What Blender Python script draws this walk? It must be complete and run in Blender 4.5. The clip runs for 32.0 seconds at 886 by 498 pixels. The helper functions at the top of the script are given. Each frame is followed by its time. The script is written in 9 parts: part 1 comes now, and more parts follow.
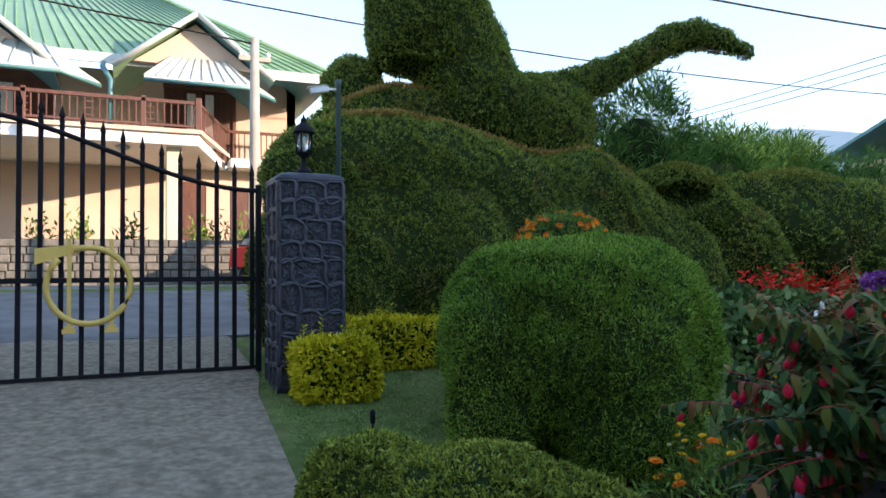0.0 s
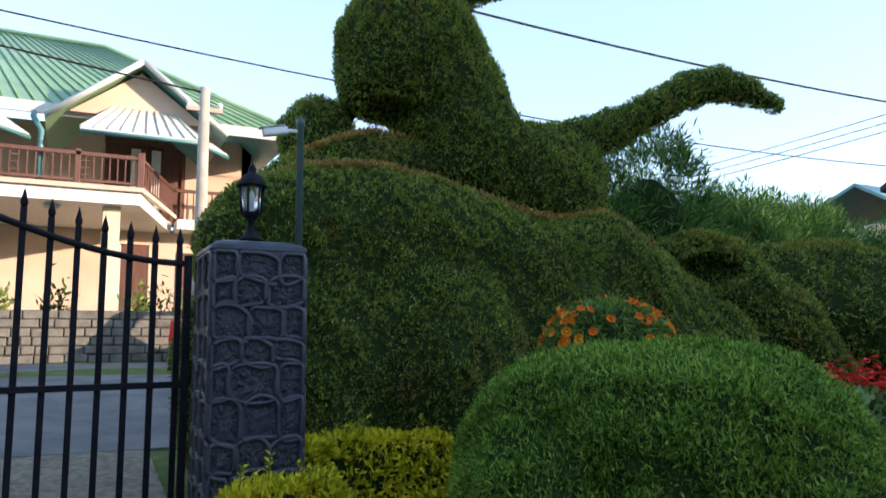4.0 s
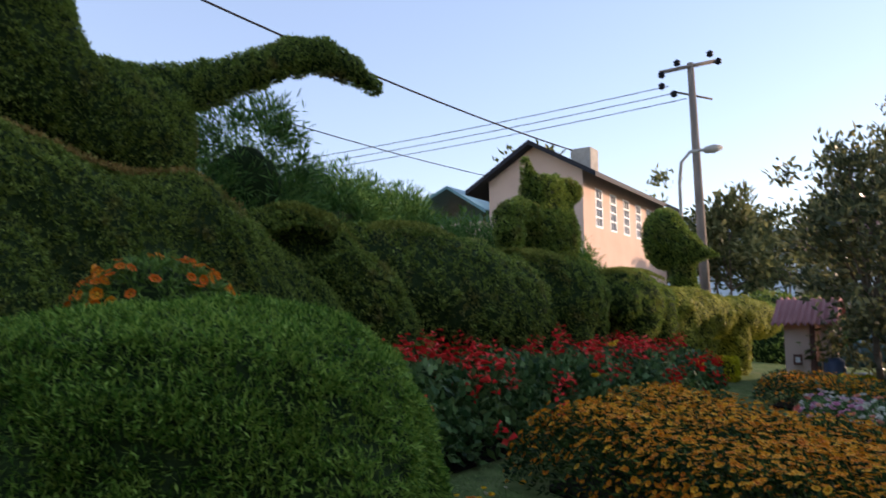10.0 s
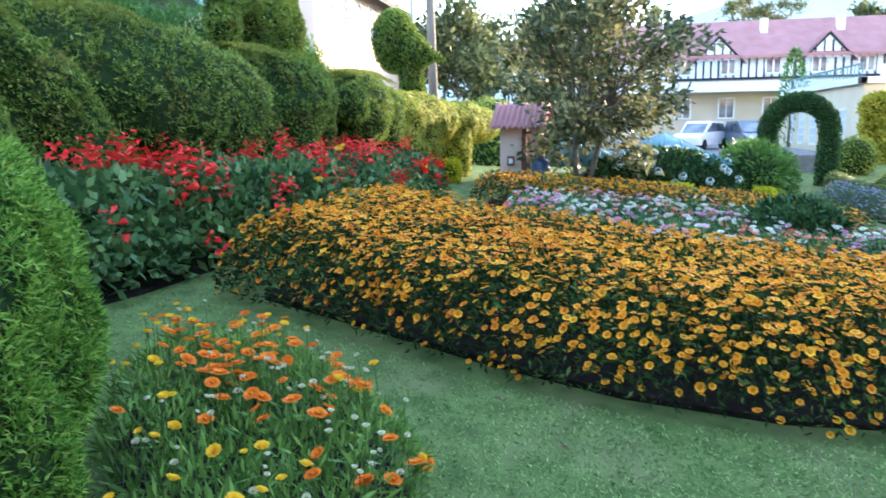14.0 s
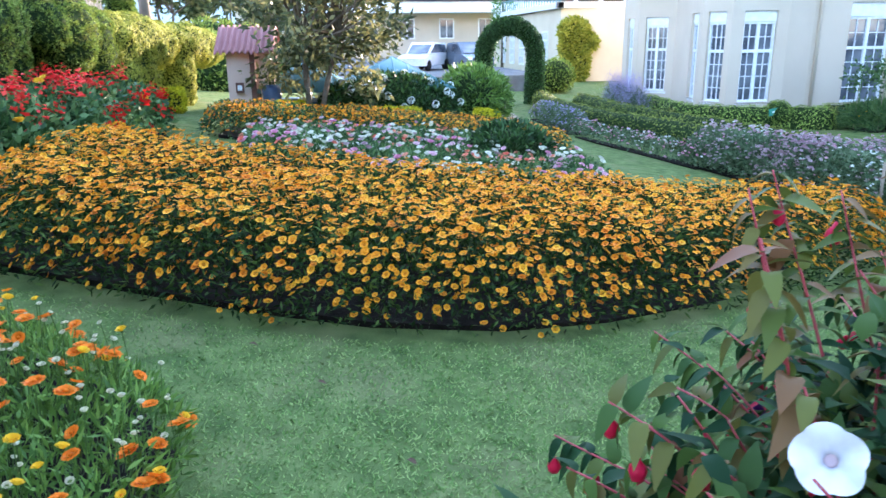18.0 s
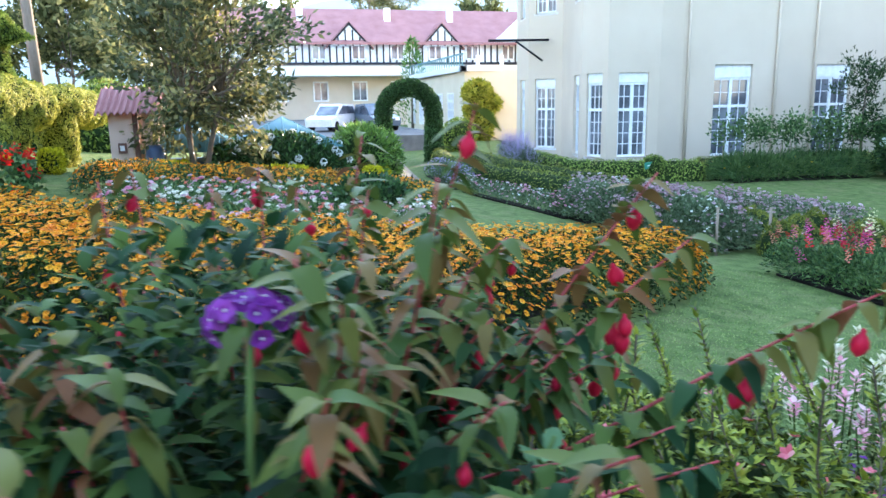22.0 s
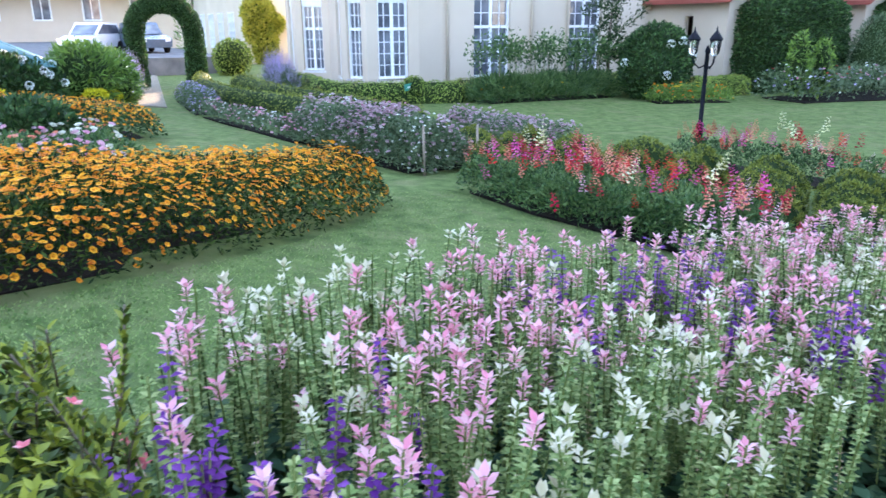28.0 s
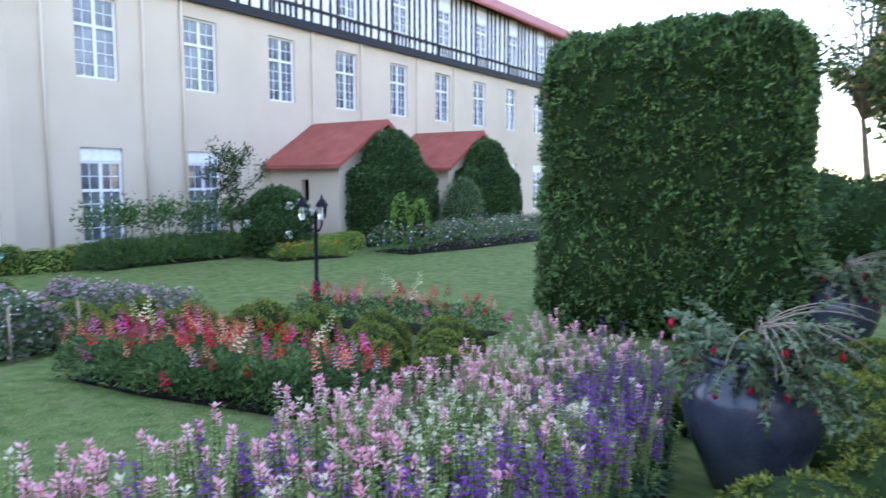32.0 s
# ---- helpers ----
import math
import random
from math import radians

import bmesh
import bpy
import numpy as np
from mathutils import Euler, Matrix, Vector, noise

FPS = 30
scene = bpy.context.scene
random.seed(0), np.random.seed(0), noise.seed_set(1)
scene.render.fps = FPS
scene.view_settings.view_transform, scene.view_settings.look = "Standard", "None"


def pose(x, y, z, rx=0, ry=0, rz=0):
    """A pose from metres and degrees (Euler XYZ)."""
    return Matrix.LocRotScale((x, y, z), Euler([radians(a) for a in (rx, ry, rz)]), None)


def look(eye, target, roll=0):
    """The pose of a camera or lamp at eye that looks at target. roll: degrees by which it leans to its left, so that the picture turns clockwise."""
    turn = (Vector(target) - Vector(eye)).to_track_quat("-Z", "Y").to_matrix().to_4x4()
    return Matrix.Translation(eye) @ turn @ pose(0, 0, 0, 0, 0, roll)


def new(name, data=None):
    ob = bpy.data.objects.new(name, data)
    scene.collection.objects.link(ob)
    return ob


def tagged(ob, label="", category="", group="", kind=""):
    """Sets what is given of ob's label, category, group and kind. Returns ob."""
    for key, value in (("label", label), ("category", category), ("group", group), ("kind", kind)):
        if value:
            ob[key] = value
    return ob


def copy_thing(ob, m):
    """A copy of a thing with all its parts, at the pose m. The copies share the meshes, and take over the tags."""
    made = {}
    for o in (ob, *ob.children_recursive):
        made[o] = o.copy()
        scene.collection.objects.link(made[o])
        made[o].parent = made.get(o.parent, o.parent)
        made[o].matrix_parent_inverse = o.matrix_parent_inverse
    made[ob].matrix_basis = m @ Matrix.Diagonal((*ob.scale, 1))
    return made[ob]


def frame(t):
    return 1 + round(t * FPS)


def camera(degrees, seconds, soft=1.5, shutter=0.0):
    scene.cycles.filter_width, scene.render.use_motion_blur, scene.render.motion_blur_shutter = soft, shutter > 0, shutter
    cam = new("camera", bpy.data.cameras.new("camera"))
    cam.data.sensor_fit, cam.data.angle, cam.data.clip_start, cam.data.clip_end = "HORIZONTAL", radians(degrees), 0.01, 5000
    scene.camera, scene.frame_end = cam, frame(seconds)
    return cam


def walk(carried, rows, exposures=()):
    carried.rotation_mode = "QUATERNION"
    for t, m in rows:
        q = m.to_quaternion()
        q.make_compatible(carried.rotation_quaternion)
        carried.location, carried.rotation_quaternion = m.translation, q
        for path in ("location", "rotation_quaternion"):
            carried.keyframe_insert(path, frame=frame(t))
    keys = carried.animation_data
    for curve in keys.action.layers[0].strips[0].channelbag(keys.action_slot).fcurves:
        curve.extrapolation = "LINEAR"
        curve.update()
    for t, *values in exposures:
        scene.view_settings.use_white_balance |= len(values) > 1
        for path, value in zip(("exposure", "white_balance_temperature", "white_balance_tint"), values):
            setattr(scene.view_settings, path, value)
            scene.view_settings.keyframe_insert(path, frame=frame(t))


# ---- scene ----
cam = camera(63.3, 32.0, 1.5, 0.5)
METRES, EYE, TILT, LEAN, TURN = 7.0, 1.5, 0.0, 0.0, -23.8
ROWS = [
    (0.0, 0.0, 0.0, 0.0, 0.02, 2.07, 0.59),
    (0.5, -0.004, 0.0345, -0.0055, -0.16, 0.88, 0.61),
    (1.0, -0.0189, 0.0687, -0.0025, -0.96, -0.66, 0.39),
    (1.5, -0.033, 0.1055, 0.0051, -1.86, -1.34, 0.18),
    (2.0, -0.0347, 0.1483, 0.0078, -2.22, -2.01, 0.41),
    (2.5, -0.0314, 0.1799, 0.0173, -2.2, -2.29, 0.73),
    (3.0, -0.0323, 0.2124, 0.0271, -2.2, -0.13, 0.74),
    (3.5, -0.0367, 0.2383, 0.0366, -2.74, 3.82, 0.55),
    (4.0, -0.0397, 0.2514, 0.0419, -3.4, 7.09, 0.48),
    (4.5, -0.0395, 0.2623, 0.0489, -3.74, 9.58, 0.61),
    (6.5, -0.0328, 0.2617, 0.053, -7.65, 14.9, 0.74),
    (7.0, -0.0209, 0.2645, 0.0462, -11.02, 14.7, 1.01),
    (7.5, -0.0095, 0.2638, 0.0409, -15.07, 14.14, 1.1),
    (8.0, 0.0079, 0.2729, 0.0334, -18.4, 13.51, 1.11),
    (8.5, 0.0194, 0.2835, 0.0299, -21.98, 12.14, 0.98),
    (9.0, 0.0236, 0.2953, 0.0294, -25.19, 10.19, 0.58),
    (9.5, 0.0248, 0.3097, 0.0287, -29.52, 8.18, 0.28),
    (10.0, 0.032, 0.3202, 0.0261, -33.16, 5.71, 0.46),
    (10.5, 0.0457, 0.332, 0.0243, -36.22, 3.36, 0.99),
    (11.0, 0.0587, 0.3406, 0.0241, -38.92, 1.73, 1.2),
    (11.5, 0.0698, 0.3456, 0.0219, -41.18, 0.41, 1.2),
    (12.0, 0.074, 0.3504, 0.0181, -43.7, -1.24, 1.03),
    (12.5, 0.0831, 0.3536, 0.0166, -46.21, -2.94, 0.92),
    (13.0, 0.0919, 0.355, 0.015, -47.77, -5.0, 0.97),
    (13.5, 0.0982, 0.3554, 0.0113, -50.54, -7.47, 1.01),
    (14.0, 0.0968, 0.3531, 0.0128, -53.77, -9.64, 0.85),
    (14.5, 0.0951, 0.3522, 0.0144, -57.61, -11.1, 0.78),
    (15.0, 0.0888, 0.3582, 0.0138, -62.05, -12.37, 0.48),
    (15.5, 0.083, 0.3615, 0.0143, -65.37, -13.54, 0.37),
    (17.5, 0.079, 0.3485, 0.03, -73.24, -16.13, 0.8),
    (18.0, 0.0775, 0.3456, 0.0345, -74.63, -16.11, 0.62),
    (18.5, 0.0745, 0.3377, 0.0371, -76.38, -15.75, 0.84),
    (19.0, 0.0738, 0.3276, 0.0378, -78.43, -15.19, 0.93),
    (19.5, 0.0744, 0.3103, 0.0392, -79.99, -14.5, 1.09),
    (20.0, 0.0787, 0.2893, 0.0363, -80.77, -13.55, 1.3),
    (20.5, 0.0732, 0.2722, 0.0343, -80.94, -12.63, 1.15),
    (21.0, 0.0669, 0.2539, 0.0327, -80.98, -11.82, 0.9),
    (21.5, 0.0601, 0.2327, 0.0284, -80.83, -11.5, 0.91),
    (22.0, 0.0649, 0.2119, 0.0243, -80.72, -11.5, 0.89),
    (22.5, 0.0774, 0.1875, 0.0191, -80.74, -11.65, 0.95),
    (23.0, 0.0822, 0.1692, 0.014, -80.74, -11.99, 0.74),
    (23.5, 0.0817, 0.1611, 0.0096, -80.9, -12.44, 0.32),
    (24.0, 0.0899, 0.1534, 0.0019, -80.9, -12.99, 0.06),
    (24.5, 0.0967, 0.133, -0.0044, -80.8, -13.59, 0.31),
    (25.0, 0.1017, 0.1026, -0.0098, -81.34, -14.23, 0.85),
    (25.5, 0.1049, 0.0666, -0.0162, -81.71, -15.12, 1.27),
    (26.0, 0.1141, 0.0385, -0.0171, -84.07, -16.25, 1.11),
    (26.5, 0.1344, 0.0175, -0.0129, -87.69, -16.96, 0.65),
    (28.5, 0.1592, -0.041, -0.0005, -97.22, -16.98, 0.08),
    (29.0, 0.1625, -0.0475, 0.0023, -100.04, -16.38, -0.18),
    (29.5, 0.162, -0.0535, 0.0078, -103.1, -15.23, -0.19),
    (30.0, 0.1613, -0.0589, 0.0133, -105.66, -13.33, -0.04),
    (30.5, 0.1568, -0.0612, 0.0195, -107.6, -10.9, 0.02),
    (31.0, 0.1533, -0.0667, 0.0221, -112.77, -8.47, 0.06),
    (31.5, 0.1473, -0.0744, 0.022, -118.0, -6.61, 0.22),
    (32.0, 0.1386, -0.0776, 0.0233, -123.15, -5.36, 0.18),
]
EXPOSURES = [(0, 2.3, 6800, 17), (1, 2.85, 6850, 15), (2, 3.26, 6850, 15), (3, 3.2, 6700, 14), (4, 2.15, 6750, 15), (7, 1.55, 6700, 16), (9, 1.43, 6850, 21), (10.5, 1.6, 6950, 27), (12, 2.1, 6600, 15), (13, 2.7, 6150, 12), (14, 3.55, 6100, 13), (15.5, 3.76, 6000, 15), (18, 3.72, 6150, 18), (20, 3.66, 6400, 20), (22, 3.6, 6450, 14), (24, 3.7, 6450, 13), (26, 3.74, 6600, 17), (29, 3.76, 6650, 25), (30, 3.74, 6700, 24), (31, 3.4, 6650, 26), (32, 3.33, 6650, 26)]
walk(cam, [(t, pose(0, 0, EYE, TILT, LEAN, TURN) @ pose(METRES * x, METRES * y, METRES * z, 90 + pitch, roll, yaw)) for t, x, y, z, yaw, pitch, roll in ROWS], EXPOSURES)

# ---------- light ----------
world = bpy.data.worlds.new("world")
scene.world = world
world.use_nodes = True
wn = world.node_tree.nodes
sky = wn.new("ShaderNodeTexSky")
sky.sky_type, sky.sun_disc = "NISHITA", False
SUN_AZ, SUN_EL = 130.5, 12.0          # compass turn from +y towards +x, height above the horizon
sky.sun_elevation, sky.sun_rotation = radians(SUN_EL), radians(SUN_AZ)
sky.air_density, sky.dust_density, sky.ozone_density = 1.0, 0.25, 1.3
wn["Background"].inputs["Strength"].default_value = 0.075
world.node_tree.links.new(sky.outputs[0], wn["Background"].inputs["Color"])
# an even veil of thin high cloud over the whole sky
veil, both = wn.new("ShaderNodeBackground"), wn.new("ShaderNodeAddShader")
veil.inputs["Color"].default_value, veil.inputs["Strength"].default_value = (0.44, 0.66, 1.0, 1), 0.16
world.node_tree.links.new(wn["Background"].outputs[0], both.inputs[0])
world.node_tree.links.new(veil.outputs[0], both.inputs[1])
world.node_tree.links.new(both.outputs[0], wn["World Output"].inputs["Surface"])
sun = new("sun", bpy.data.lights.new("sun", "SUN"))
sun.data.energy, sun.data.angle, sun.data.color = 2.0, radians(0.6), (1.0, 0.80, 0.58)
sdir = Vector((math.sin(radians(SUN_AZ)) * math.cos(radians(SUN_EL)), math.cos(radians(SUN_AZ)) * math.cos(radians(SUN_EL)), math.sin(radians(SUN_EL))))
sun.matrix_world = look(sdir * 60, (0, 0, 0))

# ---------- small tools ----------
RNG = np.random.default_rng(7)


def smooth_floor(p, f=-0.75, k=0.06):
    return f + k * np.log1p(np.exp(np.clip((p - f) / k, -40, 40)))


def gz(x, y):
    """Height of the ground: it falls from the road and gate towards the hotel lawn."""
    p = -0.1 + 0.094 * np.minimum(y, 15.0) - 0.012 * np.clip(x - 3, 0, 25)
    return float(smooth_floor(p)) if np.isscalar(p) else smooth_floor(p)


def mesh_np(name, verts, faces, mat_index=None):
    """A mesh from numpy arrays; faces all with the same number of corners."""
    me = bpy.data.meshes.new(name)
    verts, faces = np.asarray(verts, np.float32), np.asarray(faces, np.int32)
    n, k = faces.shape
    me.vertices.add(len(verts))
    me.vertices.foreach_set("co", verts.ravel())
    me.loops.add(n * k)
    me.loops.foreach_set("vertex_index", faces.ravel())
    me.polygons.add(n)
    me.polygons.foreach_set("loop_start", np.arange(0, n * k, k, dtype=np.int32))
    if mat_index is not None:
        me.polygons.foreach_set("material_index", np.asarray(mat_index, np.int32))
    me.update(calc_edges=True)
    return me


def smooth(me, on=True):
    me.polygons.foreach_set("use_smooth", [on] * len(me.polygons))
    return me


def put(name, me, material, parent=None, label="", category="", group="", kind="", at=None):
    ob = new(name, me)
    mats = material if isinstance(material, (list, tuple)) else [material]
    if not me.materials:
        for m in mats:
            me.materials.append(m)
    if parent:
        ob.parent = parent
    if at is not None:
        ob.matrix_basis = at
    return tagged(ob, label, category, group, kind)


def from_bm(name, bm):
    me = bpy.data.meshes.new(name)
    bm.to_mesh(me)
    bm.free()
    return me


def part(name, bm, material, parent, label="", at=None):
    return put(name, from_bm(name, bm), material, parent, label, at=at)


def empty(name, at, label, category, group="", kind=""):
    ob = new(name)
    ob.matrix_basis = at
    return tagged(ob, label, category, group, kind)


def bm_box(bm, x0, y0, z0, x1, y1, z1, m=None):
    mat = Matrix.Translation(((x0 + x1) / 2, (y0 + y1) / 2, (z0 + z1) / 2)) @ Matrix.Diagonal((x1 - x0, y1 - y0, z1 - z0, 1))
    return bmesh.ops.create_cube(bm, size=1, matrix=(m @ mat) if m else mat)["verts"]


def box(x0, y0, z0, x1, y1, z1, bevel=0.0, m=None):
    bm = bmesh.new()
    bm_box(bm, x0, y0, z0, x1, y1, z1, m)
    if bevel:
        bmesh.ops.bevel(bm, geom=bm.edges[:], offset=bevel, segments=2, affect="EDGES", profile=0.6)
    return bm


def lathe(profile, n=24, bm=None, m=None):
    """Turned body from (radius, height) pairs."""
    bm = bm or bmesh.new()
    rings = []
    for r, z in profile:
        ring = []
        for i in range(n):
            a = 2 * math.pi * i / n
            v = Vector((r * math.cos(a), r * math.sin(a), z))
            ring.append(bm.verts.new(m @ v if m else v))
        rings.append(ring)
    for a, b in zip(rings, rings[1:]):
        for i in range(n):
            bm.faces.new((a[i], a[(i + 1) % n], b[(i + 1) % n], b[i])).smooth = True
    if profile[0][0] > 1e-4:
        bm.faces.new(rings[0][::-1])
    if profile[-1][0] > 1e-4:
        bm.faces.new(rings[-1])
    return bm


def tube(points, radii, n=8, bm=None):
    """A round rod along points."""
    bm = bm or bmesh.new()
    pts = [Vector(p) for p in points]
    if not hasattr(radii, "__len__"):
        radii = [radii] * len(pts)
    radii = [float(r) for r in radii]
    rings = []
    for i, p in enumerate(pts):
        d = (pts[min(i + 1, len(pts) - 1)] - pts[max(i - 1, 0)]).normalized()
        u = d.cross(Vector((0.3, 0.2, 1)) if abs(d.z) < 0.9 else Vector((1, 0.1, 0))).normalized()
        w = d.cross(u)
        rings.append([bm.verts.new(p + radii[i] * (math.cos(2 * math.pi * j / n) * u + math.sin(2 * math.pi * j / n) * w)) for j in range(n)])
    for a, b in zip(rings, rings[1:]):
        for j in range(n):
            bm.faces.new((a[j], a[(j + 1) % n], b[(j + 1) % n], b[j])).smooth = True
    bm.faces.new(rings[0][::-1])
    bm.faces.new(rings[-1])
    return bm


def prism(outline, depth, bm=None, m=None):
    """A flat outline in x,z pulled along y by depth."""
    bm = bm or bmesh.new()
    m = m or Matrix()
    a = [bm.verts.new(m @ Vector((x, 0, z))) for x, z in outline]
    b = [bm.verts.new(m @ Vector((x, depth, z))) for x, z in outline]
    bm.faces.new(a)
    bm.faces.new(b[::-1])
    for i in range(len(a)):
        j = (i + 1) % len(a)
        bm.faces.new((a[j], a[i], b[i], b[j]))
    bmesh.ops.recalc_face_normals(bm, faces=bm.faces[:])
    return bm


# ---------- materials ----------
def nodes_of(name):
    m = bpy.data.materials.new(name)
    m.use_nodes = True
    return m, m.node_tree.nodes, m.node_tree.links, m.node_tree.nodes["Principled BSDF"]


def ramp(nt, stops):
    r = nt.new("ShaderNodeValToRGB")
    els = r.color_ramp.elements
    while len(els) < len(stops):
        els.new(0.5)
    for e, (p, c) in zip(els, stops):
        e.position, e.color = p, (*c, 1)
    return r


def surface(name, c1, c2, scale=3.0, rough=0.8, bump=0.2, fine=60.0, metal=0.0, stretch=(1, 1, 1), dirt=None, amount=0.35):
    """A painted or mineral surface: broad mottling, fine grain and relief, and an optional stain colour."""
    m, nt, ln, bsdf = nodes_of(name)
    tc, mp = nt.new("ShaderNodeTexCoord"), nt.new("ShaderNodeMapping")
    mp.inputs["Scale"].default_value = stretch
    ln.new(tc.outputs["Object"], mp.inputs[0])
    n1, n2 = nt.new("ShaderNodeTexNoise"), nt.new("ShaderNodeTexNoise")
    n1.inputs["Scale"].default_value, n1.inputs["Detail"].default_value = scale, 6
    n2.inputs["Scale"].default_value, n2.inputs["Detail"].default_value = fine, 4
    ln.new(mp.outputs[0], n1.inputs[0]), ln.new(mp.outputs[0], n2.inputs[0])
    mix = nt.new("ShaderNodeMath")
    mix.operation, mix.inputs[1].default_value = "MULTIPLY_ADD", 0.4
    ln.new(n2.outputs[0], mix.inputs[0]), ln.new(n1.outputs[0], mix.inputs[2])
    r = ramp(nt, [(0.45, c1), (0.95, c2)])
    ln.new(mix.outputs[0], r.inputs[0])
    out = r.outputs[0]
    if dirt:
        n3 = nt.new("ShaderNodeTexNoise")
        n3.inputs["Scale"].default_value, n3.inputs["Detail"].default_value = scale * 0.35, 8
        ln.new(mp.outputs[0], n3.inputs[0])
        r3 = ramp(nt, [(0.5, (0, 0, 0)), (0.72, (amount,) * 3)])
        ln.new(n3.outputs[0], r3.inputs[0])
        mx = nt.new("ShaderNodeMix")
        mx.data_type = "RGBA"
        ln.new(r3.outputs[0], mx.inputs[0]), ln.new(out, mx.inputs[6])
        mx.inputs[7].default_value = (*dirt, 1)
        out = mx.outputs[2]
    ln.new(out, bsdf.inputs["Base Color"])
    bsdf.inputs["Roughness"].default_value, bsdf.inputs["Metallic"].default_value = rough, metal
    bsdf.inputs["Specular IOR Level"].default_value = 0.5 if rough < 0.6 else 0.08
    if bump:
        b = nt.new("ShaderNodeBump")
        b.inputs["Strength"].default_value, b.inputs["Distance"].default_value = bump, 0.02
        ln.new(mix.outputs[0], b.inputs["Height"]), ln.new(b.outputs[0], bsdf.inputs["Normal"])
    return m


def leafy(name, stops, rough=0.55, patch=1.2, glow=0.22, brown=None, deep=True):
    """Leaves and petals: every leaf has its own tone, patches of tone lie over them, and light comes through."""
    m, nt, ln, bsdf = nodes_of(name)
    g, tc, n = nt.new("ShaderNodeNewGeometry"), nt.new("ShaderNodeTexCoord"), nt.new("ShaderNodeTexNoise")
    n.inputs["Scale"].default_value, n.inputs["Detail"].default_value = patch, 3
    ln.new(tc.outputs["Object"], n.inputs[0])
    mt = nt.new("ShaderNodeMath")
    mt.operation, mt.inputs[1].default_value, mt.inputs[2].default_value = "MULTIPLY_ADD", 0.55, 0.0
    ln.new(g.outputs["Random Per Island"], mt.inputs[0])
    ad = nt.new("ShaderNodeMath")
    ad.operation, ad.inputs[1].default_value = "MULTIPLY_ADD", 0.45
    ln.new(n.outputs[0], ad.inputs[0]), ln.new(mt.outputs[0], ad.inputs[2])
    if deep:
        # more contrast put into the tones: darkest stop halved, lightest raised
        last = len(stops) - 1
        stops = [(p + (0.06 if 0 < k < last else 0), tuple(min(0.9, c * (0.5 if k == 0 else 1.3 if k == last else 0.95)) for c in col)) for k, (p, col) in enumerate(stops)]
    r = ramp(nt, stops)
    ln.new(ad.outputs[0], r.inputs[0])
    out = r.outputs[0]
    if brown:
        n2 = nt.new("ShaderNodeTexNoise")
        n2.inputs["Scale"].default_value, n2.inputs["Detail"].default_value = 2.3, 5
        ln.new(tc.outputs["Object"], n2.inputs[0])
        r2 = ramp(nt, [(0.56, (0, 0, 0)), (0.74, (0.6, 0.6, 0.6))])
        ln.new(n2.outputs[0], r2.inputs[0])
        mx = nt.new("ShaderNodeMix")
        mx.data_type = "RGBA"
        ln.new(r2.outputs[0], mx.inputs[0]), ln.new(out, mx.inputs[6])
        mx.inputs[7].default_value = (*brown, 1)
        out = mx.outputs[2]
    ln.new(out, bsdf.inputs["Base Color"])
    bsdf.inputs["Roughness"].default_value, bsdf.inputs["Specular IOR Level"].default_value = rough, 0.10 if rough > 0.5 else 0.2
    if glow:
        tr, ms = nt.new("ShaderNodeBsdfTranslucent"), nt.new("ShaderNodeMixShader")
        ms.inputs[0].default_value = glow
        ln.new(out, tr.inputs[0])
        ln.new(bsdf.outputs[0], ms.inputs[1]), ln.new(tr.outputs[0], ms.inputs[2])
        ln.new(ms.outputs[0], nt["Material Output"].inputs[0])
    return m


def plain(name, c, rough=0.5, metal=0.0):
    return surface(name, tuple(v * 0.88 for v in c), tuple(min(1, v * 1.1) for v in c), 6, rough, 0.05, 90, metal)


def glass_dark(name):
    m, nt, ln, bsdf = nodes_of(name)
    n, tc = nt.new("ShaderNodeTexNoise"), nt.new("ShaderNodeTexCoord")
    n.inputs["Scale"].default_value = 0.9
    ln.new(tc.outputs["Object"], n.inputs[0])
    r = ramp(nt, [(0.35, (0.06, 0.07, 0.09)), (0.7, (0.24, 0.265, 0.30))])
    ln.new(n.outputs[0], r.inputs[0]), ln.new(r.outputs[0], bsdf.inputs["Base Color"])
    bsdf.inputs["Roughness"].default_value = 0.06
    bsdf.inputs["Specular IOR Level"].default_value = 0.9
    return m


M_HEDGE = leafy("cypress_leaf", [(0.15, (0.034, 0.066, 0.014)), (0.42, (0.155, 0.235, 0.045)), (0.75, (0.35, 0.43, 0.09))], brown=(0.32, 0.19, 0.085), glow=0.2, deep=False)
# tip colour for the hump crests, with light from above put into it
M_OLIVE = leafy("toplit_olive_tip", [(0.15, (0.10, 0.13, 0.025)), (0.5, (0.24, 0.27, 0.05)), (0.85, (0.38, 0.36, 0.08))], glow=0.15, deep=False)
M_DRY = leafy("dry_cypress_tip", [(0.15, (0.20, 0.12, 0.04)), (0.5, (0.40, 0.25, 0.08)), (0.85, (0.42, 0.34, 0.10))], deep=False)
# near-black body colour stands for the shade between the leaves
M_HEDGE_CORE = surface("hedge_inner_shade", (0.010, 0.022, 0.007), (0.030, 0.052, 0.015), 14, 0.9, 0.6, 60)
# cypress green shifted to gold: the low sun is put into the colour
M_HEDGE_LIGHT = leafy("sunlit_gold_leaf", [(0.15, (0.10, 0.13, 0.014)), (0.45, (0.34, 0.36, 0.05)), (0.8, (0.56, 0.52, 0.10))], deep=False)
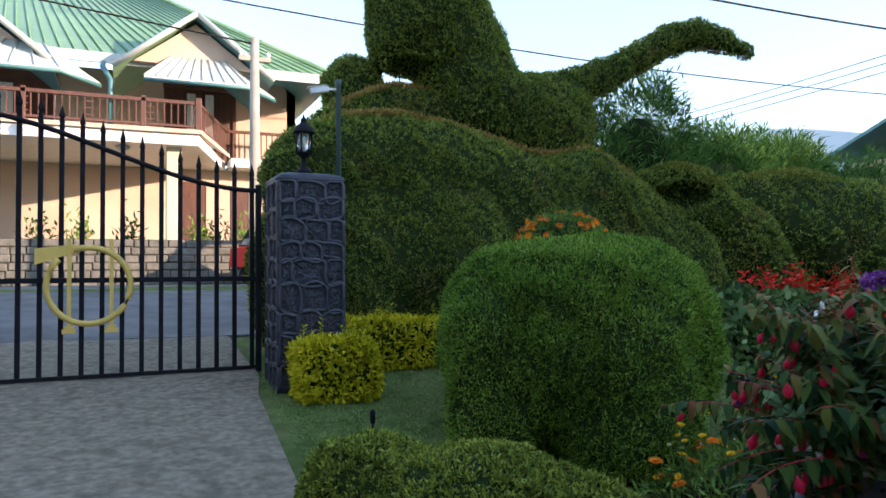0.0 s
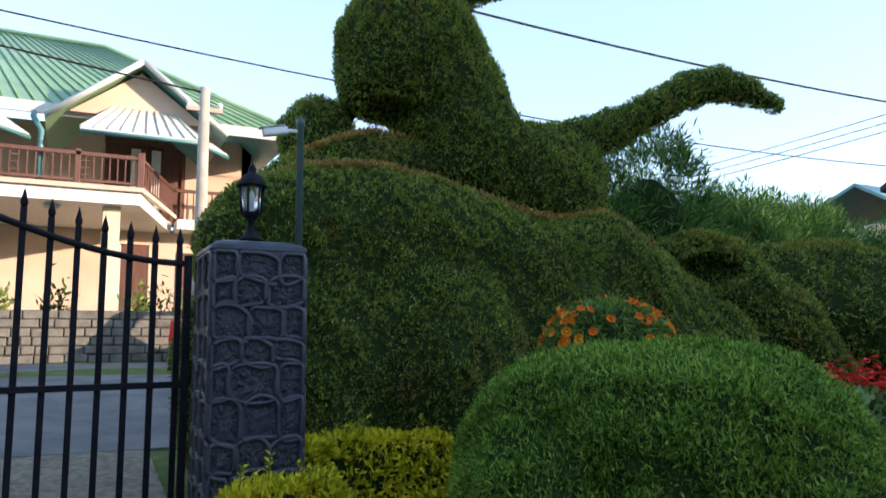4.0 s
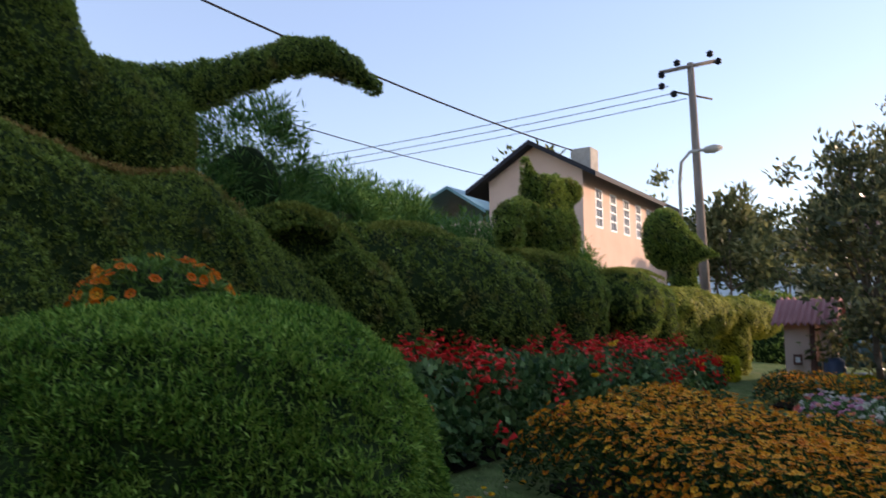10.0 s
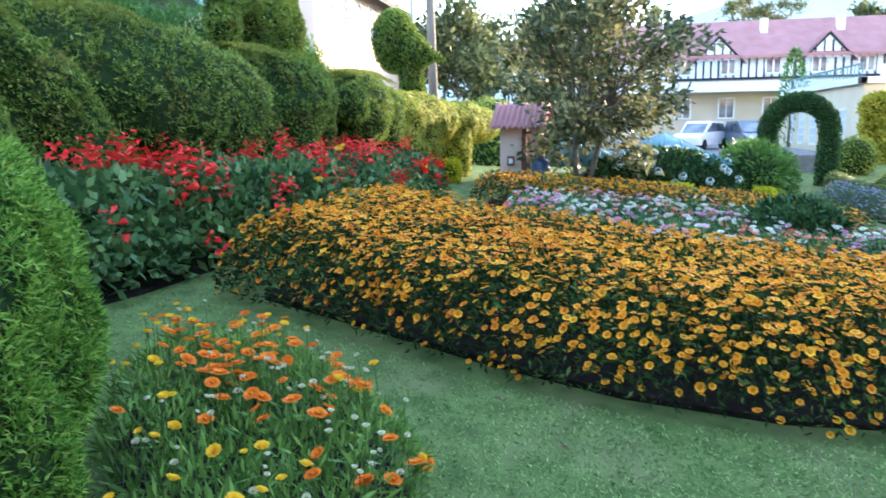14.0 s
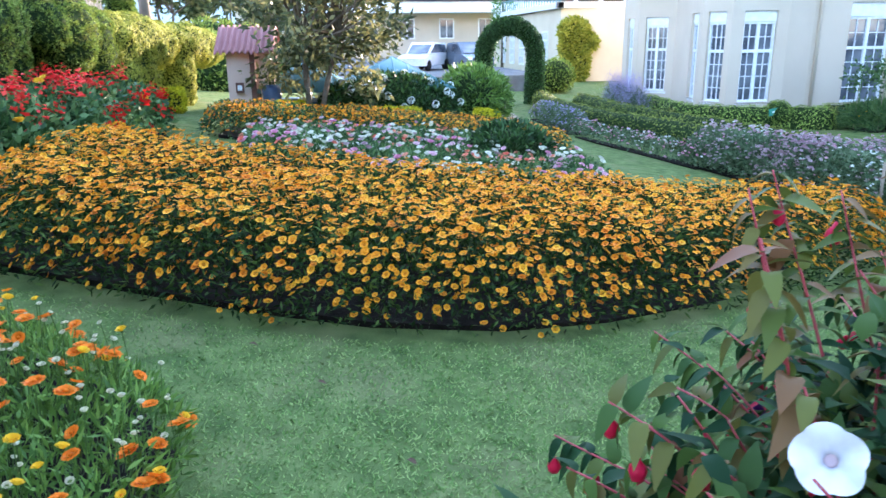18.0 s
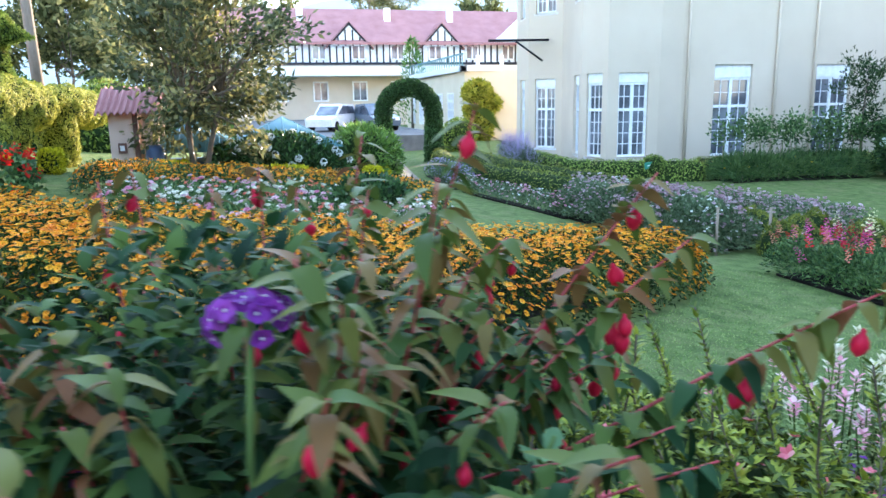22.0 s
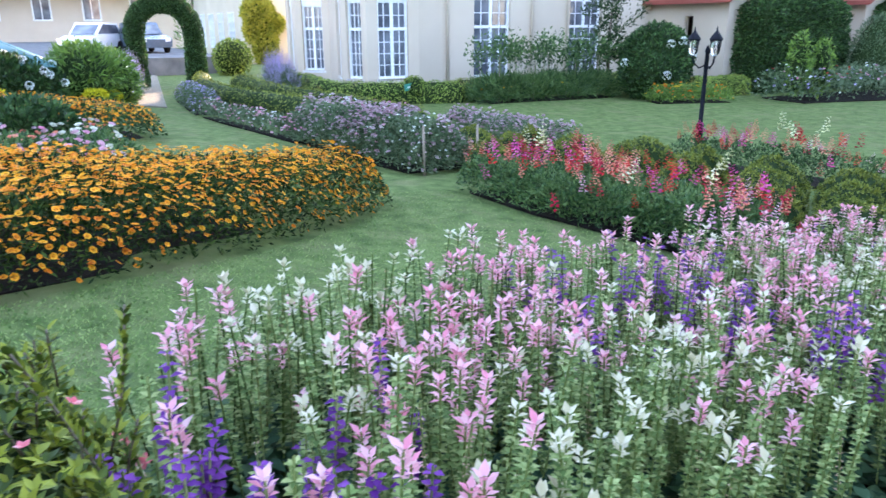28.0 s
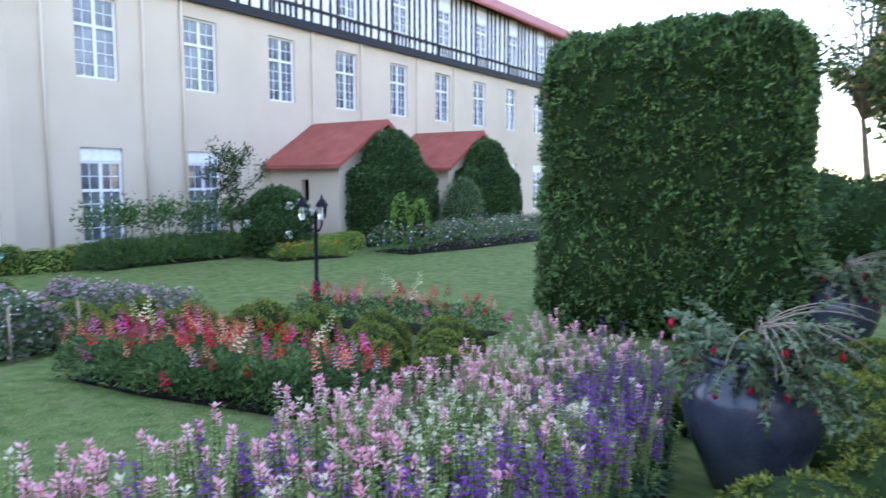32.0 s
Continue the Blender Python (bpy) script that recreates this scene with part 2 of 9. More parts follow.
M_BALL = leafy("clipped_bush_leaf", [(0.15, (0.013, 0.049, 0.006)), (0.42, (0.090, 0.215, 0.025)), (0.75, (0.32, 0.46, 0.08))], glow=0.3, deep=False)
M_BOX = leafy("box_hedge_leaf", [(0.15, (0.028, 0.052, 0.010)), (0.42, (0.125, 0.165, 0.03)), (0.75, (0.29, 0.31, 0.055))], deep=False)
M_YELLOW = leafy("yellow_leaf", [(0.15, (0.20, 0.22, 0.012)), (0.45, (0.52, 0.49, 0.02)), (0.8, (0.78, 0.68, 0.045))], deep=False)
M_LEAF = leafy("garden_leaf", [(0.15, (0.018, 0.05, 0.018)), (0.5, (0.04, 0.10, 0.03)), (0.85, (0.09, 0.17, 0.05))], rough=0.45)
M_LEAF_FRESH = leafy("fresh_leaf", [(0.15, (0.05, 0.11, 0.025)), (0.5, (0.13, 0.24, 0.045)), (0.85, (0.25, 0.38, 0.08))], rough=0.45, deep=False)
M_FUCHSIA_LEAF = leafy("fuchsia_leaf", [(0.15, (0.006, 0.024, 0.011)), (0.42, (0.020, 0.062, 0.021)), (0.68, (0.075, 0.13, 0.025)), (0.86, (0.18, 0.06, 0.035))], rough=0.55, glow=0.25, deep=False)
M_FUCHSIA_TIP = leafy("fuchsia_young_leaf", [(0.15, (0.045, 0.095, 0.016)), (0.45, (0.13, 0.15, 0.028)), (0.8, (0.22, 0.065, 0.04))], rough=0.5, glow=0.25, deep=False)
M_SAGE = leafy("sage_leaf", [(0.15, (0.045, 0.095, 0.030)), (0.45, (0.17, 0.26, 0.075)), (0.8, (0.43, 0.49, 0.20))], deep=False)
M_GREY_LEAF = leafy("grey_leaf", [(0.15, (0.03, 0.065, 0.03)), (0.45, (0.10, 0.16, 0.08)), (0.8, (0.21, 0.27, 0.15))], deep=False)
M_CONIFER = leafy("conifer_leaf", [(0.15, (0.024, 0.07, 0.018)), (0.45, (0.075, 0.18, 0.04)), (0.8, (0.17, 0.30, 0.07))], glow=0.25, deep=False)
M_TREE_LEAF = leafy("tree_leaf", [(0.15, (0.06, 0.08, 0.035)), (0.5, (0.13, 0.15, 0.07)), (0.85, (0.30, 0.26, 0.10))], rough=0.3, glow=0.45)
M_FAR_LEAF = leafy("far_leaf", [(0.15, (0.06, 0.09, 0.03)), (0.5, (0.13, 0.15, 0.06)), (0.85, (0.25, 0.24, 0.1))], glow=0.4)
M_TRUNK = surface("bark", (0.10, 0.075, 0.055), (0.22, 0.18, 0.14), 10, 0.9, 0.8, 40, stretch=(1, 1, 0.3))
M_STEM = plain("green_stem", (0.10, 0.17, 0.05), 0.6)
M_STEM_RED = plain("red_stem", (0.42, 0.05, 0.06), 0.5)
# soil kept near black: the shade under the plants is in the colour
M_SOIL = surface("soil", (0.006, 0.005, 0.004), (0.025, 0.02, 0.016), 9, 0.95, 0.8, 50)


def petal(name, a, b, c, rough=0.5):
    return leafy(name, [(0.15, a), (0.5, b), (0.85, c)], rough=rough, glow=0.3, deep=False)


M_MARIGOLD = petal("marigold_petal", (0.80, 0.22, 0.012), (0.94, 0.37, 0.02), (0.96, 0.53, 0.035))
M_MARIGOLD_EYE = petal("marigold_eye", (0.62, 0.13, 0.010), (0.82, 0.26, 0.014), (0.90, 0.38, 0.02))
M_CALENDULA = petal("calendula_petal", (0.8, 0.13, 0.01), (0.9, 0.22, 0.015), (0.92, 0.36, 0.02))
M_CAL_YELLOW = petal("yellow_petal", (0.8, 0.42, 0.02), (0.88, 0.55, 0.03), (0.92, 0.65, 0.08))
M_RED = petal("red_petal", (0.45, 0.01, 0.01), (0.72, 0.018, 0.02), (0.85, 0.06, 0.045))
M_SCARLET = petal("scarlet_petal", (0.62, 0.014, 0.012), (0.86, 0.03, 0.025), (0.9, 0.09, 0.06))
M_CRIMSON = petal("crimson_petal", (0.35, 0.006, 0.03), (0.55, 0.01, 0.045), (0.7, 0.03, 0.08))
M_PINK = petal("pink_petal", (0.66, 0.20, 0.36), (0.76, 0.40, 0.50), (0.84, 0.62, 0.66))
M_HOT = petal("magenta_petal", (0.6, 0.03, 0.2), (0.75, 0.07, 0.32), (0.85, 0.2, 0.45))
M_SALMON = petal("salmon_petal", (0.75, 0.16, 0.12), (0.85, 0.3, 0.2), (0.88, 0.45, 0.32))
M_WHITE = petal("white_petal", (0.68, 0.72, 0.66), (0.8, 0.82, 0.78), (0.86, 0.87, 0.84))
M_CREAM_WHITE = petal("cream_white_petal", (0.66, 0.66, 0.52), (0.76, 0.75, 0.64), (0.82, 0.81, 0.74))
M_CREAM = petal("cream_petal", (0.75, 0.7, 0.35), (0.82, 0.78, 0.45), (0.86, 0.84, 0.6))
M_PURPLE = petal("purple_petal", (0.075, 0.012, 0.14), (0.15, 0.028, 0.235), (0.27, 0.08, 0.35))
M_LILAC = petal("lilac_petal", (0.3, 0.22, 0.45), (0.42, 0.34, 0.58), (0.58, 0.5, 0.68))
M_MAUVE = petal("mauve_petal", (0.40, 0.24, 0.29), (0.54, 0.37, 0.42), (0.68, 0.57, 0.58))

M_GRASS_BASE = surface("lawn", (0.05, 0.085, 0.024), (0.16, 0.21, 0.068), 5.0, 0.9, 0.9, 190, dirt=(0.19, 0.18, 0.085), amount=0.55)
M_GRASS = leafy("grass_blade", [(0.15, (0.042, 0.105, 0.022)), (0.45, (0.122, 0.22, 0.050)), (0.8, (0.32, 0.40, 0.135))], patch=0.8, deep=False)
M_DRIVE = surface("driveway", (0.155, 0.135, 0.10), (0.36, 0.315, 0.24), 16.0, 0.9, 1.0, 210, dirt=(0.10, 0.09, 0.07), amount=0.6)
M_ROAD = surface("asphalt", (0.12, 0.12, 0.12), (0.22, 0.215, 0.21), 2, 0.9, 0.5, 80, dirt=(0.07, 0.07, 0.07), amount=0.5)
M_PILLAR = surface("slate_paint", (0.018, 0.022, 0.034), (0.048, 0.056, 0.08), 9, 0.36, 0.5, 45, dirt=(0.10, 0.10, 0.11), amount=0.25)
M_PILLAR_STONE = surface("rough_painted_stone", (0.012, 0.015, 0.024), (0.05, 0.056, 0.08), 30, 0.5, 1.6, 70)
M_IRON = surface("black_iron", (0.007, 0.008, 0.012), (0.018, 0.019, 0.025), 12, 0.6, 0.1, 80)
M_GOLD = plain("gold_paint", (0.72, 0.50, 0.12), 0.45)
M_STUCCO = surface("cream_stucco", (0.56, 0.465, 0.36), (0.62, 0.525, 0.415), 0.7, 0.85, 0.15, 60, dirt=(0.48, 0.40, 0.31), amount=0.3)
# lighter, warmer copy of the cream stucco: sunlight put into the colour
M_STUCCO_LIT = surface("sunlit_stucco", (0.60, 0.52, 0.38), (0.70, 0.62, 0.47), 0.7, 0.85, 0.15, 60)
M_PINKWALL = surface("pink_stucco", (0.58, 0.42, 0.34), (0.70, 0.53, 0.44), 0.8, 0.85, 0.15, 60, dirt=(0.42, 0.3, 0.25), amount=0.35)
M_PEACH = surface("peach_stucco", (0.62, 0.43, 0.335), (0.70, 0.51, 0.41), 0.8, 0.85, 0.15, 60, dirt=(0.48, 0.33, 0.26), amount=0.3)
M_WHITEPAINT = plain("white_paint", (0.78, 0.80, 0.82), 0.4)
M_TIMBER = plain("dark_timber", (0.035, 0.035, 0.042), 0.6)
M_BROWNWOOD = surface("brown_wood", (0.08, 0.035, 0.028), (0.17, 0.07, 0.05), 5, 0.5, 0.2, 40, stretch=(1, 1, 0.2))
M_GLASS = glass_dark("window_glass")
M_ROOF_RED = surface("red_roof", (0.25, 0.065, 0.05), (0.38, 0.11, 0.085), 1.5, 0.62, 0.2, 40, dirt=(0.18, 0.065, 0.05), amount=0.4)
M_ROOF_PINK = surface("faded_red_roof", (0.33, 0.15, 0.145), (0.44, 0.22, 0.21), 0.8, 0.7, 0.3, 20)
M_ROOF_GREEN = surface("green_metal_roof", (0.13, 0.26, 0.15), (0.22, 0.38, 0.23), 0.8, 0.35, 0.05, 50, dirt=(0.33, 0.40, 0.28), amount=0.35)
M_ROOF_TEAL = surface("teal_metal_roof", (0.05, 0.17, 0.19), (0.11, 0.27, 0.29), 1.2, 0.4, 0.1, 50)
M_STONE = surface("grey_stone", (0.10, 0.10, 0.09), (0.24, 0.22, 0.2), 4, 0.9, 0.7, 40)
M_MORTAR = surface("mortar", (0.05, 0.05, 0.045), (0.12, 0.11, 0.1), 6, 0.95, 0.5, 60)
M_CONCRETE = surface("concrete", (0.34, 0.31, 0.27), (0.5, 0.46, 0.4), 3, 0.85, 0.3, 60, dirt=(0.2, 0.18, 0.15), amount=0.4)
M_POLE = surface("weathered_pole", (0.16, 0.13, 0.11), (0.3, 0.25, 0.21), 4, 0.85, 0.4, 40, stretch=(1, 1, 0.15))
M_JAR = surface("glazed_jar", (0.022, 0.028, 0.046), (0.065, 0.074, 0.10), 4, 0.2, 0.12, 40, dirt=(0.14, 0.145, 0.155), amount=0.35)
M_RIM = surface("worn_rim", (0.22, 0.16, 0.12), (0.55, 0.52, 0.5), 9, 0.7, 0.3, 60)
M_CABLE = plain("cable_black", (0.015, 0.015, 0.018), 0.6)
M_CAR_WHITE = plain("white_car_paint", (0.75, 0.77, 0.8), 0.2)
M_CAR_DARK = plain("grey_car_paint", (0.10, 0.13, 0.17), 0.2)
M_TYRE = plain("tyre", (0.02, 0.02, 0.02), 0.8)
M_RED_PAINT = plain("red_paint", (0.62, 0.02, 0.02), 0.3)
M_TANK = plain("blue_plastic", (0.02, 0.05, 0.11), 0.4)
M_SIGN = plain("green_sign", (0.02, 0.22, 0.16), 0.5)
# distance haze is put into this pale blue-grey colour
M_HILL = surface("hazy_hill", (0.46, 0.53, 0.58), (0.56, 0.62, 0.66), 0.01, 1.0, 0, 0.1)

# ---------- foliage makers ----------
def sdf_ellipsoid(p, c, r, turn=0.0):
    q = p - np.asarray(c, float)
    if turn:
        a = radians(turn)
        q = np.stack([q[:, 0] * math.cos(a) + q[:, 1] * math.sin(a), -q[:, 0] * math.sin(a) + q[:, 1] * math.cos(a), q[:, 2]], 1)
    r = np.asarray(r, float)
    k0 = np.linalg.norm(q / r, axis=1)
    k1 = np.linalg.norm(q / (r * r), axis=1) + 1e-9
    return k0 * (k0 - 1) / k1


def sdf_capsule(p, a, b, ra, rb):
    a, b = np.asarray(a, float), np.asarray(b, float)
    ab = b - a
    h = np.clip(((p - a) @ ab) / (ab @ ab), 0, 1)
    return np.linalg.norm(p - a - h[:, None] * ab, axis=1) - (ra + (rb - ra) * h)


def sdf_box(p, c, half, rnd):
    q = np.abs(p - np.asarray(c, float)) - (np.asarray(half, float) - rnd)
    return np.linalg.norm(np.maximum(q, 0), axis=1) + np.minimum(q.max(1), 0) - rnd


def sdf_ridge(p, crest, yc, half, rnd, batter=0.0):
    """A hedge along x whose top follows crest, a list of (x, z); its sides lean in by batter."""
    cx, cz = [c[0] for c in crest], [c[1] for c in crest]
    top = np.interp(p[:, 0], cx, cz)
    slope = np.abs(np.interp(p[:, 0] + 0.1, cx, cz) - np.interp(p[:, 0] - 0.1, cx, cz)) / 0.2
    w = half - batter * np.maximum(p[:, 2] - top + 1.5, 0)
    q = np.stack([np.maximum(cx[0] - p[:, 0], p[:, 0] - cx[-1]) + rnd, np.abs(p[:, 1] - yc) - w + rnd, (p[:, 2] - top) / np.sqrt(1 + slope ** 2) + rnd], 1)
    return np.linalg.norm(np.maximum(q, 0), axis=1) + np.minimum(q.max(1), 0) - rnd


def sdf_barrel(p, c, r, z, power):
    """A round barrel with a flat top and full shoulders."""
    q = p - np.asarray(c, float)
    a = np.hypot(q[:, 0], q[:, 1]) / r
    k = np.where(q[:, 2] > 0, power, 2.1)
    return ((a ** k + np.abs(q[:, 2] / z) ** k) ** (1 / k) - 1) * min(r, z)


def blend(ds, k):
    """Smooth union."""
    d = ds[0]
    for e in ds[1:]:
        h = np.clip(0.5 + 0.5 * (e - d) / k, 0, 1)
        d = e * (1 - h) + d * h - k * h * (1 - h)
    return d


KINDS = {"e": sdf_ellipsoid, "c": sdf_capsule, "b": sdf_box, "r": sdf_ridge, "s": sdf_barrel}


def chain(crest, y, radii):
    """Rounded back whose top line follows crest, a list of (x, z)."""
    if not hasattr(radii, "__len__"):
        radii = [radii] * len(crest)
    yy = y if hasattr(y, "__len__") else [y] * len(crest)
    pts = [(x, b, z - r) for (x, z), b, r in zip(crest, yy, radii)]
    return [("c", pts[i], pts[i + 1], radii[i], radii[i + 1]) for i in range(len(pts) - 1)]


def shape(items, k=0.15, cut=(), lumps=0.014, wave=1.0):
    def f(p):
        ds = []
        for it in items:
            ds.append(KINDS[it[0]](p, *it[1:]))
        d = blend(ds, k)
        for it in cut:
            d = np.maximum(d, -KINDS[it[0]](p, *it[1:]))
        # clipped growth is never quite even
        w = 0.018 * np.sin(p[:, 0] * 5.1 + 1.3 * np.sin(p[:, 2] * 3.7)) * np.sin(p[:, 2] * 4.3 + p[:, 1] * 3.1) + 0.012 * np.sin(p[:, 0] * 13 + p[:, 1] * 11) * np.sin(p[:, 2] * 12 + p[:, 0] * 5)
        q = p * wave
        lump = np.sin(q[:, 0] * 29 + 2 * np.sin(q[:, 1] * 9)) * np.sin(q[:, 2] * 27 + 2 * np.sin(q[:, 0] * 8)) * np.cos(q[:, 1] * 26)
        return d + w + lumps * lump
    return f


def surface_net(f, lo, hi, h):
    """A closed skin of quads round f < 0."""
    lo, hi = np.asarray(lo, float), np.asarray(hi, float)
    n = np.ceil((hi - lo) / h).astype(int) + 1
    ax = [lo[i] + h * np.arange(n[i]) for i in range(3)]
    g = np.stack(np.meshgrid(*ax, indexing="ij"), -1)
    v = f(g.reshape(-1, 3)).reshape(n)
    s = v < 0
    c = n - 1
    acc, cnt = np.zeros((*c, 3)), np.zeros(c)
    corner = [(i, j, k) for i in (0, 1) for j in (0, 1) for k in (0, 1)]
    sl = lambda o: tuple(slice(o[a], o[a] + c[a]) for a in range(3))
    for a in corner:
        for d in range(3):
            if a[d] == 0:
                b = tuple(a[e] + (e == d) for e in range(3))
                va, vb = v[sl(a)], v[sl(b)]
                x = (va < 0) != (vb < 0)
                t = np.where(x, va / np.where(x, va - vb, 1), 0)
                pt = np.array(a, float)[None, None, None] + t[..., None] * np.eye(3)[d]
                acc += np.where(x[..., None], pt, 0)
                cnt += x
    live = cnt > 0
    idx = -np.ones(c, int)
    idx[live] = np.arange(live.sum())
    cell = np.stack(np.meshgrid(*[np.arange(m) for m in c], indexing="ij"), -1)
    verts = lo + h * (cell[live] + acc[live] / cnt[live][:, None])
    faces = []
    for d in range(3):
        o1, o2 = [(1, 2), (2, 0), (0, 1)][d]
        A = [slice(1, c[e]) if e != d else slice(0, c[e]) for e in range(3)]
        B = list(A)
        B[d] = slice(1, c[d] + 1)
        sa, sb = s[tuple(A)], s[tuple(B)]
        for sign in (0, 1):
            q = np.argwhere((sa != sb) & (sa == bool(sign)))
            if not len(q):
                continue
            for e in range(3):
                if e != d:
                    q[:, e] += 1
            e1, e2 = np.eye(3, dtype=int)[o1], np.eye(3, dtype=int)[o2]
            ring = [q - e1 - e2, q - e2, q, q - e1]
            fs = np.stack([idx[tuple(r.T)] for r in ring], 1)
            faces.append(fs if sign else fs[:, ::-1])
    return verts, np.concatenate(faces)


def on_skin(f, lo, hi, count, rng, shell=0.12):
    """Random points on f = 0 with their outward directions."""
    lo, hi = np.asarray(lo, float), np.asarray(hi, float)
    P, N, got, e = [], [], 0, 1e-3
    for _ in range(60):
        p = lo + (hi - lo) * rng.random((max(4000, count * 3), 3))
        p = p[np.abs(f(p)) < shell]
        for _ in range(3):
            d = f(p)
            g = np.stack([(f(p + e * np.eye(3)[i]) - d) / e for i in range(3)], 1)
            g2 = (g * g).sum(1) + 1e-6
            p = p - (d / g2)[:, None] * g
        ok = np.abs(f(p)) < 0.015
        P.append(p[ok]), N.append(g[ok] / np.sqrt(g2[ok])[:, None])
        got += ok.sum()
        if got >= count:
            break
    return np.concatenate(P)[:count], np.concatenate(N)[:count]


def unit(v):
    return v / (np.linalg.norm(v, axis=1)[:, None] + 1e-9)


def scales(p, n, length, width, rng, rise=0.55):
    """Leaves that lie half flat on a clipped face, as shorn growth does."""
    m = len(p)
    t = rng.normal(size=(m, 3))
    t = unit(t - (t * n).sum(1)[:, None] * n)
    d = unit(t + n * (rise * rng.uniform(0.2, 1.8, m))[:, None])
    s = unit(np.cross(d, n) + 0.28 * rng.normal(size=(m, 3)))
    L, W = (length * rng.uniform(0.65, 1.35, m))[:, None], (width * rng.uniform(0.7, 1.3, m))[:, None]
    v = np.stack([p, p + d * L * 0.45 + s * W / 2, p + d * L, p + d * L * 0.45 - s * W / 2], 1)
    return v.reshape(-1, 3), np.arange(m * 4).reshape(m, 4)


def blades(p, n, length, width, rng, spread=0.7, up=0.0, kind="kite", sink=0.0):
    """Leaves at p that point along n, each turned by chance. kite: four-cornered leaf; spike: a triangle; leaf: a folded six-cornered leaf."""
    m = len(p)
    d = unit(n + spread * rng.normal(size=(m, 3)) + np.array([0, 0, up]))
    s = unit(np.cross(d, rng.normal(size=(m, 3))))
    u = np.cross(s, d)
    L = (length * rng.uniform(0.65, 1.35, m))[:, None]
    W = (width * rng.uniform(0.7, 1.3, m))[:, None]
    b = p - sink * n
    if kind == "spike":
        v = np.stack([b - s * W / 2, b + s * W / 2, b + d * L], 1)
        f = np.arange(m * 3).reshape(m, 3)
    elif kind == "kite":
        v = np.stack([b, b + d * L * 0.45 + s * W / 2, b + d * L, b + d * L * 0.45 - s * W / 2], 1)
        f = np.arange(m * 4).reshape(m, 4)
    else:
        t, dip = np.zeros((m, 3)) + b, u * W * 0.22
        v = np.stack([t, t + d * L * 0.3 + s * W / 2 + dip, t + d * L * 0.7 + s * W * 0.38 + dip - u * L * 0.06, t + d * L - u * L * 0.16,
                      t + d * L * 0.7 - s * W * 0.38 + dip - u * L * 0.06, t + d * L * 0.3 - s * W / 2 + dip, t + d * L * 0.5 - u * L * 0.03], 1)
        k = np.arange(m)[:, None] * 7
        f = np.concatenate([k + np.array([0, 1, 2, 6]), k + np.array([6, 2, 3, 3]), k + np.array([0, 6, 4, 5]), k + np.array([6, 3, 4, 4])])
        f = f.reshape(-1, 4)
        tri = f[:, 2] == f[:, 3]
        f3 = np.concatenate([f[~tri][:, [0, 1, 2]], f[~tri][:, [0, 2, 3]], f[tri][:, :3]])
        return v.reshape(-1, 3), f3
    return v.reshape(-1, 3), f


def fan(f):
    return f if f.shape[1] == 3 else np.concatenate([f[:, [0, 1, 2]], f[:, [0, 2, 3]]])


def stamp(tv, tf, places, mats):
    """Many copies of a small template: tv (k,3) at places (m,3), turned by mats (m,3,3)."""
    m, k = len(places), len(tv)
    v = np.einsum("mij,kj->mki", mats, tv) + places[:, None, :]
    f = tf[None] + (np.arange(m) * k)[:, None, None]
    return v.reshape(-1, 3), f.reshape(-1, tf.shape[1])


def turns(m, rng, tilt=0.4, size=(0.8, 1.2), normal=None):
    """Random frames whose z leans by tilt from up (or from normal)."""
    z = np.tile([0, 0, 1.0], (m, 1)) if normal is None else normal
    z = unit(z + tilt * rng.normal(size=(m, 3)))
    x = unit(np.cross(z, rng.normal(size=(m, 3))))
    y = np.cross(z, x)
    return np.stack([x, y, z], 2) * rng.uniform(*size, m)[:, None, None]


def tufted(f, lo, hi, count, length, width, rng, each=7, up=0.35, depth=1.15, fan_out=0.75):
    """Shorn growth in small tufts: sprays that fan out from points under the skin, with dark gaps between."""
    m = count // each
    p, n = on_skin(f, lo, hi, m, rng)
    thin = (n[:, 1] < 0.55) | (rng.random(m) < 0.4)
    p, n = p[thin], n[thin]
    m = len(p)
    n = unit(n + np.array([0, 0, up]) + 0.25 * rng.normal(size=(m, 3)))
    p = p - n * (length * (depth - 0.75 * rng.random(m)))[:, None]
    P, N = np.repeat(p, each, 0), np.repeat(n, each, 0)
    P = P + 0.3 * length * rng.normal(size=P.shape)
    d = unit(N + fan_out * (1 + 1.3 * np.clip(N[:, 2:], 0, 1) ** 3) * rng.normal(size=P.shape))
    # the flat of each spray turns towards the sky
    s = unit(np.cross(d, np.array([0, 0, 1.0]) + 0.55 * rng.normal(size=P.shape)))
    L, W = (length * 1.3 * rng.uniform(0.65, 1.35, len(P)))[:, None], (width * rng.uniform(0.7, 1.3, len(P)))[:, None]
    v = np.stack([P, P + d * L * 0.45 + s * W / 2, P + d * L, P + d * L * 0.45 - s * W / 2], 1)
    return v.reshape(-1, 3), np.arange(len(P) * 4).reshape(-1, 4)


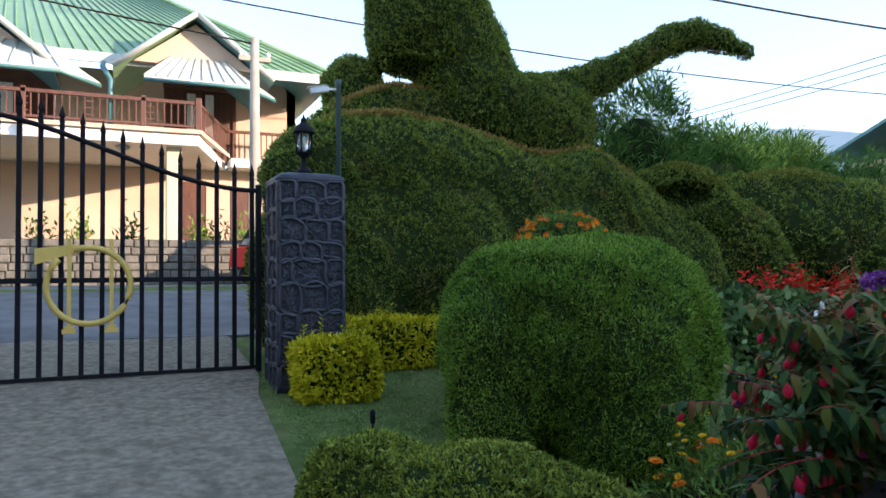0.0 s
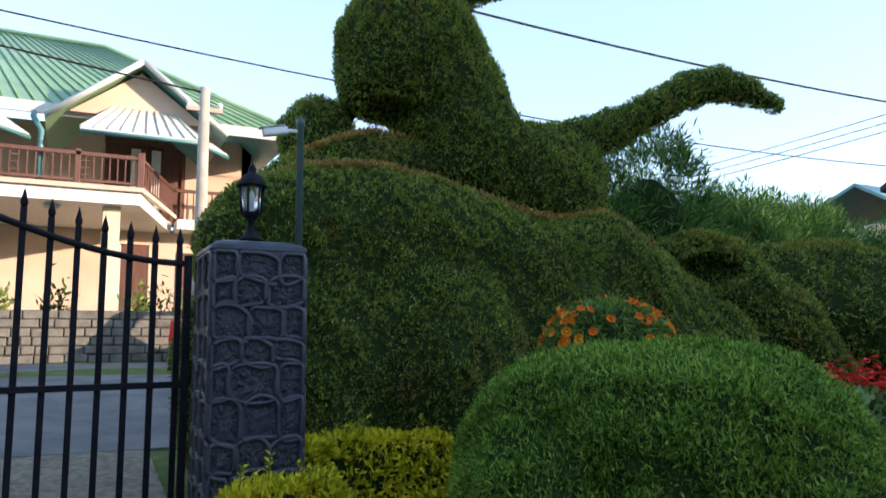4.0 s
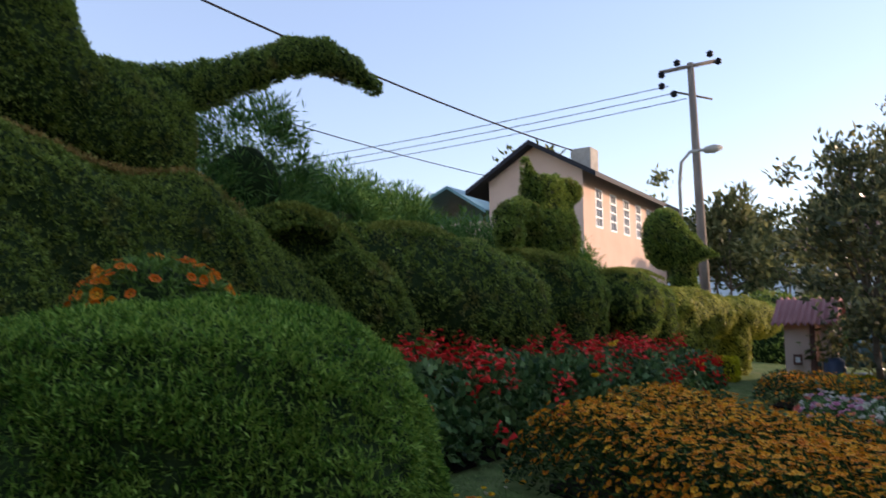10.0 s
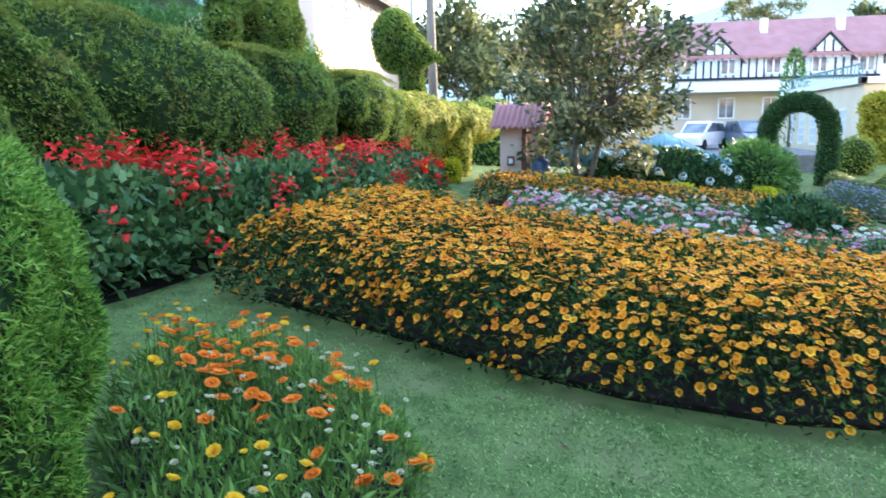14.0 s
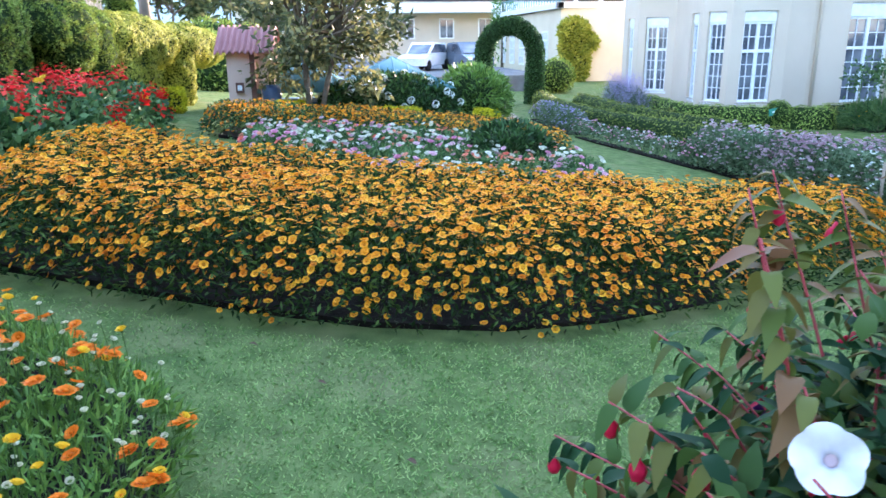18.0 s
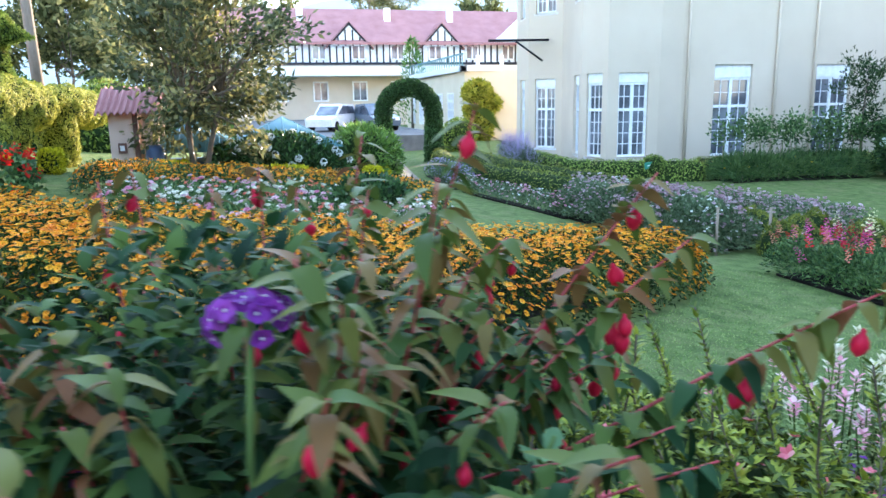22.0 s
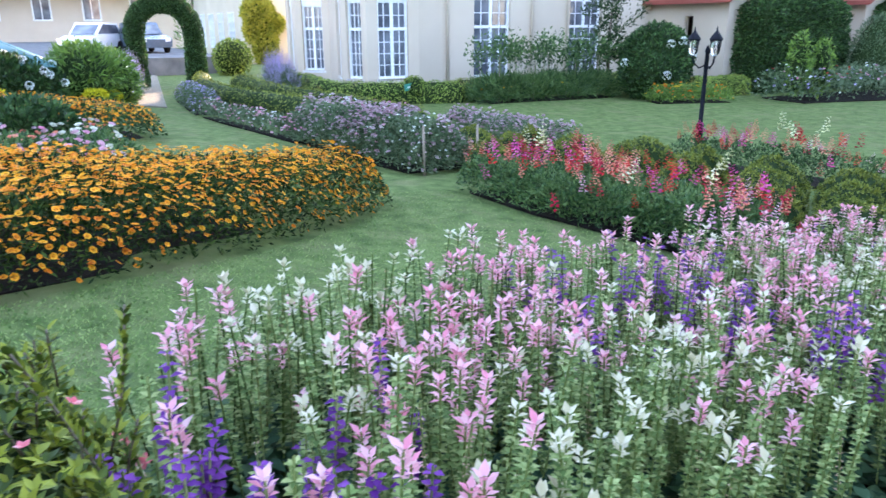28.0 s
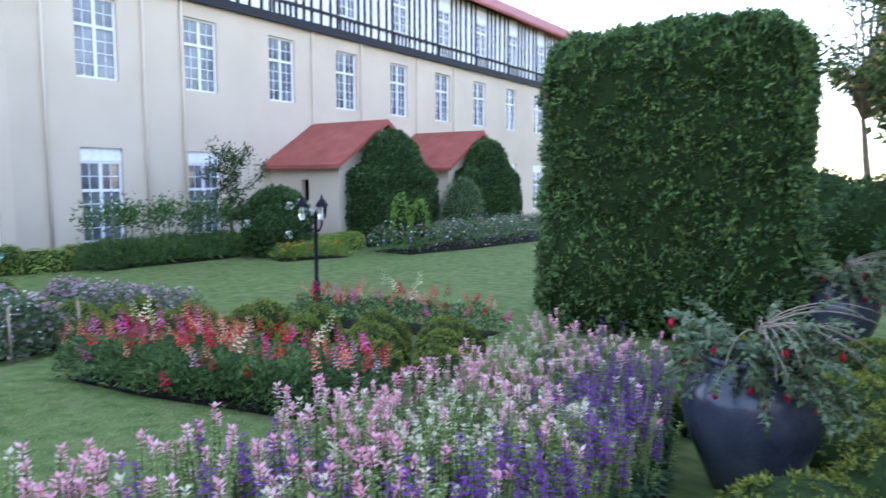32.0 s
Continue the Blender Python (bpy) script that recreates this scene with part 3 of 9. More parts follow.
def clipped(name, f, lo, hi, cell, count, length, width, leaf, core, label, category="topiary", spread=0.6, seed=1, kind="kite", group=""):
    """A clipped plant: a dark inner body that stands for the shade inside, and a coat of leaves."""
    rng = np.random.default_rng(seed)
    top = empty(name, Matrix(), label, category, group)
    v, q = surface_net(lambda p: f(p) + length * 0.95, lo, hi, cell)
    put("dark_core", smooth(mesh_np(name + "_core", v, q)), core, top)
    p, n = on_skin(f, lo, hi, count, rng)
    p = p - n * (length * (0.45 + 0.6 * rng.random(count) ** 2))[:, None]
    if kind == "tuft":
        v, q = tufted(f, lo, hi, count, length, width, rng, each=4 if width < 0.01 else 6, up=spread)
    elif kind == "scale":
        # shorn growth stands in small tufts with gaps between
        tuft = np.sin(p[:, 0] * 41 + 2 * np.sin(p[:, 1] * 17)) * np.sin(p[:, 2] * 37 + 2 * np.sin(p[:, 0] * 13)) + 0.6 * np.sin(p[:, 1] * 43 + p[:, 2] * 29)
        p = p + n * (0.014 * tuft)[:, None]
        v, q = scales(p, n, length * 1.15, width, rng, spread * 0.5)
    else:
        v, q = blades(p, n, length * 1.15, width, rng, spread=spread, kind=kind)
    put("foliage", mesh_np(name + "_leaves", v, q), leaf, top, kind="stuff")
    return top

def leaf_form(L, W, droop=0.25, fold=0.3, n=5):
    """A single leaf along +x: a midrib with two blades, drooping to its tip."""
    V, Fs = [], []
    for i in range(n + 1):
        t = i / n
        w = W / 2 * (math.sin(math.pi * min(1, t ** 0.85)) ** 0.8 if 0 < t < 1 else 0.02)
        z = -droop * L * t * t + 0.05 * L * t
        V += [(L * t, w, z + fold * w), (L * t, 0, z), (L * t, -w, z + fold * w)]
    for i in range(n):
        o = 3 * i
        Fs += [(o, o + 1, o + 4, o + 3), (o + 1, o + 2, o + 5, o + 4)]
    return np.array(V), fan(np.array(Fs))


def frames_from(d, up, rng, size=(0.75, 1.25)):
    """Frames with x along d and z near up."""
    x = unit(d)
    y = unit(np.cross(up, x))
    z = np.cross(x, y)
    return np.stack([x, y, z], 2) * rng.uniform(*size, len(d))[:, None, None]


def arching_stem(base, az, lift, length, sag, n=14, wob=0.03, rng=None):
    pts, p = [], np.array(base, float)
    d = np.array([math.cos(az) * math.cos(lift), math.sin(az) * math.cos(lift), math.sin(lift)])
    for i in range(n):
        pts.append(p.copy())
        d = d + np.array([0, 0, -sag / n]) + (rng.normal(0, wob, 3) if rng is not None else 0)
        d /= np.linalg.norm(d)
        p = p + d * length / n
    return np.array(pts)


def along(stems, spacing, rng, skip=0.15):
    """Leaf seats in opposite pairs along stems: place, stem direction, side direction."""
    P, D, S = [], [], []
    for st in stems:
        seg = np.diff(st, axis=0)
        L = np.linalg.norm(seg, axis=1)
        tot, s, k = L.sum(), L.sum() * skip, 0
        cum = np.concatenate([[0], np.cumsum(L)])
        while s < tot:
            i = min(np.searchsorted(cum, s) - 1, len(seg) - 1)
            i = max(i, 0)
            p, d = st[i] + seg[i] * (s - cum[i]) / L[i], seg[i] / L[i]
            h = np.cross(d, [0, 0, 1.0])
            h = h / (np.linalg.norm(h) + 1e-6)
            if k % 2:
                h = 0.5 * h + 0.6 * np.cross(h, d)
            for sg in (1, -1):
                P.append(p), D.append(d), S.append(sg * h)
            s += spacing * rng.uniform(0.8, 1.2)
            k += 1
    return np.array(P), np.array(D), np.array(S)


# ---------- ground ----------
def spaced(lo, hi, dense_lo, dense_hi, fine, coarse):
    return np.unique(np.concatenate([np.arange(lo, dense_lo, coarse), np.arange(dense_lo, dense_hi, fine), np.arange(dense_hi, hi + 1, coarse)]))


def ground_sheet():
    xs, ys = spaced(-400, 600, -8, 40, 0.4, 25), spaced(-400, 600, -30, 24, 0.4, 25)
    X, Y = np.meshgrid(xs, ys, indexing="ij")
    Zg = gz(X, Y) + 0.012 * np.sin(X * 1.7) * np.sin(Y * 1.3)
    v = np.stack([X, Y, Zg], -1).reshape(-1, 3)
    i = np.arange(len(xs) * len(ys)).reshape(len(xs), len(ys))
    f = np.stack([i[:-1, :-1], i[1:, :-1], i[1:, 1:], i[:-1, 1:]], -1).reshape(-1, 4)
    return smooth(mesh_np("ground", v, f))


# unseen wall, added only to hold back low sky light from the west
put("light_block_wall", from_bm("light_block_wall", box(-9.4, -34, -1.5, -9.0, 9.0, 8.0)), M_STONE, kind="structure", label="unseen plain grey wall added to block low sky light", category="wall")
put("ground", ground_sheet(), M_GRASS_BASE, kind="structure", label="mown green lawn sloping down to the hotel", category="lawn")


def laid(name, outline, lift, material, label, category, step=0.5, kind="structure", thick=0.06):
    """A flat layer that follows the ground inside an outline."""
    bm = bmesh.new()
    vs = [bm.verts.new((x, y, 0)) for x, y in outline]
    bm.faces.new(vs)
    bmesh.ops.triangulate(bm, faces=bm.faces[:])
    for _ in range(4):
        long = [e for e in bm.edges if e.calc_length() > step]
        if not long:
            break
        bmesh.ops.subdivide_edges(bm, edges=long, cuts=1, use_grid_fill=False)
        bmesh.ops.triangulate(bm, faces=bm.faces[:])
    r = bmesh.ops.extrude_face_region(bm, geom=bm.faces[:])
    for v in [g for g in r["geom"] if isinstance(g, bmesh.types.BMVert)]:
        v.co.z = 1
    for v in bm.verts:
        v.co.z = gz(v.co.x, v.co.y) + (lift if v.co.z > 0.5 else lift - thick) + 0.012 * math.sin(v.co.x * 1.7) * math.sin(v.co.y * 1.3)
    bmesh.ops.recalc_face_normals(bm, faces=bm.faces[:])
    return put(name, from_bm(name, bm), material, kind=kind, label=label, category=category)


laid("road", [(-60, 9.2), (60, 9.2), (60, 18.6), (-60, 18.6)], 0.03, M_ROAD, "grey asphalt road beyond the iron gate", "road", 3.0)
laid("driveway", [(-7, -9), (0.55, -9), (0.62, -2), (0.75, 1.5), (0.92, 4.3), (1.02, 6.2), (1.15, 6.9), (1.15, 9.4), (-7, 9.4)], 0.025, M_DRIVE, "rough concrete driveway in front of the gate", "driveway")
laid("path", [(22, -3.6), (70, -9.5), (70, -4.0), (23, -0.6)], 0.03, M_DRIVE, "pale paved path through the flower arch", "path", 3.0)


def inside(px, py, poly):
    c = np.zeros(len(px), bool)
    n = len(poly)
    for i in range(n):
        (x1, y1), (x2, y2) = poly[i], poly[(i + 1) % n]
        hit = ((y1 > py) != (y2 > py)) & (px < (x2 - x1) * (py - y1) / (y2 - y1 + 1e-12) + x1)
        c ^= hit
    return c


def edge_gap(px, py, poly):
    d = np.full(len(px), 1e9)
    n = len(poly)
    p = np.stack([px, py], 1)
    for i in range(n):
        a, b = np.array(poly[i], float), np.array(poly[(i + 1) % n], float)
        t = np.clip(((p - a) @ (b - a)) / ((b - a) @ (b - a) + 1e-12), 0, 1)
        d = np.minimum(d, np.linalg.norm(p - a - t[:, None] * (b - a), axis=1))
    return d


def in_bed(poly, count, rng):
    xs, ys = [p[0] for p in poly], [p[1] for p in poly]
    out = np.zeros((0, 2))
    while len(out) < count:
        q = np.stack([rng.uniform(min(xs), max(xs), count * 2), rng.uniform(min(ys), max(ys), count * 2)], 1)
        out = np.concatenate([out, q[inside(q[:, 0], q[:, 1], poly)]])
    return out[:count]


def bed_height(q, poly, H, edge):
    g = np.clip(edge_gap(q[:, 0], q[:, 1], poly) / edge, 0, 1)
    bump = 0.07 * np.sin(q[:, 0] * 2.9 + 1) * np.sin(q[:, 1] * 3.3) + 0.04 * np.sin(q[:, 0] * 7.1) * np.sin(q[:, 1] * 6.3)
    return H * np.sqrt(1 - (1 - g) ** 2 + 1e-6) + bump * H, g


def rosette(petals, r, cup=0.15, wide=0.7, eye=0.28, rows=1):
    """A round flower in one piece: bent petals round a raised centre. Returns verts, faces, and which faces are the centre."""
    V, Fs, E = [(0, 0, 0.22 * r + 0.06 * r * rows)], [], []
    for i in range(2 * petals):
        a = math.pi * i / petals - math.pi / petals / 2
        V.append((eye * r * math.cos(a), eye * r * math.sin(a), 0.08 * r))
    for i in range(2 * petals):
        Fs.append((0, 1 + i, 1 + (i + 1) % (2 * petals)))
        E.append(1)
    for k in range(rows):
        rr, lift = r * (1 - 0.28 * k), cup * r + k * 0.22 * r
        for i in range(petals):
            a0 = 2 * math.pi * i / petals + k * math.pi / petals
            w = math.pi / petals * wide * 1.35
            i0, i1 = 1 + (2 * i + k) % (2 * petals), 1 + (2 * i + 1 + k) % (2 * petals)
            o = len(V)
            for da, f in ((w, 0.9), (0.0, 1.05), (-w, 0.9)):
                V.append((rr * f * math.cos(a0 + da), rr * f * math.sin(a0 + da), lift + 0.03 * r * ((i * 7) % 3)))
            Fs += [(i0, i1, o), (i0, o, o + 1), (i0, o + 1, o + 2)]
            E += [0, 0, 0]
    return np.array(V), np.array(Fs), np.array(E)


def flowers_mesh(name, tmpl, places, mats):
    v, f = stamp(tmpl[0], tmpl[1], places, mats)
    return mesh_np(name, v, f, np.tile(tmpl[2], len(places)))


def flower_bed(name, poly, H, edge, leaf_n, leaf_len, leaf_w, leaf_mat, kinds, label, seed, category="flower bed", singles=0, near=None, spread=0.9, facing=0.26, patchy=0.0, stalks=False):
    """A planted bed: soil, a mass of leaves, and flowers of several kinds (template, materials, count, height range, size)."""
    rng = np.random.default_rng(seed)
    c = np.mean(poly, axis=0)
    top = empty(name, Matrix(), label, category)
    bm = bmesh.new()
    vs = [bm.verts.new((x + (c[0] - x) * 0.09, y + (c[1] - y) * 0.09, gz(x, y) + 0.025)) for x, y in poly]
    f = bm.faces.new(vs)
    r = bmesh.ops.extrude_face_region(bm, geom=[f])
    for v in [g for g in r["geom"] if isinstance(g, bmesh.types.BMVert)]:
        v.co.z -= 0.12
    bmesh.ops.recalc_face_normals(bm, faces=bm.faces[:])
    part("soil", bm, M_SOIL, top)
    q = in_bed(poly, leaf_n, rng)
    h, g = bed_height(q, poly, H, edge)
    u = rng.random(leaf_n) ** 0.55
    p = np.stack([q[:, 0], q[:, 1], gz(q[:, 0], q[:, 1]) + 0.05 + h * u], 1)
    out = np.stack([(q[:, 0] - c[0]) * (1 - g), (q[:, 1] - c[1]) * (1 - g), np.full(leaf_n, 0.6)], 1)
    v, fcs = blades(p, unit(out), leaf_len, leaf_w, rng, spread=spread, kind="kite")
    put("foliage", mesh_np(name + "_leaves", v, fcs), leaf_mat, top, kind="stuff")
    for fname, tmpl, mats, count, (lo, hi), size in kinds:
        q = in_bed(poly, count, rng)
        if patchy:
            q = in_bed(poly, count * 4, rng)
            ph = rng.uniform(0, 6, 4)
            score = np.sin(q[:, 0] * 2.2 + ph[0]) * np.sin(q[:, 1] * 2.4 + ph[1]) + 0.6 * np.sin(q[:, 0] * 4.6 + ph[2]) * np.sin(q[:, 1] * 4.1 + ph[3]) + rng.normal(0, 1 / patchy, len(q))
            q = q[np.argsort(-score)[:count]]
        h, g = bed_height(q, poly, H, edge)
        zz = gz(q[:, 0], q[:, 1]) + 0.05 + h * rng.uniform(lo, hi, count)
        p = np.stack([q[:, 0], q[:, 1], zz], 1)
        nrm = unit(np.stack([(q[:, 0] - c[0]) * (1 - g) * 0.3, (q[:, 1] - c[1]) * (1 - g) * 0.3, np.ones(count)], 1))
        T = turns(count, rng, facing, (0.75 * size, 1.2 * size), nrm)
        if stalks:
            a3 = np.arange(3) * 2.094
            ring = np.stack([0.0024 * np.cos(a3), 0.0024 * np.sin(a3), np.zeros(3)], 1)
            foot = p.copy()
            foot[:, :2] += rng.normal(0, 0.03, (count, 2))
            foot[:, 2] = gz(foot[:, 0], foot[:, 1])
            sv = np.concatenate([foot[:, None] + ring, p[:, None] + ring], 1).reshape(-1, 3)
            sf = (np.arange(count) * 6)[:, None, None] + np.array([[0, 1, 4, 3], [1, 2, 5, 4], [2, 0, 3, 5]])
            put("stalk_mass", mesh_np(fname + "_stalks", sv, sf.reshape(-1, 4)), M_STEM, top, kind="stuff")
        if singles and near is not None:
            d = np.hypot(p[:, 0] - near[0], p[:, 1] - near[1])
            order = np.argsort(d)
            one = mesh_np(fname, tmpl[0], tmpl[1], tmpl[2])
            for i in order[:singles]:
                put(fname, one, mats, top, at=Matrix.Translation(p[i]) @ Matrix([list(r) for r in T[i]]).to_4x4())
            p, T = p[order[singles:]], T[order[singles:]]
        put(fname + "_mass", flowers_mesh(name + "_" + fname, tmpl, p, T), mats, top, kind="stuff")
    return top


MARI = rosette(6, 0.026, 0.22, 0.9, 0.30, 1)
DAISY = rosette(9, 0.034, 0.12, 0.7, 0.3, 1)
PUFF = rosette(6, 0.03, 0.5, 0.8, 0.3, 2)


def spike_flower(n, height, r):
    """Short florets all round an upright spike."""
    V, Fs = [], []
    for i in range(n):
        t = i / n
        a = i * 2.4
        rr = r * (1 - 0.6 * t)
        z = height * t
        o = len(V)
        ca, sa = math.cos(a), math.sin(a)
        V += [(0, 0, z), (rr * ca - 0.4 * rr * sa, rr * sa + 0.4 * rr * ca, z + 0.3 * rr), (rr * 1.2 * ca, rr * 1.2 * sa, z - 0.1 * rr), (rr * ca + 0.4 * rr * sa, rr * sa - 0.4 * rr * ca, z + 0.3 * rr)]
        Fs += [(o, o + 1, o + 2), (o, o + 2, o + 3)]
    return np.array(V), np.array(Fs), np.zeros(len(Fs), int)


SPIKE = spike_flower(16, 0.13, 0.03)
LOOSE = spike_flower(9, 0.10, 0.045)

# ---------- gate pillar, gate, lamp ----------
def gate_pillar(x0, y0, x1, y1, zb, zt):
    top = empty("gate_pillar", Matrix.Translation(((x0 + x1) / 2, (y0 + y1) / 2, zb)), "dark painted stone pillar with raised joints beside the gate", "pillar")
    w, d, h = (x1 - x0) / 2, (y1 - y0) / 2, zt - zb
    part("core", box(-w + 0.012, -d + 0.012, -0.15, w - 0.012, d - 0.012, h - 0.1, 0.02), M_PILLAR, top)
    cap = lathe([(0.80, 0), (0.80, 0.03), (0.74, 0.06), (0.5, 0.085), (0.0, 0.10)], 4, m=Matrix.Translation((0, 0, h - 0.12)) @ Matrix.Rotation(radians(45), 4, "Z") @ Matrix.Diagonal((w * 1.8, d * 1.8, 1, 1)))
    bmesh.ops.bevel(cap, geom=cap.edges[:], offset=0.012, segments=2, affect="EDGES")
    part("cap", cap, M_PILLAR, top)
    # irregular field stones, each set back behind a broad raised joint
    for side in range(4):
        rng = np.random.default_rng(30 + side)
        rot = Matrix.Rotation(radians(90 * side), 4, "Z")
        wid, off = (w, d) if side % 2 == 0 else (d, w)
        P = lambda q, y: rot @ Vector((q[0], -off + y, q[1]))
        cut = [rng.uniform(-0.35, 0.1) * wid for _ in range(9)]
        z0 = 0.0
        for r in range(12):
            z1 = z0 + rng.uniform(0.14, 0.27)
            if z1 > h - 0.2:
                z1 = h - 0.13
            xs = [-wid, -wid * rng.uniform(0.35, 0.6), wid * rng.uniform(0.1, 0.5), wid] if r % 3 else [-wid, -wid * rng.uniform(0.05, 0.4), wid * rng.uniform(0.45, 0.75), wid]
            for xa, xb in zip(xs, xs[1:]):
                j = lambda e: rng.uniform(-e, e)
                lift = rng.uniform(-0.03, 0.03)
                ring = [(xa, z0 + lift + j(0.02)), ((xa + xb) / 2 + j(0.03), z0 + j(0.035)), (xb, z0 - lift + j(0.02)), (xb + j(0.02), (z0 + z1) / 2 + j(0.02)), (xb, z1 - lift + j(0.02)), ((xa + xb) / 2 + j(0.03), z1 + 0.02 + j(0.03)), (xa, z1 + lift + j(0.02)), (xa + j(0.02), (z0 + z1) / 2 + j(0.02))]
                for _ in range(2):
                    ring = [q for u, t in zip(ring, ring[1:] + ring[:1]) for q in ((0.75 * u[0] + 0.25 * t[0], 0.75 * u[1] + 0.25 * t[1]), (0.25 * u[0] + 0.75 * t[0], 0.25 * u[1] + 0.75 * t[1]))]
                ring = [(min(max(q[0], -wid + 0.006), wid - 0.006), min(max(q[1], -0.1), h - 0.12)) for q in ring]
                cx, cz = sum(q[0] for q in ring) / len(ring), sum(q[1] for q in ring) / len(ring)
                bm = bmesh.new()
                levels = [(1.0, 0.011), (0.7, 0.004), (0.4, -0.002)]
                prev = None
                for k, (sc, y) in enumerate(levels):
                    vs = [bm.verts.new(P((cx + (q[0] - cx) * sc, cz + (q[1] - cz) * sc), y + (rng.uniform(-0.007, 0.007) if k else 0))) for q in ring]
                    if prev:
                        for i in range(len(vs)):
                            bm.faces.new((prev[i], prev[(i + 1) % len(vs)], vs[(i + 1) % len(vs)], vs[i]))
                    prev = vs
                bm.faces.new(prev)
                bmesh.ops.recalc_face_normals(bm, faces=bm.faces[:])
                part("stone", bm, M_PILLAR_STONE, top)
                loop = [P((cx + (q[0] - cx) * 0.96, cz + (q[1] - cz) * 0.96), 0.0) for q in ring]
                part("joint", tube(loop + loop[:2], 0.017, 5), M_PILLAR, top)
            z0 = z1
            if z1 >= h - 0.14:
                break
    return top


gate_pillar(1.2, 6.23, 1.78, 6.83, gz(1.4, 6.5), 2.46)


def pillar_lamp(x, y, z):
    top = empty("pillar_lantern", Matrix.Translation((x, y, z)), "black four-sided lantern on a flared foot on the pillar", "lantern")
    part("foot", lathe([(0.085, 0), (0.075, 0.015), (0.035, 0.05), (0.022, 0.09), (0.022, 0.13), (0.05, 0.16), (0.085, 0.185), (0.0, 0.186)], 12), M_IRON, top)
    part("glass", lathe([(0.06, 0.19), (0.075, 0.36)], 6), M_LANTERN, top, "clear glass panes")
    for i in range(6):
        a = math.pi / 3 * i
        part("bar", tube([(0.064 * math.cos(a), 0.064 * math.sin(a), 0.185), (0.08 * math.cos(a), 0.08 * math.sin(a), 0.37)], 0.007, 6), M_IRON, top)
    part("candle", lathe([(0.012, 0.19), (0.012, 0.3), (0.006, 0.32), (0, 0.33)], 8), M_WHITEPAINT, top)
    part("roof", lathe([(0.1, 0.365), (0.1, 0.38), (0.07, 0.43), (0.03, 0.46), (0.025, 0.48), (0.03, 0.49), (0.008, 0.52), (0, 0.56)], 12), M_IRON, top)
    return top


M_LANTERN, nt_, ln_, bs_ = nodes_of("lantern_glass")
bs_.inputs["Transmission Weight"].default_value, bs_.inputs["Roughness"].default_value, bs_.inputs["Base Color"].default_value = 0.9, 0.12, (0.92, 0.95, 0.95, 1)
pillar_lamp(1.49, 6.53, 2.45)


def camera_post(x, y):
    z = gz(x, y)
    top = empty("security_camera_post", Matrix.Translation((x, y, z)), "green-grey steel post with a white security camera", "post")
    part("pole", lathe([(0.028, -0.1), (0.028, 2.86), (0.034, 2.87), (0.034, 2.92), (0, 2.93)], 12), M_POSTGREEN, top)
    part("bracket", tube([(0, 0, 2.82), (-0.09, 0, 2.82), (-0.11, 0, 2.80)], 0.014, 8), M_WHITEPAINT, top)
    m = pose(-0.19, 0, 2.80, 0, -12, 0)
    part("camera_body", box(-0.10, -0.035, -0.03, 0.09, 0.035, 0.03, 0.012, m), M_WHITEPAINT, top)
    part("sunshield", box(-0.12, -0.042, 0.033, 0.07, 0.042, 0.04, 0.003, m), M_WHITEPAINT, top)
    part("eye", lathe([(0.022, -0.012), (0.02, 0.0)], 10, m=m @ pose(-0.10, 0, 0, 0, -90, 0)), M_IRON, top)


M_POSTGREEN = plain("post_green", (0.05, 0.09, 0.085), 0.5)
camera_post(1.95, 7.0)


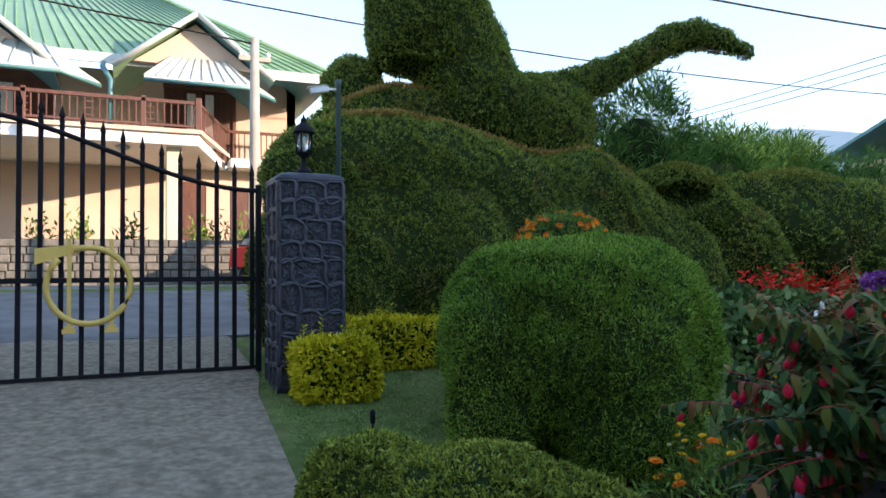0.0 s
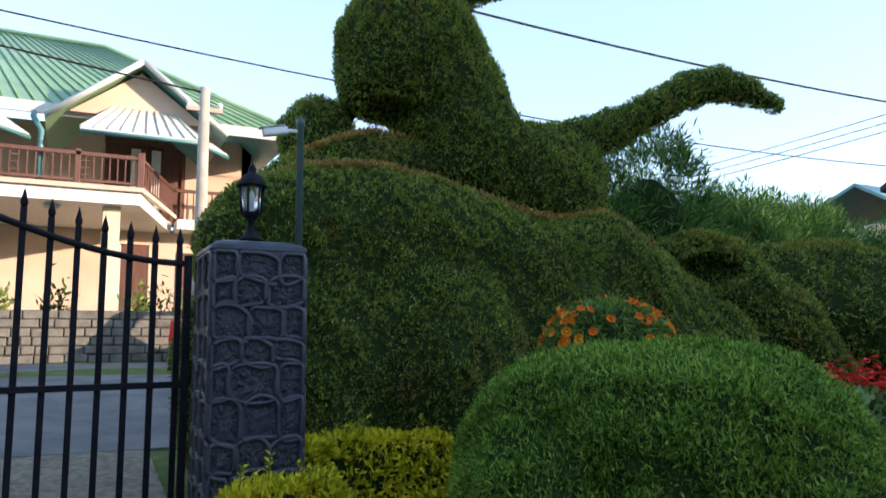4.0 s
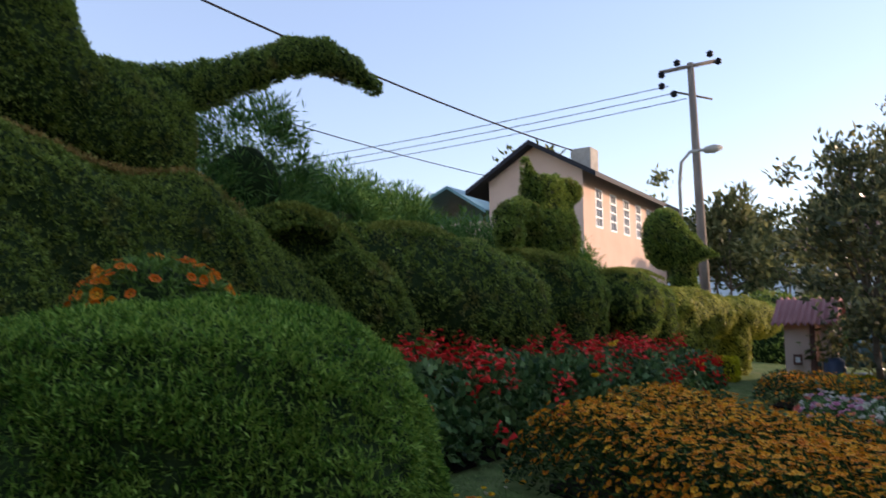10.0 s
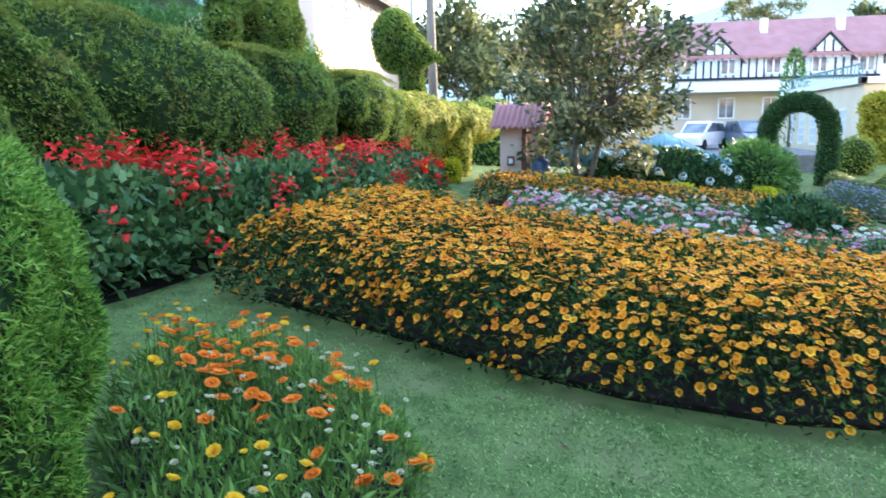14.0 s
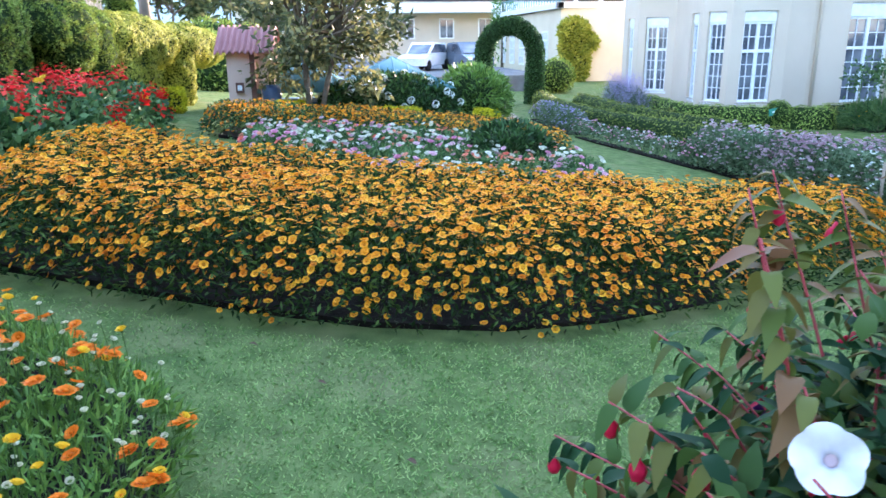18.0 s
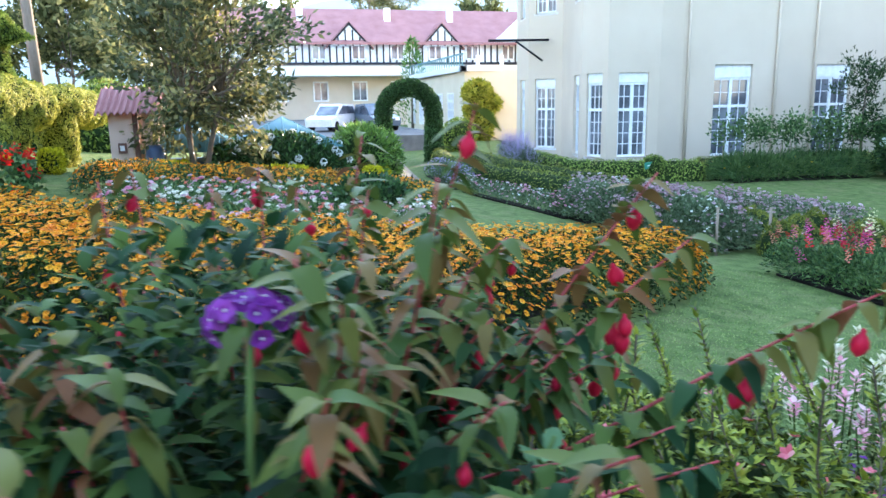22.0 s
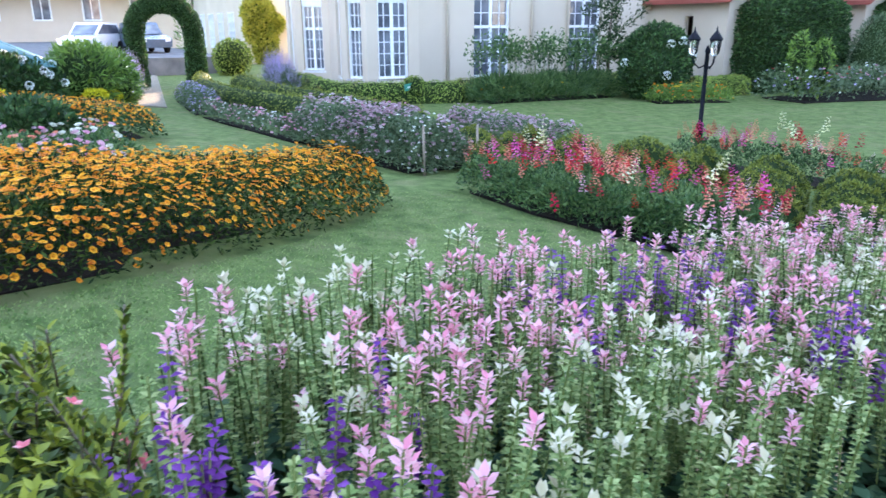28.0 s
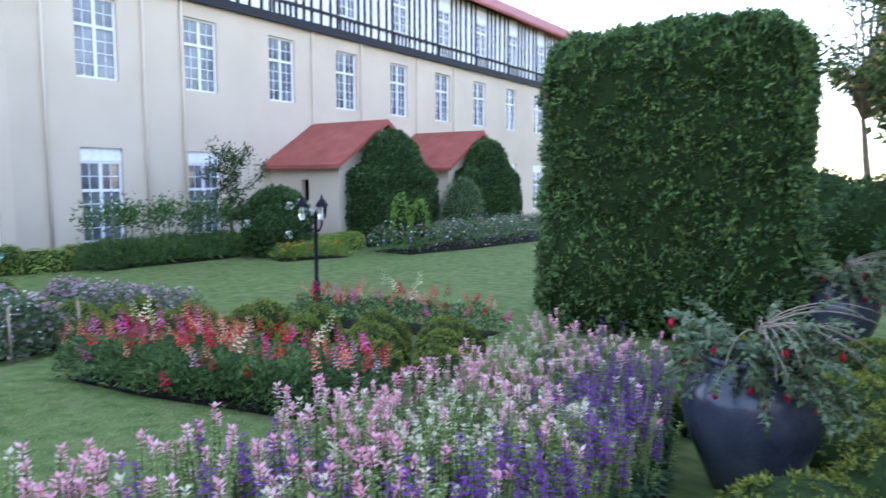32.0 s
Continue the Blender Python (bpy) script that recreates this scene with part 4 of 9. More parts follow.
def gate(x_hinge, y):
    zb = gz(-0.5, y) + 0.03
    top = empty("iron_gate", Matrix.Translation((x_hinge, y, zb)), "closed black wrought iron gate with spear tops and a gold emblem", "gate")
    n, step = 24, 0.166
    prof = lambda s: 1.74 + 0.62 * (1 - math.cos(min(s / 2.6, 1.0) * math.pi)) / 2 if s < 2.6 else 2.36
    rail = [(-k * 0.1, -0.012, prof(k * 0.1)) for k in range(42)]
    part("top_rail", tube(rail, 0.024, 4), M_IRON, top)
    part("middle_rail", box(-4.1, -0.026, 0.855, 0.0, -0.004, 0.9, 0.004), M_IRON, top)
    part("bottom_rail", box(-4.1, -0.016, 0.0, 0.0, 0.016, 0.035, 0.004), M_IRON, top)
    part("hinge_post", box(-0.005, -0.03, -0.02, 0.045, 0.03, 1.8, 0.006), M_IRON, top)
    for i in range(n):
        x = -0.04 - i * step
        h = prof(-x) + 0.13
        bm = box(x - 0.02, -0.02 + 0.02, 0.03, x + 0.02, 0.02 + 0.02, h)
        lathe([(0.02, 0), (0.034, 0.03), (0.0, 0.14)], 4, bm, Matrix.Translation((x, 0.02, h)) @ Matrix.Rotation(radians(45), 4, "Z"))
        part("bar", bm, M_IRON, top)
    # gold emblem: an open ring with two columns
    cx, cz, r = -1.47, 0.83, 0.34
    e = new("emblem")
    e.parent = top
    e.matrix_basis = Matrix.Translation((cx, -0.06, cz))
    ring = [(r * math.cos(radians(a)), 0, r * math.sin(radians(a))) for a in range(112, -233, -12)]
    bm = bmesh.new()
    for k, sc in ((0, 1.0),):
        tube(ring, 0.028, 6, bm)
    part("ring", bm, M_GOLD, e)
    part("flag", prism([(-0.43, 0.19), (-0.43, 0.33), (-0.1, 0.37), (-0.1, 0.30)], 0.02), M_GOLD, e)
    for sx in (-0.16, 0.18):
        bm = box(sx - 0.017, -0.010, -0.36, sx + 0.017, 0.010, 0.42, 0.003)
        bm_box(bm, sx - 0.055, -0.015, -0.42, sx + 0.055, 0.015, -0.385)
        bm_box(bm, sx - 0.04, -0.014, -0.385, sx + 0.04, 0.014, -0.355)
        part("column", bm, M_GOLD, e)
    return top


gate(1.17, 7.2)

# ---------- topiary hedge and figures ----------
CREST_MAIN = [(1.62, 2.72), (1.72, 3.0), (1.9, 3.2), (2.23, 3.32), (2.9, 3.37), (3.55, 3.31), (4.0, 3.18), (4.5, 3.04), (4.95, 3.03), (5.5, 3.14), (5.9, 2.94), (6.25, 2.72), (6.68, 2.49), (7.2, 2.36), (7.3, 2.1)]
HUMPS = [([(6.42, 2.72), (6.65, 2.93), (6.96, 3.02), (7.35, 2.94), (7.7, 2.7), (8.0, 2.46), (8.35, 2.34), (8.7, 2.15)], 7.95, 0.38),
         ([(7.75, 2.5), (7.95, 2.77), (8.3, 2.93), (8.9, 2.97), (9.5, 2.93), (10.1, 2.84), (10.9, 2.70), (11.7, 2.54), (12.1, 2.25)], 7.65, 0.72),
         ([(10.6, 2.66), (11.4, 2.82), (12.2, 2.86), (13.2, 2.86), (14.0, 2.86), (14.45, 2.72)], 7.5, 0.6),
         ([(14.6, 2.5), (15.1, 2.66), (16.0, 2.76), (17.0, 2.77), (18.2, 2.70), (18.9, 2.45)], 7.2, 0.62)]
under = lambda crest, drop: [(x, z - drop) for x, z in crest]
main_hedge = shape(chain(CREST_MAIN, 7.92, [0.3, 0.4, 0.5, 0.55, 0.58, 0.58, 0.58, 0.58, 0.58, 0.58, 0.55, 0.5, 0.42, 0.36, 0.25]) + [("r", under(CREST_MAIN, 0.34), 8.0, 0.70, 0.3, 0.03), ("e", (2.1, 7.72, 1.5), (0.95, 0.55, 1.25)), ("e", (3.5, 7.62, 1.45), (0.85, 0.58, 1.2)), ("e", (4.9, 7.62, 1.35), (0.95, 0.58, 1.25)), ("e", (6.3, 7.62, 0.95), (0.95, 0.58, 1.15)), ("e", (7.05, 7.6, 1.2), (0.42, 0.5, 1.0)), ("e", (3.35, 7.2, 1.55), (0.28, 0.2, 0.4))], 0.06, lumps=0.03, wave=0.4)
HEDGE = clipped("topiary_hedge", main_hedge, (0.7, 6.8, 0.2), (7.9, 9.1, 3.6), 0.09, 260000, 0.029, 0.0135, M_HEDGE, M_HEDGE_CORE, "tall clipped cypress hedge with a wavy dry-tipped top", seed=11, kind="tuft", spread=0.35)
LEDGE = [(2.0, 3.3), (2.3, 3.5), (2.6, 3.64), (2.9, 3.73), (3.35, 3.72), (3.75, 3.54), (4.1, 3.34), (4.4, 3.16)]
figure = shape(chain(LEDGE, 8.05, 0.3) + [("e", (2.58, 8.55, 3.78), (0.40, 0.42, 0.44)),
    ("e", (3.38, 8.05, 4.62), (0.77, 0.68, 0.78)), ("e", (3.05, 8.05, 4.32), (0.42, 0.5, 0.42)), ("c", (3.66, 8.05, 4.5), (3.98, 8.02, 3.7), 0.58, 0.64), ("e", (4.70, 7.98, 3.44), (0.80, 0.62, 0.64)),
    ("e", (5.08, 7.95, 3.40), (0.52, 0.52, 0.68)), ("c", (3.72, 8.02, 5.30), (4.33, 7.98, 5.60), 0.17, 0.21),
    ("c", (5.2, 7.88, 3.86), (5.75, 7.75, 4.10), 0.25, 0.21), ("c", (5.75, 7.75, 4.10), (6.2, 7.62, 4.36), 0.21, 0.19), ("c", (6.2, 7.62, 4.36), (6.6, 7.5, 4.60), 0.19, 0.19),
    ("c", (6.6, 7.5, 4.60), (6.95, 7.36, 4.66), 0.19, 0.19), ("c", (6.95, 7.36, 4.66), (7.28, 7.22, 4.58), 0.19, 0.17), ("c", (7.28, 7.22, 4.58), (7.55, 7.1, 4.43), 0.16, 0.11)], 0.07, cut=[("e", (2.98, 7.72, 3.92), (0.34, 0.4, 0.15))], lumps=0.022, wave=0.5)
BACK, AWAY = np.array([0.7, 1.8, 1.75]), 1.055
figure_back = lambda p: figure(BACK + (p - BACK) / AWAY) * AWAY
clipped("topiary_figure", figure_back, (1.5, 7.2, 2.6), (8.7, 9.9, 6.5), 0.09, 160000, 0.029, 0.0135, M_HEDGE, M_HEDGE_CORE, "giant clipped cypress creature with a domed head and long tail", seed=12, kind="tuft", spread=0.35)
ROW_SEEDS = (13, 17, 18, 19)
hump_forms = [
    shape(chain(*HUMPS[0][:2], [0.2, 0.3, 0.36, 0.38, 0.38, 0.36, 0.3, 0.26]) + [("c", (7.35, 7.85, 2.5), (7.95, 7.45, 1.9), 0.42, 0.44), ("c", (7.95, 7.45, 1.9), (8.3, 7.3, 1.2), 0.44, 0.42), ("e", (8.3, 7.25, 0.9), (0.42, 0.45, 0.75)), ("e", (7.5, 7.75, 1.3), (0.4, 0.5, 0.9)), ("c", (7.0, 8.2, 0.8), (7.0, 8.2, 2.3), 0.5, 0.4)], 0.05, cut=[("e", (6.95, 7.62, 2.56), (0.46, 0.45, 0.25))], lumps=0.03, wave=0.4),
    shape(chain(HUMPS[1][0], 7.85, [0.3, 0.5, 0.6, 0.66, 0.68, 0.68, 0.62, 0.5, 0.3]) + [("e", (9.85, 7.42, 2.0), (1.45, 0.82, 0.88)), ("e", (10.85, 7.38, 1.9), (1.2, 0.8, 0.82)), ("e", (10.3, 7.9, 0.8), (1.6, 0.45, 0.9)), ("e", (10.9, 7.3, 1.12), (0.75, 0.5, 0.6)), ("e", (9.5, 7.55, 0.95), (0.5, 0.42, 0.75))], 0.06, lumps=0.05, wave=0.36),
    shape(chain(HUMPS[2][0], 7.75, [0.35, 0.45, 0.5, 0.52, 0.5, 0.34]) + [("e", (13.35, 7.3, 2.05), (0.85, 0.72, 0.8)), ("e", (12.55, 7.55, 1.6), (0.5, 0.5, 0.8)), ("e", (13.2, 7.1, 1.2), (0.42, 0.42, 0.6)), ("e", (14.15, 7.2, 2.0), (0.42, 0.5, 0.62)), ("c", (14.3, 7.1, 0.6), (14.35, 7.1, 1.9), 0.2, 0.28), ("e", (13.3, 7.9, 0.8), (1.2, 0.4, 0.9))], 0.04, lumps=0.05, wave=0.36),
    shape(chain(HUMPS[3][0], 7.5, [0.3, 0.45, 0.52, 0.54, 0.5, 0.35]) + [("e", (16.1, 6.95, 1.95), (0.85, 0.7, 0.78)), ("e", (17.3, 6.9, 1.75), (0.7, 0.62, 0.8)), ("e", (16.6, 7.6, 0.7), (1.6, 0.4, 0.9)), ("e", (15.25, 6.8, 2.05), (0.32, 0.36, 0.42)), ("e", (17.2, 6.75, 0.95), (0.4, 0.4, 0.6)), ("e", (18.5, 6.95, 1.5), (0.4, 0.45, 0.7))], 0.05, lumps=0.05, wave=0.36)]
for f_, (cr, yc_, hw_), sd_ in zip(hump_forms, HUMPS, ROW_SEEDS):
    clipped("topiary_hump", f_, (cr[0][0] - 0.8, 6.1, -0.2), (cr[-1][0] + 0.9, 9.0, 3.3), 0.11, 72000, 0.040, 0.018, M_HEDGE, M_HEDGE_CORE, "rounded animal-like hump of the clipped cypress hedge", "topiary", seed=sd_, kind="tuft", group="topiary humps", spread=0.35)
# dry brown tips along the shorn crests, lighter olive ones on the humps
def crest_tips(crest, y0, spread_y, n, seed, tip=M_DRY, drop=0.02):
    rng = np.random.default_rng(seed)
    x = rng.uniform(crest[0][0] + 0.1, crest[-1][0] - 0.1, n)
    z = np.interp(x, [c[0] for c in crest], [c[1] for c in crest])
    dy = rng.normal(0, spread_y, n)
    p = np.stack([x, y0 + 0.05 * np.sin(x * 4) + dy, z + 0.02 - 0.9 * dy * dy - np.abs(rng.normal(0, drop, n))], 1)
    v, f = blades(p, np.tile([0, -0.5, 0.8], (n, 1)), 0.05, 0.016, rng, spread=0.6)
    put("crest_tip_mass", mesh_np("crest_tip_blades", v, f), tip, HEDGE, "dry brown and light olive tips along the crest", kind="stuff")


crest_tips(CREST_MAIN[2:13], 7.80, 0.07, 6500, 211)
crest_tips([(0.7 + (x - 0.7) * AWAY, 1.75 + (z - 1.75) * AWAY) for x, z in LEDGE], 8.28, 0.06, 3000, 212)
# olive tips are partly dry growth, partly top light put into the colour
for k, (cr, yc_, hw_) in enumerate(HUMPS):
    crest_tips(cr[1:-1], yc_ - 0.1, 0.2, 5200, 213 + k, M_OLIVE)
lit = shape(chain([(17.5, 2.38), (18.0, 2.44), (19.0, 2.42), (20.0, 2.3), (20.5, 2.15)], [6.75, 6.65, 6.45, 6.2, 6.1], [0.45, 0.62, 0.66, 0.55, 0.35]) + chain([(20.7, 2.2), (21.3, 2.28), (22.6, 2.15), (23.4, 1.95)], [6.0, 5.85, 5.55, 5.35], [0.4, 0.55, 0.52, 0.35])
            + [("e", (17.95, 6.55, 0.9), (0.55, 0.55, 1.0)), ("e", (18.7, 6.4, 1.3), (0.7, 0.5, 0.75)), ("c", (19.0, 6.35, 0.3), (18.2, 6.5, 1.4), 0.25, 0.35), ("e", (21.0, 5.95, 1.0), (0.4, 0.5, 0.95)), ("c", (21.4, 5.85, 0.4), (21.2, 5.9, 1.6), 0.3, 0.4)], 0.1, lumps=0.05, wave=0.3)
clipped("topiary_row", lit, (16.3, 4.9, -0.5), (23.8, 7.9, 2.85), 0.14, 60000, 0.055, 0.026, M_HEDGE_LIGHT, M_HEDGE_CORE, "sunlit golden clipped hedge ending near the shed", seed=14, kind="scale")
cat = shape([("b", (14.05, 7.9, 4.04), (0.70, 0.36, 0.46), 0.28), ("c", (13.5, 7.98, 4.25), (13.36, 8.02, 4.72), 0.2, 0.07), ("e", (14.6, 7.72, 4.28), (0.34, 0.32, 0.28)), ("c", (14.5, 7.95, 4.3), (14.6, 7.95, 4.58), 0.16, 0.08),
             ("e", (14.0, 7.85, 3.3), (0.98, 0.5, 0.78)), ("c", (13.2, 7.8, 3.6), (12.5, 7.75, 3.62), 0.22, 0.24), ("c", (12.5, 7.75, 3.62), (11.9, 7.65, 3.42), 0.24, 0.25), ("e", (11.75, 7.55, 3.12), (0.24, 0.28, 0.3)), ("c", (13.6, 7.9, 2.4), (13.7, 7.9, 3.2), 0.42, 0.45)], 0.05)
clipped("topiary_cat", cat, (10.9, 6.9, 2.2), (15.7, 9.0, 4.95), 0.1, 52000, 0.046, 0.022, M_HEDGE, M_HEDGE_CORE, "clipped cypress cat with one pointed ear", seed=15, kind="tuft", spread=0.35)
bird = shape([("e", (20.0, 7.28, 3.78), (0.6, 0.6, 0.80)), ("e", (20.0, 6.82, 3.45), (0.5, 0.46, 0.5)), ("c", (20.0, 6.65, 3.4), (20.05, 6.0, 3.30), 0.36, 0.05), ("c", (20.0, 6.75, 1.9), (20.0, 6.9, 3.2), 0.36, 0.32)], 0.1)
clipped("topiary_bird", bird, (18.8, 5.6, 1.7), (21.0, 8.6, 4.8), 0.1, 30000, 0.046, 0.024, M_HEDGE, M_HEDGE_CORE, "clipped cypress bird with a long pointed beak", seed=16, kind="tuft", spread=0.35)

# ---------- bushes round the gate ----------
gb = gz(3.0, 4.35)
ball = shape([("s", (2.97, 4.36, gb + 0.68), 0.99, 0.78, 2.7), ("c", (2.24, 4.18, gb + 0.3), (2.24, 4.18, gb + 0.8), 0.36, 0.36), ("c", (2.89, 3.72, gb + 0.25), (2.89, 3.72, gb + 0.72), 0.46, 0.44)], 0.03, lumps=0.02, wave=0.5)
clipped("round_bush", ball, (1.7, 3.0, gb - 0.1), (4.3, 5.7, gb + 1.75), 0.07, 210000, 0.024, 0.0072, M_BALL, M_HEDGE_CORE, "large clipped bright green ball-shaped bush", "bush", seed=21, spread=0.45, kind="tuft")
M_LOW_BOX = leafy("low_box_leaf", [(0.15, (0.03, 0.06, 0.01)), (0.42, (0.13, 0.19, 0.03)), (0.75, (0.32, 0.37, 0.06))], deep=False)
gs = gz(1.3, 3.2)
low = shape([("e", (1.12, 3.42, gs + 0.25), (0.36, 0.34, 0.27)), ("e", (1.5, 3.0, gs + 0.22), (0.48, 0.42, 0.30)), ("e", (1.72, 2.62, gs + 0.2), (0.38, 0.36, 0.26))], 0.12)
clipped("low_box_bush", low, (0.6, 2.1, gs - 0.1), (2.3, 3.9, gs + 0.65), 0.06, 60000, 0.02, 0.0115, M_LOW_BOX, M_HEDGE_CORE, "low clipped box bush at the edge of the driveway", "bush", seed=22, kind="tuft", spread=0.3)
gy = gz(1.6, 6.0)
yb = shape([("b", (1.62, 5.98, gy + 0.24), (0.36, 0.22, 0.27), 0.12)], 0.1)
clipped("yellow_bush", yb, (1.1, 5.6, gy - 0.1), (2.1, 6.4, gy + 0.65), 0.05, 6500, 0.05, 0.026, M_YELLOW, M_HEDGE_CORE, "clipped golden yellow bush at the foot of the pillar", "bush", seed=23, spread=0.9, group="yellow bushes")
yb2 = shape([("b", (2.62, 7.0, gy + 0.35), (0.58, 0.20, 0.26), 0.12), ("e", (1.95, 6.85, gy + 0.35), (0.2, 0.2, 0.3))], 0.1)
clipped("yellow_bush", yb2, (1.6, 6.6, gy - 0.1), (3.5, 7.4, gy + 0.85), 0.05, 7500, 0.05, 0.026, M_YELLOW, M_HEDGE_CORE, "low golden yellow border under the tall hedge", "bush", seed=24, spread=0.9, group="yellow bushes")
for k, (x0, y0, x1, y1, z0) in enumerate(((1.32, 5.84, 1.92, 6.12, gy + 0.46), (2.1, 6.88, 3.15, 7.1, gy + 0.55))):
    rgs = np.random.default_rng(240 + k)
    for i in range(9):
        px_, py_ = rgs.uniform(x0, x1), rgs.uniform(y0, y1)
        st = arching_stem((px_, py_, z0), rgs.uniform(0, 6.28), 1.35, rgs.uniform(0.10, 0.26), 0.2, 7, 0.05, rgs)
        P, D, S = along([st], 0.02, rgs, 0.1)
        sh = empty("yellow_shoot", Matrix(), "young yellow shoot rising from the clipped bush", "shoot", "yellow shoots")
        put("leaves", mesh_np("shoot_leaves", *stamp(*leaf_form(0.045, 0.024, 0.15, 0.2, 2), P, frames_from(S + 0.7 * D + rgs.normal(0, 0.3, P.shape), D + 0.01, rgs))), M_YELLOW, sh, kind="stuff")
        part("twig", tube([Vector(q) for q in st], 0.004, 4), M_STEM, sh)
go = gz(3.5, 5.35)
ob_ = shape([("e", (3.5, 5.35, go + 1.2), (0.44, 0.42, 0.44)), ("c", (3.5, 5.35, go), (3.5, 5.35, go + 1.0), 0.22, 0.3)], 0.12)
mb = clipped("marigold_bush", ob_, (2.9, 4.8, go - 0.1), (4.1, 5.9, go + 1.9), 0.06, 9000, 0.06, 0.014, M_LEAF_FRESH, M_HEDGE_CORE, "rounded bush dotted with small orange flowers", "bush", seed=25, spread=0.8)
_r = np.random.default_rng(26)
p_, n_ = on_skin(ob_, (2.9, 4.8, go + 0.7), (4.1, 5.9, go + 1.9), 260, _r)
_keep = p_[:, 2] > go + 0.85
p_, n_ = p_[_keep], n_[_keep]
put("bloom_mass", flowers_mesh("bush_blooms", rosette(6, 0.03, 0.3, 0.8, 0.3, 1), p_ + n_ * 0.02, turns(len(p_), _r, 0.4, (0.8, 1.2), n_)), [M_CALENDULA, M_MARIGOLD], mb, kind="stuff")

# ---------- marigold crescent and inner beds ----------
M_MARI_LEAF = leafy("marigold_leaf", [(0.15, (0.010, 0.026, 0.008)), (0.5, (0.030, 0.066, 0.016)), (0.85, (0.10, 0.16, 0.035))])
M_SALVIA_LEAF = leafy("salvia_leaf", [(0.15, (0.012, 0.04, 0.014)), (0.45, (0.05, 0.12, 0.035)), (0.8, (0.17, 0.27, 0.09))], rough=0.45, deep=False)
MARI_POLY = [(6.5, 4.9), (6.02, 3.75), (5.66, 2.82), (5.42, 1.96), (5.40, 1.02), (5.62, 0.2), (6.02, -0.7), (6.6, -1.9), (7.4, -3.1), (8.2, -3.95), (8.75, -4.1), (9.05, -3.6), (8.95, -2.6), (8.75, -1.4), (8.7, 0.0), (8.9, 1.4), (9.4, 2.8), (10.3, 4.0), (11.2, 4.6), (10.4, 4.9), (8.4, 5.0)]
flower_bed("marigold_bed", MARI_POLY, 0.56, 0.5, 70000, 0.06, 0.018, M_MARI_LEAF, [("marigold", MARI, [M_MARIGOLD, M_MARIGOLD_EYE], 9800, (0.84, 1.16), 0.97), ("low_marigold", MARI, [M_MARIGOLD, M_MARIGOLD_EYE], 2200, (0.25, 0.8), 0.85)],
           "dense crescent bed of orange marigolds", 31, singles=130, near=(5.0, 1.5))
MIX_POLY = [(9.3, -1.2), (10.4, -1.7), (12.2, -1.5), (13.6, -1.0), (14.0, 0.6), (13.6, 2.4), (12.6, 3.4), (10.9, 3.4), (9.9, 2.4), (9.3, 1.0)]
flower_bed("mixed_flower_bed", MIX_POLY, 0.47, 0.4, 26000, 0.08, 0.03, M_SALVIA_LEAF, [("white_flower", PUFF, [M_CREAM_WHITE, M_CREAM], 430, (0.7, 1.2), 1.45), ("pink_flower", PUFF, [M_PINK, M_WHITE], 230, (0.7, 1.2), 1.5), ("mauve_flower", PUFF, [M_MAUVE, M_WHITE], 120, (0.7, 1.2), 1.4), ("salmon_flower", PUFF, [M_SALMON, M_CREAM], 160, (0.8, 1.1), 1.5)], "round bed of white, pink and lilac flowers", 32, patchy=2.2)
FAR_POLY = [(14.6, 4.4), (14.2, 3.0), (14.7, 1.2), (14.6, -0.6), (14.0, -1.8), (14.6, -2.5), (16.0, -2.3), (17.0, -1.0), (17.3, 0.8), (17.0, 2.6), (16.4, 4.4)]
flower_bed("marigold_bed", FAR_POLY, 0.52, 0.45, 14000, 0.09, 0.03, M_LEAF, [("marigold", MARI, [M_MARIGOLD, M_MARIGOLD_EYE], 4600, (0.75, 1.08), 1.15)], "far curved bed of orange and yellow marigolds", 33)
RED_POLY = [(4.6, 5.9), (4.9, 5.5), (6.0, 5.36), (8.4, 5.3), (11.0, 5.2), (13.4, 5.0), (15.2, 4.9), (15.8, 5.3), (15.6, 6.4), (12.0, 6.7), (8.0, 6.75), (5.0, 6.8)]
flower_bed("red_salvia_bed", RED_POLY, 0.76, 0.45, 24000, 0.12, 0.07, M_SALVIA_LEAF, [("red_spike", LOOSE, [M_SCARLET], 230, (0.65, 1.15), 2.5), ("yellow_flower", PUFF, [M_CAL_YELLOW, M_CREAM], 9, (1.0, 1.2), 2.0)], "tall bed of scarlet flowers with dark green leaves along the hedge", 34, patchy=1.5)
MAUVE_POLY = [(10.3, -5.3), (12.5, -4.95), (14.9, -4.75), (15.3, -5.3), (15.0, -6.0), (13.0, -6.5), (10.6, -6.6)]
flower_bed("dahlia_bed", MAUVE_POLY, 0.72, 0.5, 30000, 0.07, 0.03, M_GREY_LEAF, [("mauve_flower", PUFF, [M_MAUVE, M_CREAM_WHITE], 1250, (0.6, 1.2), 1.15), ("pink_flower", PUFF, [M_PINK, M_WHITE], 180, (0.7, 1.2), 0.8), ("white_flower", PUFF, [M_WHITE, M_CREAM], 220, (0.7, 1.2), 0.7)], "long bed of faded mauve and white flowers", 35, patchy=1.2)
SNAP_POLY = [(9.2, -5.4), (7.6, -5.45), (5.8, -5.75), (5.0, -6.0), (4.9, -6.6), (5.6, -7.1), (7.6, -6.9), (9.2, -6.5)]
